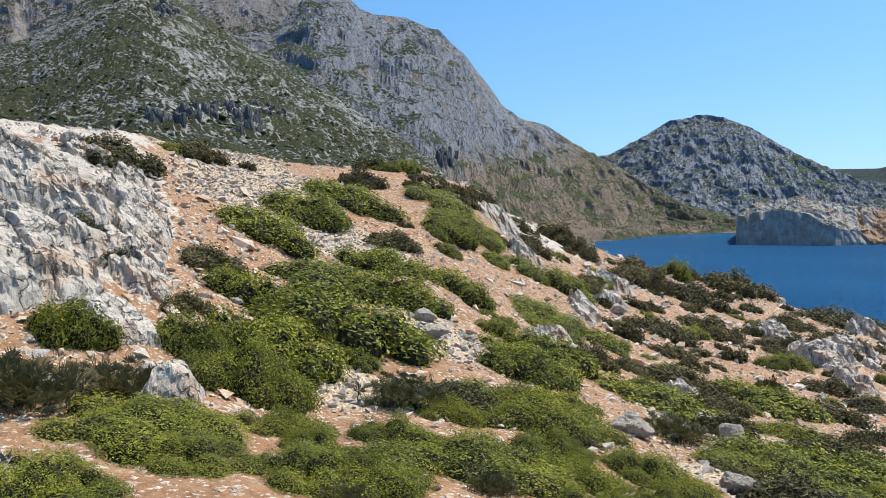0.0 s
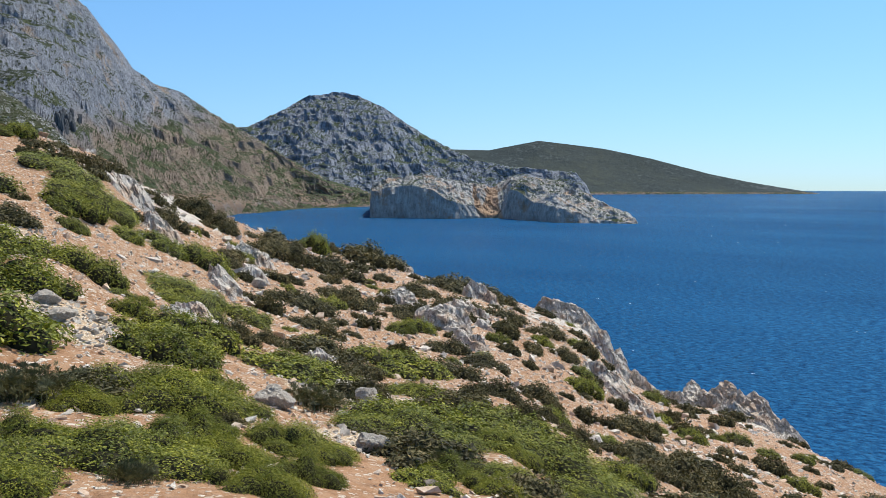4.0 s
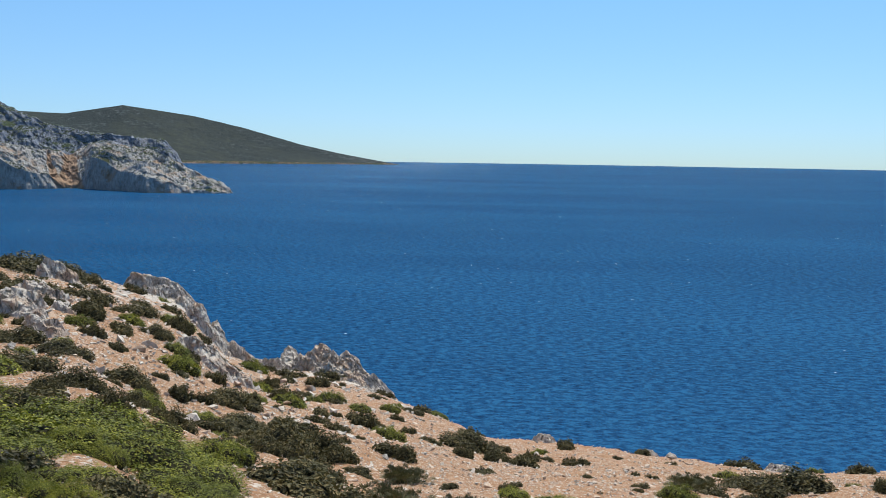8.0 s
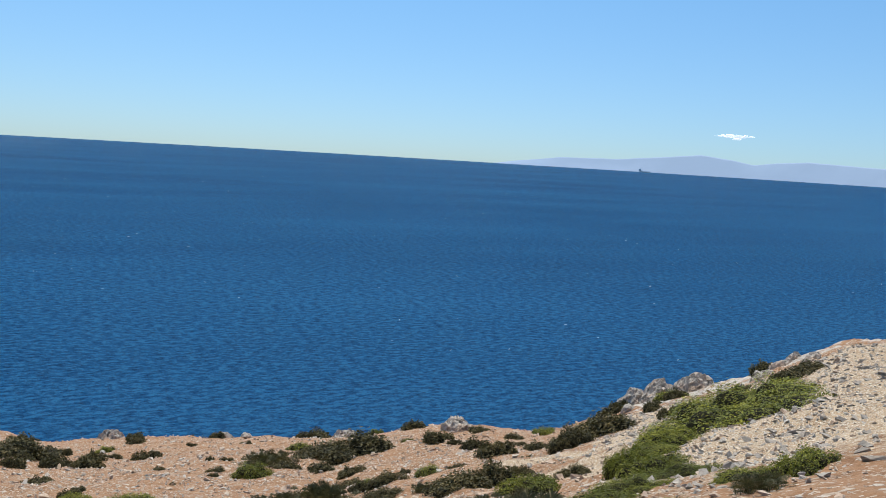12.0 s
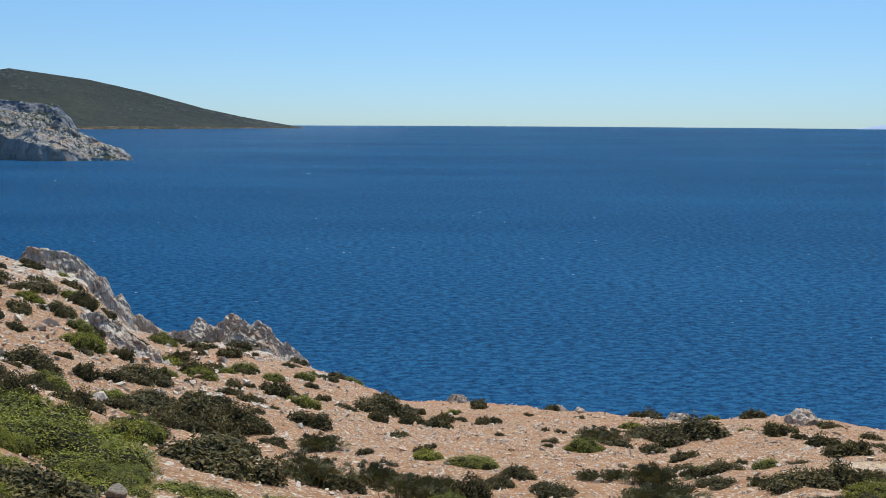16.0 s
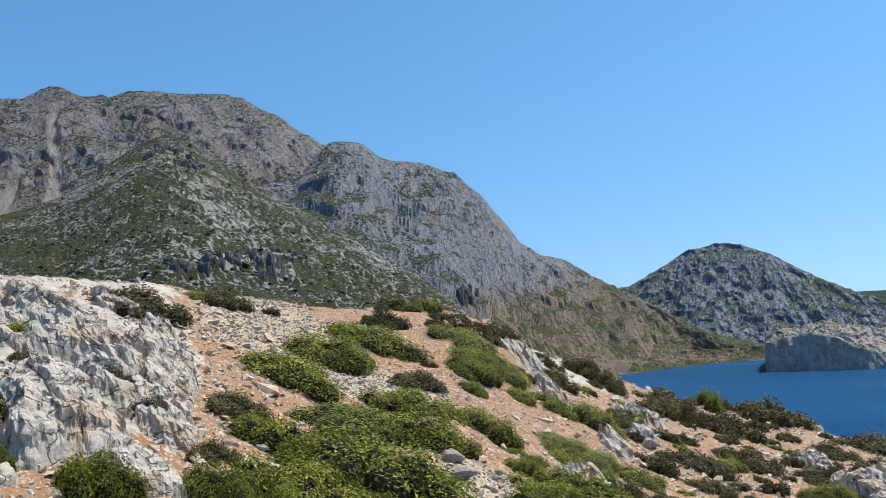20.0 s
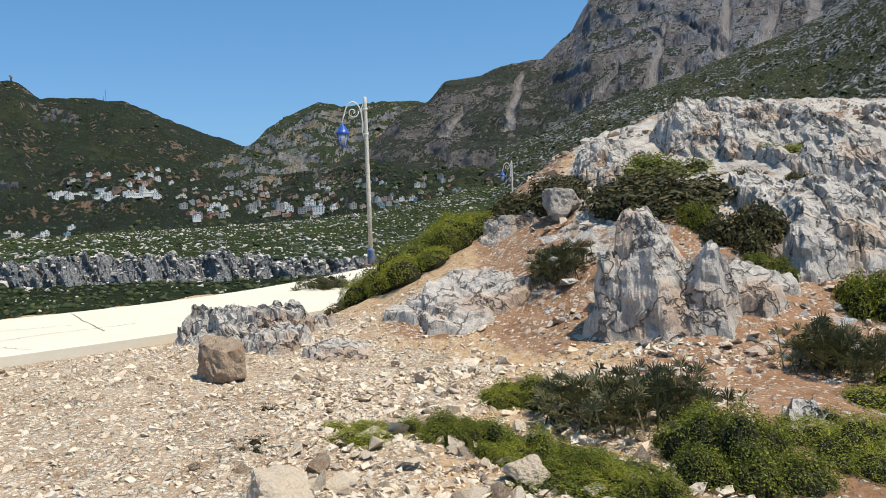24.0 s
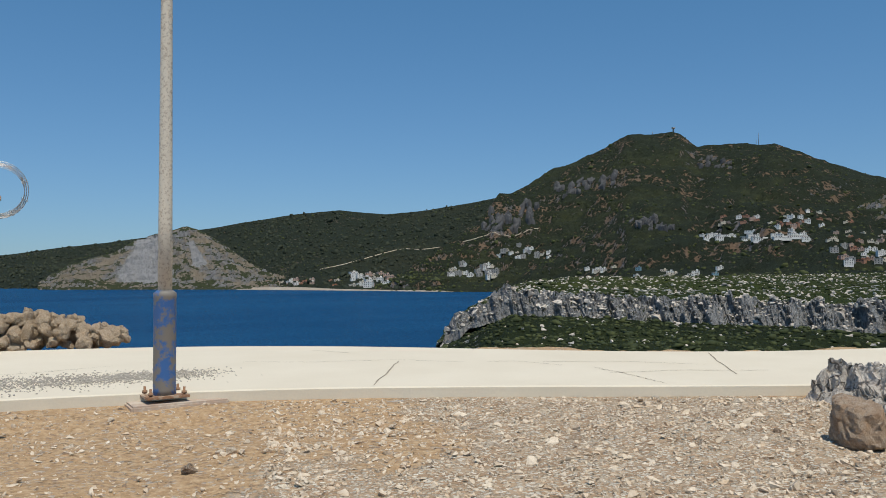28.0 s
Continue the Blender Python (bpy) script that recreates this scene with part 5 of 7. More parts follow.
def chip_verts(seed, points=11):
    """A sharp-edged chip of stone: the hull of a few points."""
    rs = np.random.RandomState(seed)
    bm = bmesh.new()
    for _ in range(points):
        q = rs.uniform(-1, 1, 3)
        q /= max(np.abs(q)) ** 0.6
        bm.verts.new(q)
    bmesh.ops.convex_hull(bm, input=bm.verts)
    bm.verts.ensure_lookup_table()
    bmesh.ops.delete(bm, geom=[v for v in bm.verts if not v.link_faces], context="VERTS")
    bm.verts.index_update()
    out = np.array([v.co[:] for v in bm.verts]), [[v.index for v in p.verts] for p in bm.faces]
    bm.free()
    return out


ROCK_MESHES = []
for s in range(12):
    v, f = stone_verts(100 + s, 5 if s < 6 else 4, 16, 0.14)
    me = mesh_of("limestone_block", v, f)
    me.materials.append(m_rock)
    ROCK_MESHES.append(me)

PALE_MESHES = []
for me in ROCK_MESHES[6:]:
    me = me.copy()
    me.materials.clear()
    me.materials.append(m_stone)
    PALE_MESHES.append(me)


def rock(mesh, x, y, half, height, yaw, label, deep=0.8, sink=0.35, name="limestone_outcrop", material=None, lean=(0, 0)):
    if material is not None:
        mesh = mesh.copy()
        mesh.materials.clear()
        mesh.materials.append(material)
    ob = new(name, mesh)
    z = float(ground_z(x, y))
    ob.matrix_world = pose(x, y, z + height * (0.5 - sink * 0.5), lean[0], lean[1], yaw) @ Matrix.Diagonal((half * 1.08, half * deep, height * (0.5 + sink * 0.5), 1))
    return tagged(ob, label, "rock", "limestone outcrops on the slope")


def bedrock_material():
    """Karst limestone: pale grey with rusty and pink stains, grooves down the dip, dark pits and cracks."""
    m, n, l, b = mat("bedded_limestone", 0.92, 0.15)
    v = n.new("ShaderNodeTexCoord").outputs["Object"]
    o = n.new("ShaderNodeObjectInfo")
    turned, mp = n.new("ShaderNodeMapping"), n.new("ShaderNodeMapping")
    turned.inputs["Rotation"].default_value = (0.0, -0.5, -0.75)
    mp.inputs["Scale"].default_value = (5.5, 1.1, 2.6)
    l.new(v, turned.inputs["Vector"])
    l.new(turned.outputs[0], mp.inputs["Vector"])
    groove = noise_tex(n, l, mp.outputs[0], 1.5, 6, 0.7)
    wide = noise_tex(n, l, v, 1.1, 4, 0.6)
    mid = noise_tex(n, l, v, 5.0, 7, 0.75)
    fine = noise_tex(n, l, v, 26.0, 4, 0.7)
    col = ramp(n, l, mid, ((0.28, (0.20, 0.175, 0.15)), (0.42, (0.44, 0.395, 0.345)), (0.6, (0.59, 0.535, 0.475)), (0.78, (0.71, 0.65, 0.585))))
    stain = maths(n, l, "ADD", wide, maths(n, l, "ADD", maths(n, l, "MULTIPLY", maths(n, l, "ADD", mid, -0.5), 0.5), maths(n, l, "MULTIPLY", maths(n, l, "ADD", o.outputs["Random"], -0.5), 0.14)))
    col = mix(n, l, maths(n, l, "MULTIPLY", step(n, l, stain, 0.5, 0.66), 0.75), col, mix(n, l, mid, (0.34, 0.20, 0.12), (0.58, 0.43, 0.31)))
    col = mix(n, l, maths(n, l, "MULTIPLY", maths(n, l, "SUBTRACT", 1.0, step(n, l, groove, 0.34, 0.44)), 0.4), col, (0.17, 0.15, 0.13))
    col = mix(n, l, maths(n, l, "MULTIPLY", maths(n, l, "SUBTRACT", 1.0, step(n, l, fine, 0.36, 0.46)), 0.35), col, (0.17, 0.155, 0.14))
    vor = n.new("ShaderNodeTexVoronoi")
    vor.feature = "DISTANCE_TO_EDGE"
    vor.inputs["Scale"].default_value = 1.7
    bent = n.new("ShaderNodeVectorMath")
    bent.operation = "ADD"
    jog = n.new("ShaderNodeTexNoise")
    jog.inputs["Scale"].default_value, jog.inputs["Detail"].default_value = 3.0, 4.0
    l.new(v, jog.inputs["Vector"])
    l.new(v, bent.inputs[0])
    l.new(jog.outputs["Color"], bent.inputs[1])
    l.new(bent.outputs[0], vor.inputs["Vector"])
    split = step(n, l, vor.outputs["Distance"], 0.008, 0.035)
    col = mix(n, l, split, mix(n, l, 0.6, col, (0.09, 0.075, 0.06)), col)
    l.new(col, b.inputs["Base Color"])
    mid = maths(n, l, "ADD", mid, maths(n, l, "MULTIPLY", split, 0.9))
    h = maths(n, l, "ADD", maths(n, l, "MULTIPLY", groove, 1.3), maths(n, l, "ADD", mid, maths(n, l, "MULTIPLY", fine, 0.35)))
    bump(n, l, b, h, 1.0, 0.04)
    return m


m_bed = bedrock_material()


def outcrop(x, y, half, deep, height, label, seed, dip=(-0.35, 0.4), blocks=7, rough=1.0, fine=0.03, name="limestone_outcrop", category="rock", lean=0.15, steep=3.0, split=False):
    """Bedrock standing out of the slope: a union of tilted slabs with steep broken sides, grooved down their dip.
    half runs across the line of sight from the viewpoint, deep along it; dip is the rise of the slabs to the right and away."""
    rs = np.random.RandomState(seed)
    a = math.atan2(x, y)
    nu, nv = [min(110, max(16, int(2.6 * q / fine))) for q in (half, deep)]
    U, V = np.meshgrid(np.linspace(-1.3, 1.3, nu) * half, np.linspace(-1.3, 1.3, nv) * deep)
    size = min(half, deep)
    wu = U + 0.16 * size * fbm(U / size * 1.3 + seed, V / size * 1.3, 3)
    wv = V + 0.16 * size * fbm(U / size * 1.3 - seed, V / size * 1.3 + 7, 3)
    h, owner = np.full(U.shape, -0.4), np.zeros(U.shape, int)
    for k in range(blocks):
        q, t = (0.0, 0.0) if k == 0 else (rs.uniform(0.25, 0.8), rs.uniform(0, 2 * math.pi))
        cu, cv = q * half * math.cos(t), q * deep * math.sin(t)
        r = rs.uniform(0.75, 0.95) if k == 0 else rs.uniform(0.28, 0.6)
        tall = height * (1.0 if k == 0 else rs.uniform(0.45, 1.0) * (1.05 - 0.35 * q))
        du, dv = wu - cu, wv - cv
        top = tall + (0.35 * dip[0] + 0.12 * rs.normal()) * du + (0.3 * dip[1] + 0.12 * rs.normal()) * dv
        turn = rs.uniform(0, 2 * math.pi)
        for j in range(6):
            t = turn + j * math.pi / 3 + rs.uniform(-0.3, 0.3)
            edge = r * rs.uniform(0.75, 1.05) - (du / half * math.cos(t) + dv / deep * math.sin(t))
            top = np.minimum(top, edge * steep * rs.uniform(0.6, 1.8) * size)
        owner = np.where(top > h, k, owner)
        h = np.maximum(h, top)
    along, cross = -0.5 * U + 0.87 * V, 0.87 * U + 0.5 * V
    s = max(0.35, size)
    rib = fbm(cross / (0.22 * s) + seed, along / (0.95 * s), 4, 0.55, ridged=True)
    knob = fbm(U / (0.5 * s), V / (0.5 * s) + seed, 4, 0.6)
    h = h + rough * s * (0.06 * rib + 0.14 * knob + 0.035 * fbm(U / (0.16 * s), V / (0.16 * s) - seed, 3, 0.6, ridged=True))
    for way, gap in ((0.5, 0.62), (2.1, 0.85)):
        w = (U * math.cos(way) + V * math.sin(way)) / (gap * s) + 0.35 * knob + rs.rand()
        h = h - rough * 0.13 * s * np.clip(1 - np.abs(w - np.round(w)) * gap * s / (0.035 * s + 0.012), 0, 1) * (h > 0)
    X = x + U * math.cos(a) + V * math.sin(a)
    Y = y - U * math.sin(a) + V * math.cos(a)
    for px, py, ph in PLANTED:
        if abs(px - x) + abs(py - y) < 2 * (half + deep) + ph:
            h = np.minimum(h, 0.06 + 1.6 * np.maximum(0, np.hypot(X - px, Y - py) - 0.62 * ph))
    ground_here = ground_z(X, Y)
    push = lean * np.clip(h, 0, 9) + 0.05 * s * knob
    z0 = float(ground_z(x, y))
    up = np.maximum(h, -0.22)
    # ledges and hollows in the steep sides
    side_v = rough * s * np.clip(up / (0.25 * s), 0, 1) * (0.11 * fbm(U / (0.35 * s) + seed, up / (0.16 * s) + 0.7 * U / s, 4, 0.6) + 0.07 * fbm(U / (0.14 * s), up / (0.3 * s) - seed, 3, 0.6, ridged=True))
    side_u = rough * s * np.clip(up / (0.25 * s), 0, 1) * 0.10 * fbm(V / (0.3 * s) - seed, up / (0.18 * s), 4, 0.6)
    pts = np.stack([U - 0.6 * push + side_u, V - push + side_v, ground_here + up - z0], -1).reshape(-1, 3)
    i, j = np.meshgrid(np.arange(nv - 1), np.arange(nu - 1), indexing="ij")
    f = np.stack([i * nu + j, i * nu + j + 1, (i + 1) * nu + j + 1, (i + 1) * nu + j], -1).reshape(-1, 4)
    f = f[np.max(h.reshape(-1)[f], axis=1) > -0.12]
    if len(f) < 4:
        return None
    place = pose(x, y, z0, 0, 0, -math.degrees(a))

    def shell(faces):
        keep = np.unique(faces)
        index = np.zeros(len(pts), int)
        index[keep] = np.arange(len(keep))
        me = mesh_of("slab", pts[keep].tolist(), index[faces].tolist(), False)
        me.materials.append(m_bed)
        return me

    if not split:
        ob = new(name, shell(f))
        ob.matrix_world = place
        return tagged(ob, label, category, "limestone outcrops on the slope")
    ob = thing(name, place, label, category, "limestone outcrops on the slope")
    mine = owner.reshape(-1)[f[:, 0]]
    tag = np.arange(len(f))
    for _ in range(400):
        low = np.full((blocks, len(pts)), len(f))
        np.minimum.at(low, (np.repeat(mine, 4), f.reshape(-1)), np.repeat(tag, 4))
        fresh = np.min(low[mine[:, None], f], axis=1)
        if np.array_equal(fresh, tag):
            break
        tag = fresh
    for k in np.unique(tag):
        if np.sum(tag == k) > 2:
            part("slab", shell(f[tag == k]), None, ob)
    return ob


ROCKS_NEAR = [(0.69, 3.21, 0.09, 0.07, -12), (-0.13, 3.39, 0.06, 0.06, 2), (-4.30, -1.36, 0.13, 0.14, 107), (-0.95, 4.02, 0.11, 0.1, 13), (-1.00, 4.94, 0.08, 0.13, 11), (-7.34, -0.31, 0.44, 0.77, 92), (-7.27, 1.60, 0.50, 0.84, 77), (-7.52, 0.70, 0.19, 0.21, 84), (-7.72, -0.94, 0.58, 1.41, 96), (-7.67, -1.19, 0.08, 0.14, 98), (-4.76, 5.78, 0.14, 0.27, 39), (-2.92, 7.05, 0.10, 0.17, 22), (-8.07, -1.57, 0.14, 0.20, 101), (-7.10, -4.28, 0.30, 0.38, 121), (-7.73, -3.05, 0.63, 0.34, 111), (-8.60, -0.25, 0.18, 0.18, 91), (-9.04, 1.60, 0.32, 0.76, 79)]
ROCKS_MIDDLE = [(-9.38, 0.71, 0.68, 1.04, 85), (-9.13, -2.20, 0.15, 0.23, 103), (-6.63, 6.40, 0.16, 0.23, 46), (-6.75, 6.46, 0.20, 0.20, 46), (-9.63, 0.90, 0.60, 0.53, 84), (-9.69, 1.08, 0.57, 0.74, 83), (-8.15, -5.55, 0.72, 0.40, 124), (-6.82, 8.21, 0.19, 0.27, 39), (-9.73, 5.65, 0.20, 0.20, 59), (-11.38, 0.92, 0.63, 1.14, 85), (-11.20, -2.56, 0.24, 0.55, 102), (-7.44, 8.55, 0.16, 0.20, 41), (-11.81, 0.96, 0.45, 1.22, 85), (-11.43, -3.36, 0.16, 0.41, 106), (-10.37, 5.89, 0.17, 0.21, 60), (-11.95, -1.85, 0.58, 0.75, 98), (-12.59, -0.88, 0.52, 1.00, 93), (-12.05, 9.38, 0.32, 0.43, 52), (-15.73, 3.28, 0.33, 0.89, 78)]
ROCKS_FAR = [(-16.17, 3.93, 0.40, 0.57, 76), (-16.64, 2.05, 0.23, 0.46, 82), (-14.02, 11.04, 0.25, 0.37, 51), (-16.63, 14.43, 0.31, 0.31, 49), (-16.75, 14.82, 0.16, 0.62, 48), (15.06, 16.42, 0.16, 0.32, -42), (18.00, 16.41, 0.30, 0.77, -47), (-18.43, 17.27, 0.22, 0.53, 46), (-20.86, 15.69, 0.54, 1.44, 53), (18.05, 18.13, 0.27, 0.81, -44), (18.93, 18.46, 0.34, 0.71, -45), (19.45, 18.35, 0.38, 0.62, -46), (-22.93, 15.86, 0.58, 1.15, 55), (15.97, 21.54, 0.24, 0.87, -36), (-15.68, 24.24, 0.50, 0.91, 32), (17.91, 22.59, 0.28, 0.68, -38), (-15.61, 26.08, 0.43, 0.53, 30), (12.73, 27.41, 0.55, 0.70, -24), (-11.65, 29.32, 1.24, 1.12, 21)]
ROCKS_FARTHER = [(-6.48, 34.00, 0.81, 1.75, 10), (5.05, 34.33, 0.38, 0.43, -8), (0.91, 34.88, 0.25, 0.43, -1), (6.17, 34.52, 0.32, 0.38, -10), (-8.00, 36.31, 0.80, 1.47, 12), (-14.78, 35.18, 1.01, 3.23, 22), (-14.12, 37.03, 0.70, 2.53, 20), (-17.59, 37.55, 0.87, 1.74, 25), (-12.29, 41.20, 0.84, 1.38, 16), (-10.12, 41.85, 0.92, 2.31, 13), (-21.94, 44.76, 1.22, 1.22, 26), (-31.39, 40.91, 1.25, 1.43, 37)]
for k, (x, y, half, height, yaw) in enumerate(ROCKS_NEAR + ROCKS_MIDDLE + ROCKS_FAR + ROCKS_FARTHER):
    small, a, r = half < 0.25, math.degrees(math.atan2(x, y)), math.hypot(x, y)
    turned = yaw + (k * 29) % 50 - 25
    if -125 < a < -74 and r < 17 and not small:
        continue
    if -40 < a < -8 and r > 33:
        continue
    if small:
        rock(PALE_MESHES[k % 6] if r < 5.6 else ROCK_MESHES[6 + k % 6], x, y, half, min(height, 1.5 * half), turned, "loose pale grey limestone block on stony soil", sink=0.35, name="loose_rock", lean=((k * 37) % 24 - 12, (k * 53) % 30 - 15))
    else:
        outcrop(x, y, half * 1.1, half * 1.1, min(0.7 * height, 0.6 * half), "weathered pale grey limestone outcrop in the hillside", k, (-0.3, 0.25), 8, 1.3, 0.0014 * r + 0.01, steep=2.0)

# the mound's bedrock: place, half-width, half-depth, height, rise to the right and away, roughness
for k, (x, y, half, deep, height, du, dv, rough) in enumerate((
        (-7.95, -0.95, 0.6, 0.62, 1.3, -0.25, 0.9, 0.7), (-8.3, -0.2, 0.55, 0.55, 0.26, -0.25, 0.3, 0.5), (-9.0, -3.3, 0.8, 0.75, 0.24, -0.1, 0.25, 0.45),
        (-13.2, -0.9, 0.62, 0.8, 0.85, -0.5, 0.5, 1.0), (-12.7, 0.0, 0.6, 0.6, 0.4, -0.4, 0.3, 1.0), (-12.5, 1.1, 0.95, 1.0, 0.62, -0.35, 0.3, 1.0),
        (-16.4, 2.6, 0.6, 0.6, 0.4, -0.3, 0.3, 1.0), (-9.8, 0.78, 0.85, 0.85, 0.58, -0.45, 0.55, 1.0), (-12.6, -2.25, 0.5, 0.5, 0.5, 0.5, 0.5, 1.0),
        (-11.9, -2.85, 0.45, 0.5, 0.4, 0.5, 0.5, 1.0), (-11.6, -3.4, 0.4, 0.4, 0.22, 0.4, 0.4, 1.0), (-7.25, 1.62, 0.34, 0.6, 0.5, -0.6, 0.6, 0.8),
        (-11.9, 2.35, 0.4, 0.9, 0.4, -0.5, 0.4, 1.2), (-13.7, 2.65, 0.55, 1.1, 0.45, -0.5, 0.3, 1.2), (-8.75, 1.45, 0.42, 0.4, 0.24, -0.4, 0.4, 0.7),
        (-12.1, -1.75, 0.5, 0.5, 0.4, 0.1, 0.5, 1.0), (-10.5, 0.1, 0.55, 0.5, 0.35, -0.4, 0.4, 1.0), (-11.0, 1.6, 0.75, 0.7, 0.4, -0.45, 0.4, 1.0),
        (-14.4, 1.1, 0.9, 0.8, 0.45, -0.35, 0.3, 1.0), (-14.5, -0.2, 0.7, 0.7, 0.5, -0.2, 0.3, 1.0), (-10.2, 2.0, 0.4, 0.6, 0.3, -0.5, 0.4, 1.2),
        (-8.3, -5.75, 0.85, 0.5, 0.5, -0.3, 0.2, 1.4), (-7.6, -4.9, 0.4, 0.35, 0.26, -0.3, 0.2, 1.2), (-7.4, -4.1, 0.32, 0.3, 0.12, -0.1, 0.2, 0.5),
        (-5.6, 0.15, 0.2, 0.3, 0.2, -0.4, 0.4, 0.8))):
    outcrop(x, y, half, deep, 0.72 * height, "smooth cracked slab of pinkish-grey limestone in red soil" if rough < 0.6 else "tilted grooved ribs of pale grey limestone on the mound", 40 + k, (du, dv), 5 if k == 0 else 11, rough, 0.02, split=True)
for k, (x, y, half, height) in enumerate(((-23.3, 16.3, 0.8, 0.7), (-13.0, 10.4, 0.45, 0.35), (-20.3, 15.2, 0.5, 0.6), (-17.0, 14.8, 0.5, 0.4), (-19.2, 17.9, 0.5, 0.4), (-16.8, 24.6, 1.2, 0.5), (-17.4, 27.3, 0.9, 0.55),
                                          (-19.6, 26.0, 0.9, 0.5), (-22.5, 21.0, 0.8, 0.5), (-13.5, 21.5, 0.6, 0.4), (-9.9, 10.9, 0.4, 0.25), (-11.3, 9.9, 0.35, 0.25))):
    outcrop(x, y, half, half, height, "low pale limestone ribs among the bushes", 90 + k, (-0.35, 0.3), 9, 1.4, 0.0014 * math.hypot(x, y) + 0.01, steep=2.0)

# crags at the cliff's edge: heading, distance, half-width, half-depth, height, rise to the right
for name, label, places in (
        ("spike_crag", "jagged pale limestone spike at the cliff's edge", ((-13.9, 45.5, 1.9, 1.4, 2.3, -0.9), (-12.0, 44.9, 1.7, 1.3, 1.5, -0.9), (-10.4, 44.2, 1.3, 1.0, 0.8, -0.8), (-13.2, 43.6, 1.6, 1.0, 0.9, -0.7))),
        ("rusty_crag", "low rust-coloured crag beside the white spike", ((-16.8, 45.5, 1.2, 1.0, 1.3, 0.1), (-15.5, 45.2, 1.0, 0.9, 1.0, 0.2))),
        ("cliff_crag", "broken grey limestone crag crowning the sea cliff", ((-25.6, 52.0, 1.6, 1.2, 0.75, -0.15), (-23.9, 51.5, 1.5, 1.2, 0.8, -0.3), (-22.4, 50.0, 1.2, 1.2, 1.2, -0.5), (-21.3, 48.0, 1.0, 1.2, 1.0, -0.5), (-19.9, 46.0, 0.9, 0.9, 0.6, -0.4),
                                                                       (-23.0, 47.5, 1.2, 1.0, 0.6, -0.3), (-22.0, 45.5, 1.1, 1.0, 0.5, -0.3), (-24.8, 48.5, 1.2, 0.9, 0.5, -0.3))),
        ("shoulder_crag", "pale limestone knobs on the slope's shoulder", ((-38.6, 52.5, 1.0, 0.9, 0.55, -0.2), (-37.0, 52.5, 1.0, 0.9, 0.5, -0.3))),
        ("slope_crag", "grey limestone ledge between dark bushes", ((-33.0, 45.0, 1.2, 0.9, 0.9, -0.2), (-31.5, 44.2, 0.9, 0.8, 0.7, -0.3))),
        ("edge_crag", "pale rocks on the brink above the water", ((36.9, 29.6, 0.6, 0.6, 0.55, 0.3), (38.5, 29.4, 0.7, 0.6, 0.7, 0.3), (40.5, 29.0, 0.8, 0.6, 0.4, 0.2), (25.0, 34.6, 0.7, 0.5, 0.35, 0.0), (8.3, 35.6, 0.5, 0.4, 0.25, 0.0), (1.2, 35.6, 0.5, 0.4, 0.25, 0.0), (17.0, 34.6, 0.5, 0.4, 0.22, 0.0)))):
    for k, (a, r, half, deep, height, du) in enumerate(places):
        p = heading(a) * r
        outcrop(p.x, p.y, half * 1.1, deep, height * 1.35, label, 130 + 11 * k + len(label), (du, 0.15), 12, 1.3, 0.045, name, "crag", 0.08, 2.0, True)


def scatter(name, label, seed, zones, keep=None, material=None):
    """Loose stones in zones (headings, distances, how many, size): one joined mesh."""
    rs = np.random.RandomState(seed)
    kinds = [chip_verts(300 + s, 6 + s % 3) for s in range(14)]
    V, F, base = [], [], 0
    for a0, a1, r0, r1, count, size in zones:
        a = np.radians(a0 + (a1 - a0) * rs.rand(count))
        r = np.sqrt(r0 * r0 + (r1 * r1 - r0 * r0) * rs.rand(count))
        x, y = r * np.sin(a), r * np.cos(a)
        ok = (near_road(x, y) > 0.12)
        if keep is not None:
            ok &= keep(x, y) > rs.rand(count)
        x, y = x[ok], y[ok]
        z = ground_z(x, y)
        s = size * np.minimum(0.35 + rs.gamma(2.0, 0.32, len(x)), 2.6)
        for i in range(len(x)):
            v, f = kinds[rs.randint(14)]
            e = Euler(rs.rand(3) * 6.3).to_matrix()
            m = np.array(e) * s[i]
            q = (v * (1, 0.8, 0.6)) @ m.T
            q[:, 2] *= 0.65
            V.append(q + (x[i], y[i], z[i] + 0.12 * s[i]))
            F.append(np.array(f) + base)
            base += len(v)
    V, F = np.concatenate(V), np.concatenate(F)
    me = bpy.data.meshes.new(name)
    me.vertices.add(len(V))
    me.vertices.foreach_set("co", V.reshape(-1).astype(np.float32))
    me.loops.add(F.size)
    me.loops.foreach_set("vertex_index", F.reshape(-1).astype(np.int32))
    me.polygons.add(len(F))
    me.polygons.foreach_set("loop_start", np.arange(0, F.size, 3, dtype=np.int32))
    me.polygons.foreach_set("use_smooth", np.zeros(len(F), bool))
    me.update(calc_edges=True)
    me.materials.append(material or m_stone)
    return tagged(new(name, me), label, "gravel", kind="stuff")


m_redstone = stone_material("reddish_rubble", (0.28, 0.18, 0.12), (0.50, 0.39, 0.30), (0.62, 0.56, 0.49), (0.46, 0.29, 0.18), 6.0, 0.45, 0.015)
scatter("gravel", "pale angular limestone gravel on the flat ground", 5,
        [(-32, 60, 1.8, 5.2, 15000, 0.014), (-32, 60, 1.8, 5.2, 2200, 0.028), (-32, 60, 2.2, 5.2, 220, 0.05), (-165, -108, 2.6, 10.8, 14000, 0.021), (-195, -160, 2.6, 10.8, 3500, 0.018),
         (-125, -92, 3.2, 7.5, 3000, 0.031), (-165, -92, 3.0, 10.5, 500, 0.045)])
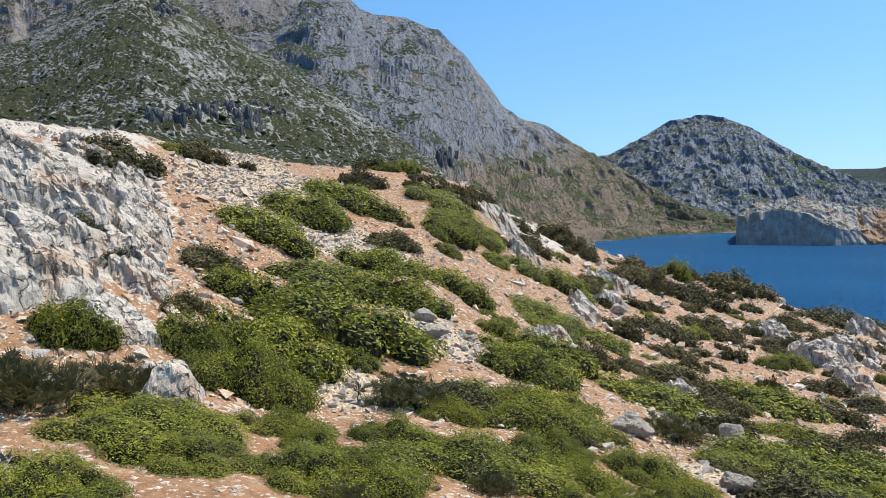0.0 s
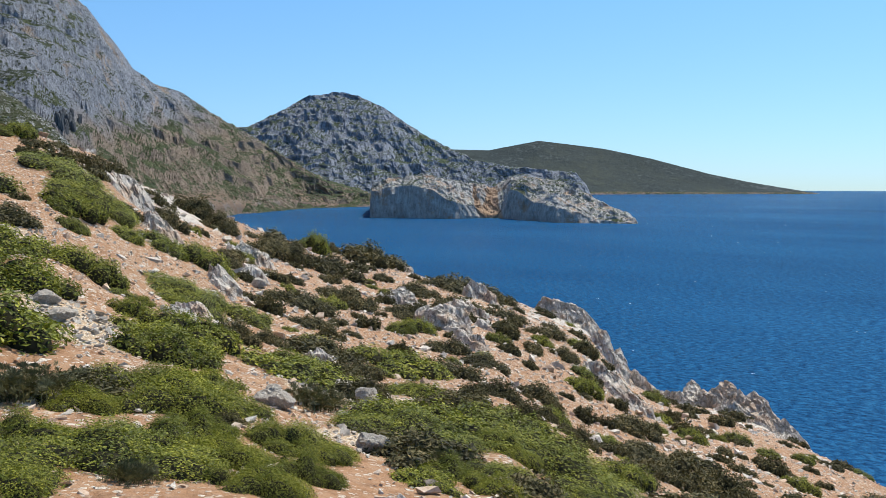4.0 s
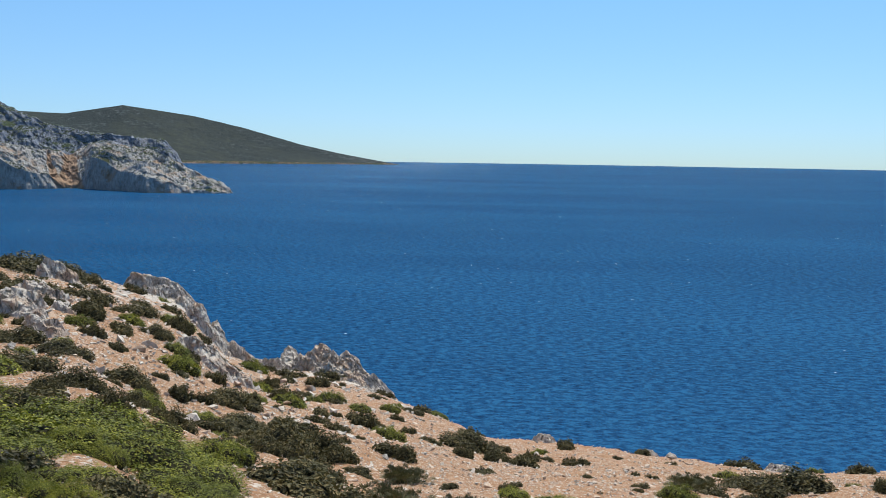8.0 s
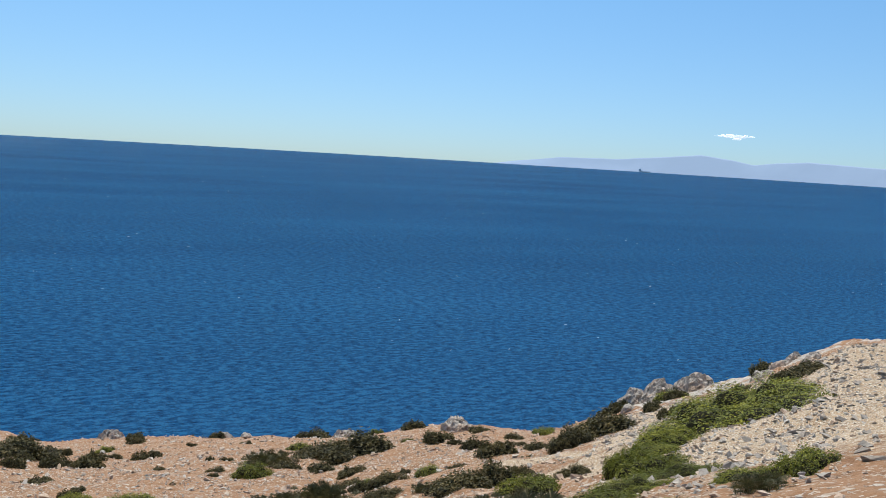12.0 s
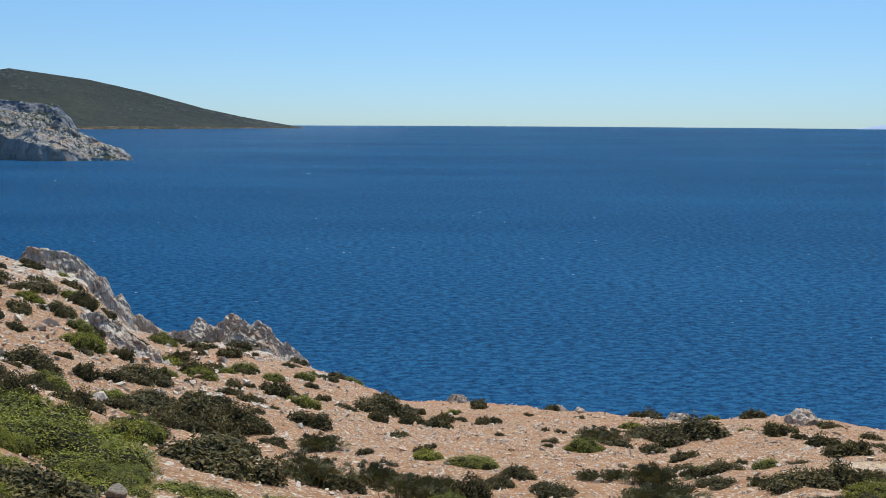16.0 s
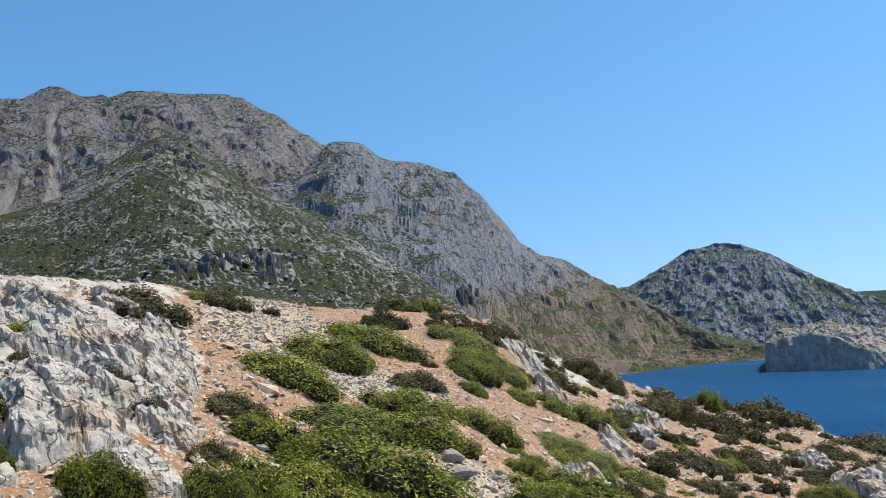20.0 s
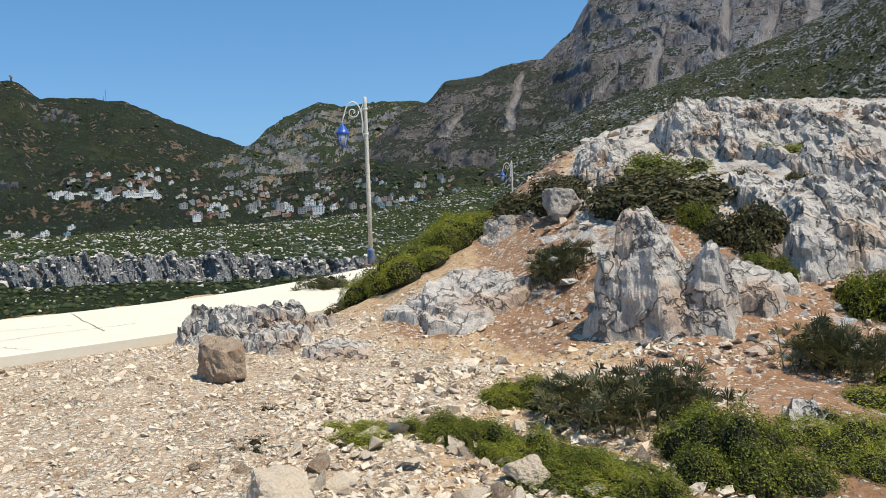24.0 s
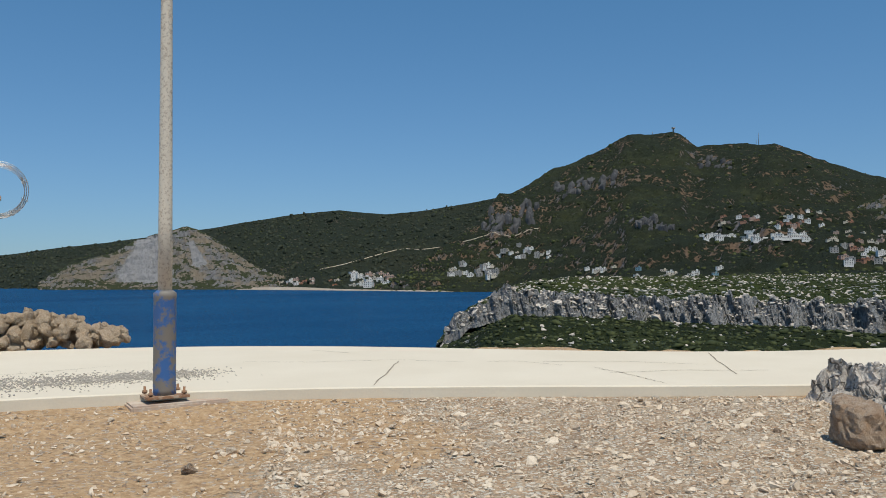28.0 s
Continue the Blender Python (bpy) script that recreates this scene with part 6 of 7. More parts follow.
m_scree = stone_material("grey_scree", (0.20, 0.185, 0.165), (0.36, 0.335, 0.30), (0.50, 0.47, 0.43), (0.40, 0.29, 0.2), 6.0, 0.3, 0.015)
scatter("scree", "grey limestone scree between the shrubs", 6,
        [(-80, -50, 7, 25, 20000, 0.045), (35, 60, 6, 26, 4500, 0.05), (-50, -30, 6, 14, 1500, 0.05)], keep=gravel, material=m_scree)
scatter("hillside_stones", "small broken stones strewn on red soil", 7,
        [(-70, 50, 5, 30, 16000, 0.032), (-70, 50, 5, 30, 900, 0.08), (-105, -70, 7, 20, 3500, 0.05), (-105, -70, 7, 20, 200, 0.12), (-50, 40, 20, 54, 9000, 0.055), (-60, -15, 20, 54, 300, 0.16)], material=m_redstone)
scatter("pale_stones", "pale limestone rubble strewn down the slope", 8,
        [(-72, 48, 5, 26, 8000, 0.038), (-60, -6, 18, 54, 7500, 0.065), (-6, 40, 18, 40, 900, 0.06), (-60, -12, 18, 54, 900, 0.15), (-105, -72, 7, 20, 1500, 0.06)], material=m_rock)


# ---- made things ----
def paint_material(name, base, worn, rough=0.5, metal=0.0, scale=8.0, lo=0.5, hi=0.6):
    m, n, l, b = mat(name, rough, 0.4)
    t = n.new("ShaderNodeTexCoord")
    c = noise_tex(n, l, t.outputs["Object"], scale, 6, 0.65)
    l.new(mix(n, l, step(n, l, c, lo, hi), base, worn), b.inputs["Base Color"])
    b.inputs["Metallic"].default_value = metal
    bump(n, l, b, c, 0.25, 0.01)
    return m


m_post = paint_material("weathered_cream_post", (0.62, 0.56, 0.46), (0.42, 0.36, 0.29), 0.7, 0, 30, 0.5, 0.62)
m_sleeve = paint_material("peeling_blue_paint", (0.045, 0.13, 0.34), (0.20, 0.18, 0.155), 0.55, 0, 5, 0.43, 0.52)
m_rust = paint_material("rusty_steel", (0.30, 0.17, 0.10), (0.45, 0.36, 0.27), 0.85, 0.2, 14)
m_blue = paint_material("blue_enamel", (0.02, 0.08, 0.38), (0.05, 0.12, 0.35), 0.35)
m_white = paint_material("white_paint", (0.75, 0.74, 0.70), (0.6, 0.58, 0.53), 0.55, 0, 12)
m_wire = paint_material("galvanised_wire", (0.42, 0.42, 0.42), (0.32, 0.28, 0.24), 0.4, 0.7)
m_pane, _n, _l, _b = mat("lantern_glass", 0.12, 0.5)
_b.inputs["Base Color"].default_value = (0.72, 0.74, 0.76, 1)
_b.inputs["Transmission Weight"].default_value = 0.6
m_dirt = stone_material("dark_chippings", (0.24, 0.22, 0.19), (0.36, 0.33, 0.29), (0.48, 0.45, 0.4), (0.36, 0.31, 0.24), 30.0, 0.3, 0.004)


m_scrubball = leaf_material("maquis_leaves", (0.026, 0.036, 0.012), (0.05, 0.064, 0.02), (0.09, 0.10, 0.03), 0.8)


def lathe(profile, steps=24):
    """A turned shape from (radius, height) pairs."""
    v = [(r * math.cos(2 * math.pi * k / steps), r * math.sin(2 * math.pi * k / steps), z) for r, z in profile for k in range(steps)]
    f = [(i * steps + k, i * steps + (k + 1) % steps, (i + 1) * steps + (k + 1) % steps, (i + 1) * steps + k) for i in range(len(profile) - 1) for k in range(steps)]
    n = len(profile) - 1
    f += [tuple(range(steps))[::-1], tuple(n * steps + k for k in range(steps))]
    return mesh_of("turned", v, f, True)


def box(w, d, h, bevel=0.0, at=(0, 0, 0)):
    bm = bmesh.new()
    bmesh.ops.create_cube(bm, size=1.0)
    bmesh.ops.scale(bm, vec=(w, d, h), verts=bm.verts)
    bmesh.ops.translate(bm, vec=at, verts=bm.verts)
    if bevel:
        bmesh.ops.bevel(bm, geom=bm.edges, offset=bevel, segments=2, affect="EDGES")
    return bm


def tube(points, radius, sides=8, name="rod"):
    """A round bar bent along points."""
    p = [Vector(q) for q in points]
    v, f = [], []
    for i, c in enumerate(p):
        t = (p[min(i + 1, len(p) - 1)] - p[max(i - 1, 0)]).normalized()
        a = t.orthogonal().normalized() if i == 0 else (a - t * a.dot(t)).normalized()
        b = t.cross(a)
        v += [c + radius * (math.cos(2 * math.pi * k / sides) * a + math.sin(2 * math.pi * k / sides) * b) for k in range(sides)]
    for i in range(len(p) - 1):
        f += [(i * sides + k, i * sides + (k + 1) % sides, (i + 1) * sides + (k + 1) % sides, (i + 1) * sides + k) for k in range(sides)]
    f += [tuple(range(sides))[::-1], tuple((len(p) - 1) * sides + k for k in range(sides))]
    return mesh_of(name, v, f, True)


def foot_plate(ob):
    plate = part("base_plate", box(0.46, 0.36, 0.03, 0.004, (0, 0, 0.03)), m_rust, ob, "rusty steel plate")
    for x in (-0.18, 0.18):
        for y in (-0.13, 0.13):
            bolt = part("bolt", lathe([(0.014, 0.03), (0.014, 0.06), (0.03, 0.06), (0.03, 0.085), (0.014, 0.085), (0.014, 0.13)], 8), m_rust, plate)
            bolt.location = (x, y, 0)


def lamp_post(m, label):
    """A street lamp: bolted plate, blue sleeve, slim post, scrolled arm along +x, hanging lantern."""
    ob = thing("street_lamp", m, label, "street lamp", "street lamps along the road")
    foot_plate(ob)
    part("sleeve", lathe([(0.105, 0.04), (0.102, 0.08), (0.10, 0.40), (0.105, 0.42), (0.10, 0.45), (0.065, 0.48)]), m_sleeve, ob, "blue sleeve with peeling paint")
    part("pole", lathe([(0.062, 0.44), (0.06, 2.0), (0.05, 4.4), (0.045, 4.62), (0.0, 4.64)], 20), m_post, ob, "weathered cream pole")
    arc = [(0.1 + 0.24 * (1 - math.cos(a)), 0, 4.05 + 0.45 * math.sin(a)) for a in np.linspace(0.0, math.pi * 0.9, 16)]
    arc += [(0.62, 0, 4.05), (0.64, 0, 3.95)]
    part("arm", tube([(0.05, 0, 3.75), (0.08, 0, 3.9)] + arc, 0.018, 8, "arm"), m_white, ob, "white scrolled iron arm")
    spiral = [(0.34 + (0.16 - 0.0085 * k) * math.cos(k * 0.5 + 3), 0, 4.22 + (0.16 - 0.0085 * k) * math.sin(k * 0.5 + 3)) for k in range(17)]
    part("scroll", tube(spiral, 0.014, 6, "scroll"), m_white, ob)
    part("bracket", tube([(0.075, 0, 3.55), (0.095, 0, 3.7), (0.095, 0, 4.35), (0.06, 0, 4.42)], 0.014, 6, "bracket"), m_white, ob)
    for z in (3.62, 4.3):
        c = part("clamp", lathe([(0.055, -0.02), (0.068, -0.015), (0.068, 0.015), (0.055, 0.02)], 16), m_white, ob)
        c.location = (0, 0, z)
    lantern = part("lantern", lathe([(0.02, 3.95), (0.03, 3.9), (0.045, 3.86), (0.08, 3.84), (0.16, 3.70), (0.185, 3.66), (0.185, 3.63), (0.0, 3.63)], 6), m_blue, ob, "blue lantern with a six-sided hood")
    lantern.location = (0.64, 0, 0)
    part("glass", lathe([(0.155, 3.63), (0.085, 3.33), (0.0, 3.33)], 6), m_pane, lantern, "pale glass")
    for k in range(6):
        a = 2 * math.pi * k / 6
        part("rib", tube([(0.158 * math.cos(a), 0.158 * math.sin(a), 3.63), (0.088 * math.cos(a), 0.088 * math.sin(a), 3.32)], 0.009, 5, "rib"), m_blue, lantern)
    part("finial", lathe([(0.095, 3.33), (0.09, 3.31), (0.03, 3.28), (0.015, 3.24), (0.0, 3.23)], 6), m_blue, lantern)
    return ob


lamp = lamp_post(pose(-20.5, -9.8, ROAD_Z - 0.05, 0, 0, -65), "slim street lamp with a blue hanging lantern behind shrubs")
tagged(copy_thing(lamp, pose(-53.1, -14.4, ROAD_Z - 0.05, 0, 0, -60)), "distant street lamp with a blue lantern half hidden by the mound")
pole = thing("lamp_pole", pose(-1.49, -9.72, ROAD_Z - 0.06, 0, 0, 6), "bare cream lamp pole with a peeling blue sleeve beside the road", "lamp pole")
foot_plate(pole)
part("sleeve", lathe([(0.125, 0.04), (0.122, 0.10), (0.12, 1.10), (0.125, 1.12), (0.122, 1.16), (0.085, 1.19)]), m_sleeve, pole, "blue sleeve with peeling paint")
part("shaft", lathe([(0.077, 1.15), (0.074, 2.0), (0.062, 4.6), (0.06, 5.2), (0.0, 5.22)], 20), m_post, pole, "weathered cream shaft")

pad = tagged(part("concrete_footing", box(1.05, 0.62, 0.22, 0.02), paint_material("reddish_concrete", (0.46, 0.35, 0.27), (0.55, 0.47, 0.38), 0.9, 0, 5)),
             "stained reddish concrete footing under the street lamp", "footing")
pad.matrix_world = pose(-1.62, -9.8, ROAD_Z - 0.2, 0, 0, 4)

# cracks and joints of the road
m_crack, _n, _l, _b = mat("dirty_joint", 0.95, 0.1)
_l.new(ramp(_n, _l, noise_tex(_n, _l, coords(_n, _l), 5.0, 4), ((0.3, (0.17, 0.14, 0.11)), (0.7, (0.36, 0.31, 0.24)))), _b.inputs["Base Color"])


def crack(points, width):
    """A wandering joint on the road's top."""
    rs = np.random.RandomState(int(abs(points[0][0] * 100)) + 3)
    p = np.array(points, float)
    s = np.linspace(0, len(p) - 1, 14 * (len(p) - 1) + 1)
    q = np.stack([np.interp(s, range(len(p)), p[:, 0]), np.interp(s, range(len(p)), p[:, 1])], -1) + rs.normal(0, 0.014, (len(s), 2))
    t = np.gradient(q, axis=0)
    t /= np.hypot(*t.T)[:, None]
    w = (width * (0.4 + 0.8 * rs.rand(len(s))))[:, None] * np.stack([-t[:, 1], t[:, 0]], -1)
    v = [(*a, ROAD_Z + 0.004) for a in q + w] + [(*a, ROAD_Z + 0.004) for a in q - w]
    n = len(s)
    part("joint", mesh_of("joint", v, [(i, i + 1, n + i + 1, n + i) for i in range(n - 1)]), m_crack, road)


crack([(-2.95, -12.18), (-3.9, -11.69), (-5.03, -11.42), (-5.79, -10.7)], 0.007)
crack([(-3.75, -9.18), (-4.98, -11.2)], 0.009)
crack([(-7.09, -9.36), (-7.04, -8.59), (-6.9, -7.7)], 0.007)
crack([(-4.34, -13.32), (-4.77, -12.61)], 0.009)
crack([(-6.84, -10.23), (-7.87, -9.7), (-8.71, -8.88)], 0.007)
crack([(-6.13, -10.6), (-6.53, -10.43), (-6.84, -9.74)], 0.007)
crack([(-6.92, -8.78), (-7.92, -8.56), (-8.97, -8.01)], 0.007)
crack([(0.76, -12.05), (-0.23, -12.25), (-1.23, -12.55)], 0.007)
crack([(-9.84, -9.98), (-8.26, -7.93)], 0.009)

# dark chippings spilled on the road
rs = np.random.RandomState(8)
V, F = [], []
chips = [chip_verts(400 + s, 8) for s in range(6)]
base = 0
for _ in range(4200):
    u = rs.rand() ** 0.7
    x, y = 1.1 - 3.2 * u + rs.normal(0, 0.25), -11.2 + rs.normal(0, 0.45) * (1 - 0.5 * u)
    v, f = chips[rs.randint(6)]
    s = 0.005 + 0.009 * rs.rand()
    V.append(v * s * (1, 1, 0.7) + (x, y, ROAD_Z + 0.4 * s))
    F += [tuple(i + base for i in p) for p in f]
    base += len(v)
tagged(part("road_chippings", mesh_of("road_chippings", np.concatenate(V), F), m_dirt), "dark grey chippings spilled on the concrete road", "gravel", kind="stuff")

# the heap of stones across the road
m_heap = stone_material("tan_rubble", (0.38, 0.28, 0.18), (0.60, 0.48, 0.35), (0.74, 0.65, 0.52), (0.46, 0.30, 0.18), 4.0, 0.4)
heap = thing("stone_heap", pose(0, 0, 0), "heap of tan rubble stones on the road's far edge", "stone heap")
HEAP = [stone_verts(500 + s, 3, 9, 0.1) for s in range(6)]
HEAP = [mesh_of("rubble", v, f, False) for v, f in HEAP]
for me in HEAP:
    me.materials.append(m_heap)
for k in range(230):
    u = rs.rand()
    top = 0.62 * np.interp(u, [0, 0.35, 0.62, 0.7, 1.0], [0.75, 1.0, 0.95, 0.5, 0.4])
    h = rs.rand() * top
    depth = (1 - h / 0.7) * 0.5
    s = 0.06 + 0.07 * rs.rand() ** 2
    st = part("stone", HEAP[k % 6], None, heap)
    st.matrix_world = pose(0.55 - 2.25 * u, -15.95 - rs.uniform(-depth, depth), ROAD_Z + 0.02 + h * 0.9, *(rs.rand(3) * 360)) @ Matrix.Diagonal((s * 1.2, s, s * 0.8, 1))

# gate post with a coil of barbed wire
post = thing("gate_post", pose(0.42, -16.1, ROAD_Z), "cream rendered gate post topped with coiled barbed wire", "post")
part("shaft", box(0.3, 0.3, 2.5, 0.015, (0, 0, 1.25)), m_white, post)
part("cap", box(0.36, 0.36, 0.1, 0.02, (0, 0, 2.55)), m_heap, post)
for k in range(7):
    r, o = 0.42 + 0.03 * (k % 3), 0.09 * k
    ring = [(-0.12 + r * math.cos(a), -0.3 + o + 0.1 * math.sin(a * 0.5), 2.68 + r * math.sin(a)) for a in np.linspace(0, 2 * math.pi, 28)]
    coil = part("wire_coil", tube(ring, 0.006, 4, "wire_coil"), m_wire, post)
    for j in range(0, 28, 3):
        x, y, z = ring[j]
        part("barb", tube([(x - 0.025, y, z - 0.02), (x + 0.025, y, z + 0.02)], 0.004, 3, "barb"), m_wire, coil)

m_pink = stone_material("pinkish_boulder", (0.44, 0.29, 0.21), (0.62, 0.44, 0.33), (0.70, 0.54, 0.42), (0.55, 0.37, 0.26), 4.0, 0.4)
# low dry cover on the rubble
DRY_KIND = dict(DARK_KIND, made=[], label="thin dry reddish-brown ground cover on rubble", group="dry cover on the rubble")
m_dry = leaf_material("dry_stems", (0.07, 0.045, 0.025), (0.15, 0.105, 0.055), (0.24, 0.19, 0.09), 0.9)
for k in range(3):
    leaf, core = cushion_meshes(35 + k, 900, 0.05, 9, 1.2, 0.5, 0.8)
    leaf.materials.append(m_dry)
    core.materials.append(m_core)
    DRY_KIND["made"].append((leaf, core))
for x, y, half, yaw in ((-4.48, -3.29, 0.24, 60), (-4.2, -2.95, 0.22, 40), (-3.95, -2.7, 0.2, 20), (-4.62, -2.75, 0.26, 70), (-4.5, -1.75, 0.2, 30), (-5.6, -2.6, 0.2, 0), (-5.3, -3.7, 0.18, 0)):
    plant(DRY_KIND, x, y, half, 0.1, yaw, 0.7)

# boulders that stand out on the gravel
for x, y, half, height, yaw, material, seed, label in (
        (-6.3, -4.8, 0.3, 0.4, 20, m_brown, 6, "rust-stained boulder with a split face on gravel"),
        (-3.5, -2.45, 0.21, 0.24, 40, m_stone, 9, "pale flat-topped boulder on white rubble"),
        (-3.15, -3.09, 0.06, 0.06, 10, m_brown, 4, "small orange stone on gravel"),
        (1.45, 4.55, 0.17, 0.3, 15, m_pink, 1, "smooth pinkish-brown boulder at the gravel's edge"),
        (-1.23, -6.79, 0.07, 0.09, 70, m_brown, 0, "small dark brown stone on tan soil")):
    rock(ROCK_MESHES[seed], x, y, half, height, yaw, label, 0.85, 0.25, "boulder", material)

# ---- the village and far things ----
WALLS = [paint_material("render_" + k, c, tuple(v * 0.82 for v in c), 0.85, 0, 0.3) for k, c in
         (("white", (0.78, 0.76, 0.72)), ("cream", (0.62, 0.55, 0.44)), ("grey", (0.34, 0.33, 0.31)), ("pink", (0.52, 0.36, 0.28)), ("brick", (0.38, 0.2, 0.13)), ("blue", (0.22, 0.36, 0.42)))]
m_roof = paint_material("flat_roof", (0.42, 0.38, 0.33), (0.55, 0.5, 0.44), 0.9, 0, 0.4)
m_tiles = paint_material("red_tiles", (0.38, 0.14, 0.07), (0.3, 0.12, 0.07), 0.85, 0, 0.6)
m_glass, _n, _l, _b = mat("dark_window", 0.15, 0.5)
_b.inputs["Base Color"].default_value = (0.04, 0.045, 0.05, 1)


def house(kind, w, d, storeys, wall, roof, label):
    ob = thing("house", pose(0, 0, -400), label, "house", "houses of the village")
    h = 3.0 * storeys
    part("wall", box(w, d, h + 4, 0, (0, 0, h / 2 - 2)), wall, ob)
    part("roof", box(w + 0.6, d + 0.6, 0.5, 0.05, (0, 0, h + 0.25)), roof, ob)
    part("stair_head", box(w * 0.28, d * 0.35, 2.4, 0.05, (w * 0.2, 0, h + 1.6)), wall, ob)
    cols = max(2, int(w / 3.6))
    pane = box(1.3, 0.16, 1.5)
    me = bpy.data.meshes.new("window")
    pane.to_mesh(me)
    pane.free()
    me.materials.append(m_glass)
    for s in range(storeys):
        for c in range(cols):
            win = part("window", me, None, ob)
            win.location = ((c + 0.5) / cols * w - w / 2, -d / 2, 1.6 + 3 * s)
    return ob


HOUSES = [house(0, 12, 9, 2, WALLS[0], m_roof, "white flat-roofed house on the village slope"), house(1, 16, 10, 3, WALLS[0], m_roof, "white three-storey apartment house in the village"),
          house(2, 13, 9, 1, WALLS[1], m_roof, "low cream flat-roofed house among trees"), house(3, 14, 10, 3, WALLS[2], m_roof, "grey unfinished apartment block in the village"),
          house(4, 14, 8, 1, WALLS[4], m_tiles, "low brick house with a red roof"), house(5, 13, 9, 2, WALLS[3], m_roof, "pinkish house in the village"),
          house(6, 10, 8, 2, WALLS[5], m_roof, "pale blue house in the village"), house(7, 34, 10, 1, WALLS[0], m_roof, "long low white building on a terrace")]
rs = np.random.RandomState(12)
used = set()


def settle(sheet, a0, a1, e0, e1, count, kinds, size=1.0):
    for _ in range(count):
        az_, el_ = rs.uniform(a0, a1), rs.uniform(e0, e1)
        k = kinds[rs.randint(len(kinds))]
        p = on_slope(sheet, az_, el_)
        s = size * rs.uniform(0.85, 1.2)
        m = pose(p.x, p.y, p.z, 0, 0, -az_ + rs.uniform(-28, 28))
        if k in used:
            ob = copy_thing(HOUSES[k], m)
        else:
            ob = HOUSES[k]
            ob.matrix_world = m
            used.add(k)
        ob.scale = (s, s, s)


settle("pine_ridge", -159.2, -155.4, -1.6, -0.75, 34, (0, 1, 0, 2, 5), 1.15)
settle("pine_ridge", -167.0, -160.0, -1.45, -1.0, 30, (4, 5, 2, 0), 0.9)
settle("village_hill", -152.6, -149.0, -0.95, -0.1, 26, (0, 2, 3, 0), 1.05)
settle("village_hill", -149, -144.6, 0.3, 1.1, 24, (0, 2, 0, 3), 0.85)
settle("village_hill", -143.0, -140.8, -0.8, -0.3, 8, (0, 2), 0.8)
settle("village_hill", -140, -134.0, -0.9, -0.4, 14, (0, 6, 2, 2), 0.75)
settle("village_hill", -135.6, -128.6, 1.4, 1.95, 26, (0, 7, 0, 1), 0.85)
settle("village_hill", -134.4, -126, 2.1, 3.1, 26, (2, 5, 0, 4), 0.8)
settle("village_hill", -127.5, -117, -0.2, 0.8, 56, (0, 1, 3, 5, 2, 3, 2, 4), 0.75)
settle("village_hill", -128, -117, 0.8, 2.1, 70, (0, 2, 3, 5, 2, 4, 2), 0.65)
settle("village_hill", -117.5, -106, 0.2, 2.2, 80, (0, 2, 3, 5, 2, 4, 6), 0.55)
for k in range(8):
    if k not in used:
        settle("village_hill", -126, -120, 1.0, 1.6, 1, (k,), 0.8)

# lookout and masts on the hilltop
p = on_slope("village_hill", -137.05, 9.25)
tower = thing("lookout_tower", pose(p.x, p.y, p.z - 3), "small dark lookout tower on the hilltop", "tower")
part("shaft", lathe([(3.0, 0), (2.6, 14), (2.6, 14.5)], 8), WALLS[2], tower)
part("cabin", box(9, 9, 5, 0.3, (0, 0, 17)), m_roof, tower)
for a, e, h in ((-131.65, 8.35, 44), (-131.9, 8.3, 20), (-138.4, 9.2, 14)):
    p = on_slope("village_hill", a, e)
    mast = thing("radio_mast", pose(p.x, p.y, p.z - 4), "thin lattice radio mast on the hilltop", "mast", "masts on the hill")
    part("shaft", lathe([(1.1, 0), (0.7, h), (0.0, h + 1)], 4), m_wire, mast)
    part("antenna", tube([(-2.5, 0, h * 0.8), (2.5, 0, h * 0.8)], 0.5, 5, "antenna"), m_wire, mast)

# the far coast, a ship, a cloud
m_far, _n, _l, _b = mat("coast_haze_glow", 1.0, 0.0)
# distance haze put in as a pale blue glow over the coast
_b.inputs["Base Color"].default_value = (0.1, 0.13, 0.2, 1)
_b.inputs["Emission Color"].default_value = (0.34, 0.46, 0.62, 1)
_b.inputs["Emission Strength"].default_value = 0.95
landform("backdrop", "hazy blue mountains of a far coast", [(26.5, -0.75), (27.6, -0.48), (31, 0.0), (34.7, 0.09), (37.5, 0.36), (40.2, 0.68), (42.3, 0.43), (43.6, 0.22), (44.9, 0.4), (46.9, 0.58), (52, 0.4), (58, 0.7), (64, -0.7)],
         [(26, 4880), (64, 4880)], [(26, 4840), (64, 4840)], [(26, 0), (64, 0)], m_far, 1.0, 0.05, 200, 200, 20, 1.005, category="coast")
ship = thing("cargo_ship", pose(*(heading(36.75) * 4750).xy, 0, 0, 0, -30), "small pale cargo ship near the horizon", "ship")
part("hull", box(60, 12, 6, 1.0, (0, 0, 3)), WALLS[0], ship)
part("superstructure", box(12, 10, 13, 0.5, (-28, 0, 13)), WALLS[0], ship)
m_cloud, _n, _l, _b = mat("cloud_glow", 1.0, 0.0)
_b.inputs["Base Color"].default_value = (0.9, 0.9, 0.9, 1)
# added glow in place of sunlight on the cloud
_b.inputs["Emission Color"].default_value = (0.85, 0.92, 1, 1)
_b.inputs["Emission Strength"].default_value = 0.75
V, F, base = [], [], 0
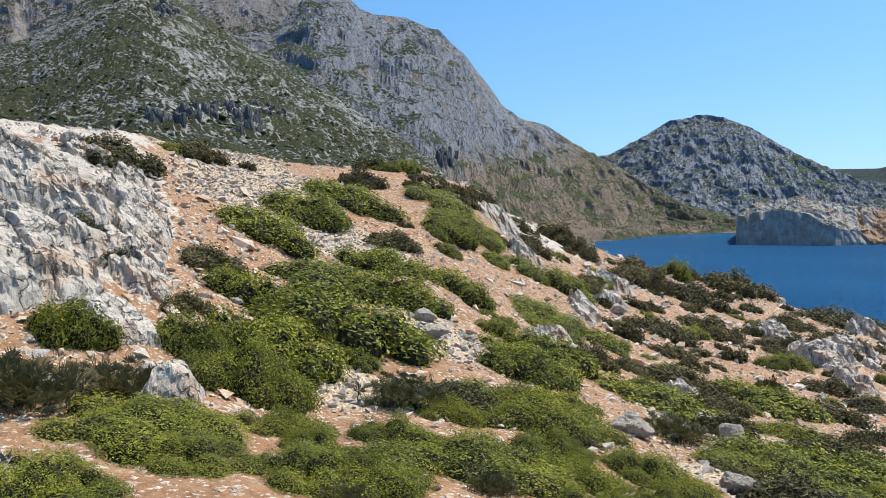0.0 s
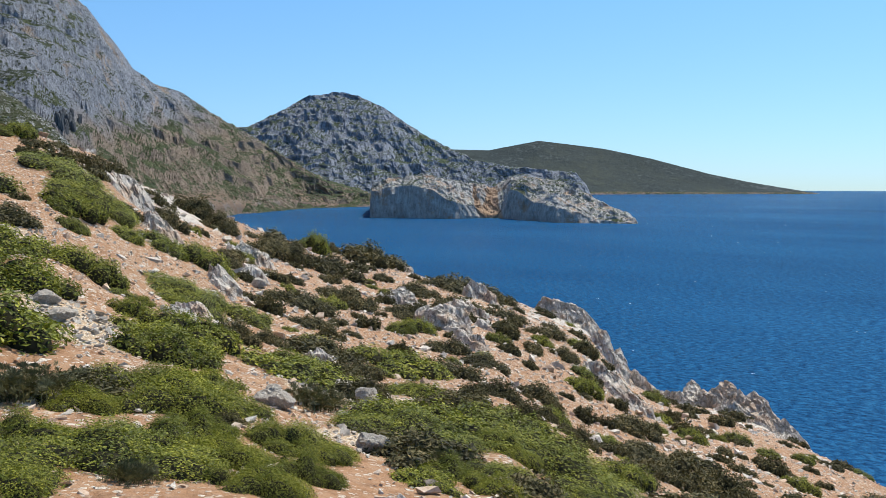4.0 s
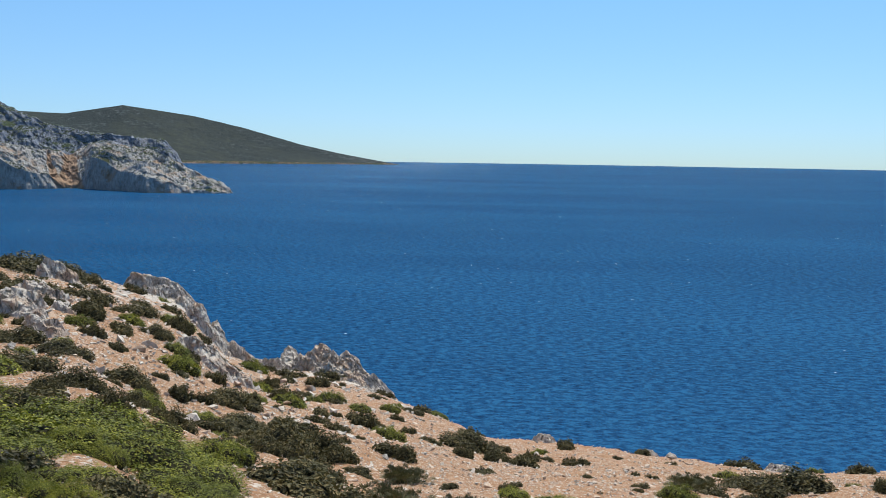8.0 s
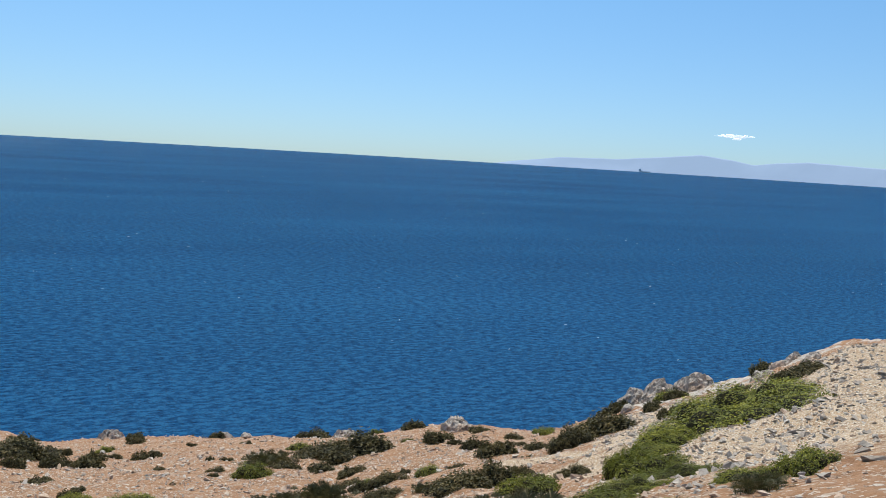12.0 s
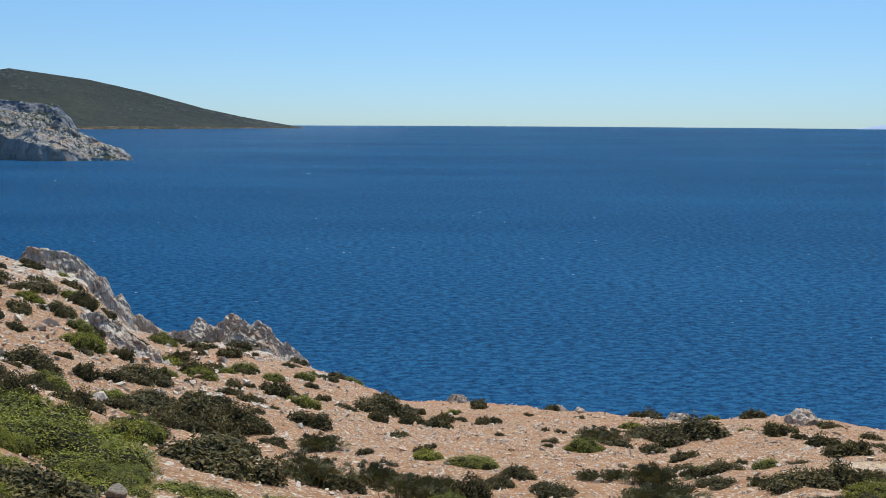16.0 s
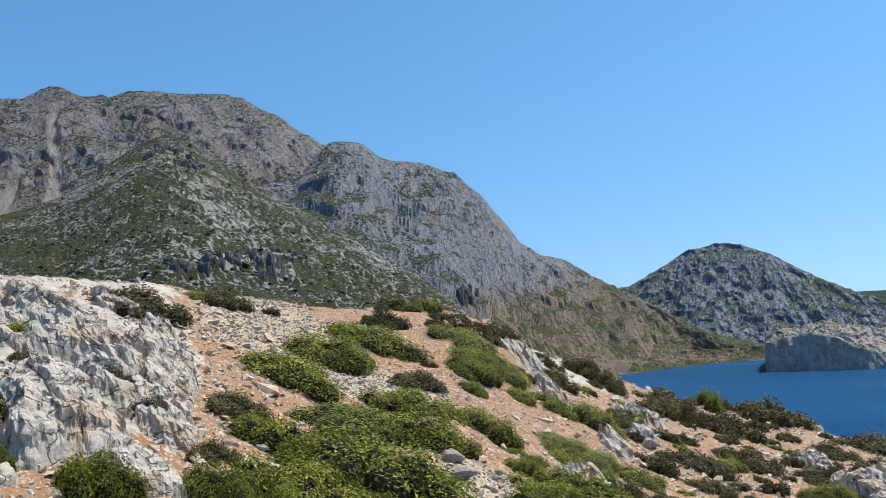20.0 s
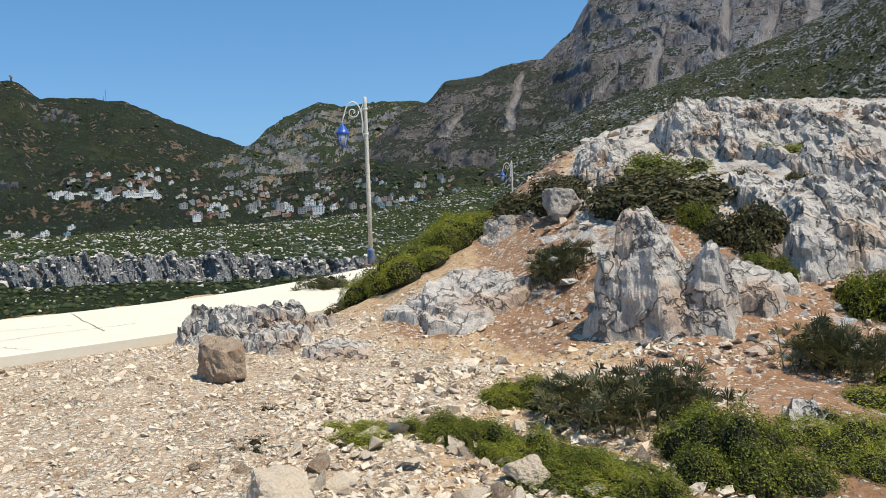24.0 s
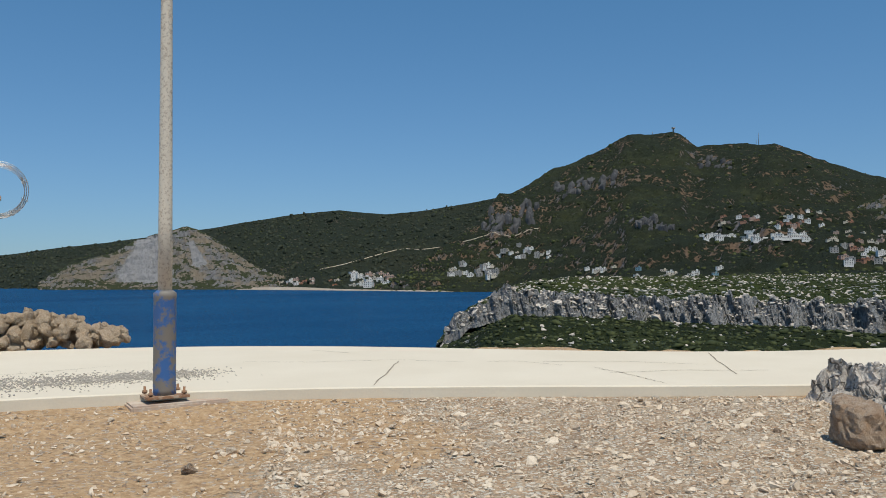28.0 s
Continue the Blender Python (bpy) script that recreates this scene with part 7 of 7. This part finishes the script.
for k in range(26):
    u = rs.uniform(-1, 1)
    v, f = stone_verts(700 + k % 5, 2, 30, 0.25)
    s = rs.uniform(12, 34) * (1.05 - abs(u))
    c = heading(42.35 + 1.4 * u, 2.0 + 0.12 * rs.normal() * (1 - abs(u))) * 4600 + EYE
    V.append(v * (s * 1.6, s, s * 0.35) + np.array(c))
    F += [tuple(i + base for i in q) for q in f]
    base += len(v)
tagged(part("cloud", mesh_of("cloud", np.concatenate(V), F, True), m_cloud), "one small white cloud over the far coast", "cloud", kind="structure")

# whitecaps
m_foam, _n, _l, _b = mat("sea_foam", 0.9, 0.1)
_b.inputs["Base Color"].default_value = (0.62, 0.7, 0.76, 1)
V, F = [], []
for k in range(420):
    d = rs.uniform(0.0, 1.0) ** 0.9
    a, r = rs.uniform(-45, 60), 220 + 1500 * d
    c = heading(a) * r
    w, t = rs.uniform(0.3, 1.0) * (0.6 + r / 800), rs.uniform(0.06, 0.2) * (0.6 + r / 600)
    i = len(V)
    for j in range(8):
        b = 2 * math.pi * j / 8
        V.append((c.x + w * math.cos(b) * rs.uniform(0.5, 1.1), c.y + t * math.sin(b) * rs.uniform(0.4, 1.2), 0.06))
    F.append(tuple(range(i, i + 8)))
tagged(part("whitecaps", mesh_of("whitecaps", V, F), m_foam), "scattered small whitecaps on the blue sea", "foam", kind="stuff")

# white rocks and shrubs on the headland's maquis
def strew(name, label, category, sheets, count, size, material, flat, smooth, seed):
    rs = np.random.RandomState(seed)
    kinds = [chip_verts(800 + k, 9) for k in range(8)]
    V, F, base = [], [], 0
    for sheet, part_ in sheets:
        heads, grid = SHEETS[sheet]
        for _ in range(int(count * part_)):
            i, j = int(rs.rand() ** 0.8 * (grid.shape[0] - 2)), rs.randint(grid.shape[1] - 1)
            u, w = rs.rand(2)
            p = (grid[i, j] * (1 - u) + grid[i + 1, j] * u) * (1 - w) + (grid[i, j + 1] * (1 - u) + grid[i + 1, j + 1] * u) * w
            v, f = kinds[rs.randint(8)]
            s = size * (0.4 + rs.gamma(2.0, 0.35))
            a = rs.rand() * 6.3
            m = np.array([[math.cos(a), -math.sin(a), 0], [math.sin(a), math.cos(a), 0], [0, 0, flat]]) * s
            V.append(v @ m.T + p + (0, 0, 0.15 * s))
            F += [tuple(q + base for q in t) for t in f]
            base += len(v)
    return tagged(part(name, mesh_of(name, np.concatenate(V), F, smooth), material), label, category, kind="stuff")


m_farrock = stone_material("weathered_outcrop", (0.17, 0.17, 0.175), (0.36, 0.365, 0.37), (0.50, 0.50, 0.49), (0.38, 0.34, 0.29), 1.5, 0.3)
strew("white_rocks", "white limestone rocks dotted through the maquis", "rocks", (("maquis_plain", 0.76), ("lower_terrace", 0.05), ("limestone_crag", 0.19)), 7000, 0.27, m_rock, 0.75, False, 41)
strew("maquis_shrubs", "low rounded green shrubs of the maquis", "shrubs", (("maquis_plain", 0.62), ("lower_terrace", 0.38)), 14000, 0.32, m_scrubball, 0.6, True, 42)
strew("hill_rocks", "grey limestone outcrops dotted over the scrub hill", "rocks", (("scrub_pyramid_hill", 1.0),), 7000, 0.36, m_farrock, 0.7, False, 43)
strew("hill_shrubs", "dark shrubs dotted over the scrub hill", "shrubs", (("scrub_pyramid_hill", 1.0),), 8000, 0.65, m_scrubball, 0.5, True, 44)
strew("village_trees", "dark green trees between the village houses", "trees", (("village_hill", 0.75), ("middle_hill", 0.1), ("pine_ridge", 0.15)), 6000, 2.4, m_scrubball, 0.9, True, 45)

m_pine = leaf_material("pine_needles", (0.016, 0.022, 0.014), (0.032, 0.042, 0.024), (0.055, 0.06, 0.032), 0.8)
strew("pine_trees", "dark pine trees covering the far ridge", "trees", (("pine_ridge", 1.0),), 7000, 3.4, m_pine, 1.2, True, 46)


def buttress(sheet, label, places, seed, name="hill_crag"):
    """Bare rock standing out of a hill's face: (heading, elevation, half-width, height) of each buttress."""
    rs = np.random.RandomState(seed)
    p = on_slope(sheet, *places[0][:2])
    ob = thing(name, pose(p.x, p.y, p.z), label, "crag", "crags on the hills")
    for a, e, w, h in places:
        wide = math.degrees(w / p.xy.length)
        for j in range(8):
            q = on_slope(sheet, a + rs.uniform(-1, 1) * wide, e + rs.uniform(-0.5, 0.5) * wide)
            s = rs.uniform(0.4, 0.75)
            st = part("buttress", FAR_BLOCKS[rs.randint(4)], None, ob)
            st.matrix_world = pose(q.x, q.y, q.z - h * 0.25 * s, rs.uniform(-6, 6), rs.uniform(-8, 8), -a + rs.uniform(-40, 40)) @ Matrix.Diagonal((w * 0.5 * s, w * 0.4 * s, h * 0.95 * s, 1))


# rock colour lowered so the crags carry the shade of steep faces
m_cliff = stone_material("shade_dark_cliff", (0.05, 0.052, 0.056), (0.11, 0.113, 0.12), (0.18, 0.182, 0.19), (0.14, 0.12, 0.095), 2.0, 0.3)
FAR_BLOCKS = []
for k in range(4):
    v, f = stone_verts(900 + k, 4, 16, 0.16)
    v = v * (1, 1, 1.1)
    me = mesh_of("buttress", v, f)
    me.materials.append(m_cliff)
    FAR_BLOCKS.append(me)
buttress("scrub_pyramid_hill", "grey limestone crag low on the scrub hill", ((-71.6, 6.2, 5, 8), (-72.4, 6.5, 4, 5), (-73.1, 7.0, 6, 6), (-74.6, 7.1, 5, 5), (-75.7, 6.8, 5, 5), (-77.5, 6.2, 4, 5), (-70.6, 7.2, 5, 3), (-70.0, 6.9, 4, 2.5)), 1)
buttress("scrub_pyramid_hill", "rocky top of the scrub hill", ((-77.1, 13.6, 8, 8), (-78.2, 14.4, 9, 7), (-79.0, 14.0, 7, 7), (-76.5, 13.0, 6, 5)), 2)
buttress("limestone_ridge", "blunt limestone buttress on the ridge's flank", ((-58.4, 3.2, 12, 20), (-58.0, 3.8, 9, 12)), 3)
buttress("village_hill", "cliffs below the hill's shoulder, coloured dark for their shade", ((-149.0, 3.3, 30, 36), (-148.3, 2.7, 34, 40), (-147.4, 3.2, 32, 38), (-146.6, 3.9, 26, 30), (-149.6, 2.6, 22, 24)), 4)
buttress("village_hill", "upper cliff band under the hilltop", ((-144.4, 5.0, 30, 26), (-143.4, 5.2, 32, 30), (-142.3, 5.5, 30, 26), (-141.3, 5.7, 26, 24), (-135.0, 6.7, 26, 22), (-133.8, 6.5, 24, 20)), 5)
buttress("village_hill", "rock outcrop above the village, coloured dark for its shade", ((-139.2, 2.6, 22, 20), (-138.4, 2.7, 24, 24), (-137.6, 2.5, 20, 18)), 6)

# tracks on the far slopes
m_track = paint_material("dirt_track", (0.5, 0.42, 0.32), (0.42, 0.33, 0.24), 0.95, 0, 0.05)
for sheet, width, line in (("pine_ridge", 1.6, ((-161.5, -0.4), (-160, -0.1), (-158.5, 0.3), (-157, 0.75), (-155.6, 1.1), (-154.2, 1.0), (-152.6, 1.2))),
                           ("village_hill", 1.5, ((-151.5, 1.5), (-149.8, 2.0), (-148.0, 1.9), (-146.0, 2.2)))):
    pts = [on_slope(sheet, a, e) + Vector((0, 0, 0.5)) for a, e in zip(np.interp(np.linspace(0, 1, 60), np.linspace(0, 1, len(line)), [q[0] for q in line]), np.interp(np.linspace(0, 1, 60), np.linspace(0, 1, len(line)), [q[1] for q in line]))]
    pts = [sum(pts[max(0, k - 3):k + 4], Vector()) / len(pts[max(0, k - 3):k + 4]) for k in range(60)]
    tagged(part("hillside_track", tube(pts, width, 6, "hillside_track"), m_track), "pale dirt track across the far slope", "track", "tracks on the far hills", "structure")

# the larger stones of the gravel, one by one
STONES = []
for k in range(10):
    v, f = chip_verts(950 + k, 9)
    me = mesh_of("stone", v * (1, 0.8, 0.6), f)
    me.materials.append(m_stone if k % 5 else m_brown)
    STONES.append(me)
rs = np.random.RandomState(93)
for a0, a1, r0, r1, count, lo, hi in ((-30, 58, 2.3, 5.2, 160, 0.02, 0.07), (-125, -97, 3.3, 5.6, 130, 0.04, 0.12), (-125, -92, 5.0, 8.0, 60, 0.04, 0.11), (-190, -112, 3.0, 10.0, 100, 0.025, 0.06)):
    for _ in range(count):
        p = heading(rs.uniform(a0, a1)) * math.sqrt(rs.uniform(r0 * r0, r1 * r1))
        if float(near_road(p.x, p.y)) < 0.15:
            continue
        size = lo + (hi - lo) * rs.rand() ** 2.5
        st = part("stone", STONES[rs.randint(10)], None, ground)
        st.matrix_world = pose(p.x, p.y, float(ground_z(p.x, p.y)) + 0.25 * size, rs.uniform(-25, 25), rs.uniform(-25, 25), rs.uniform(0, 360)) @ Matrix.Scale(size, 4)
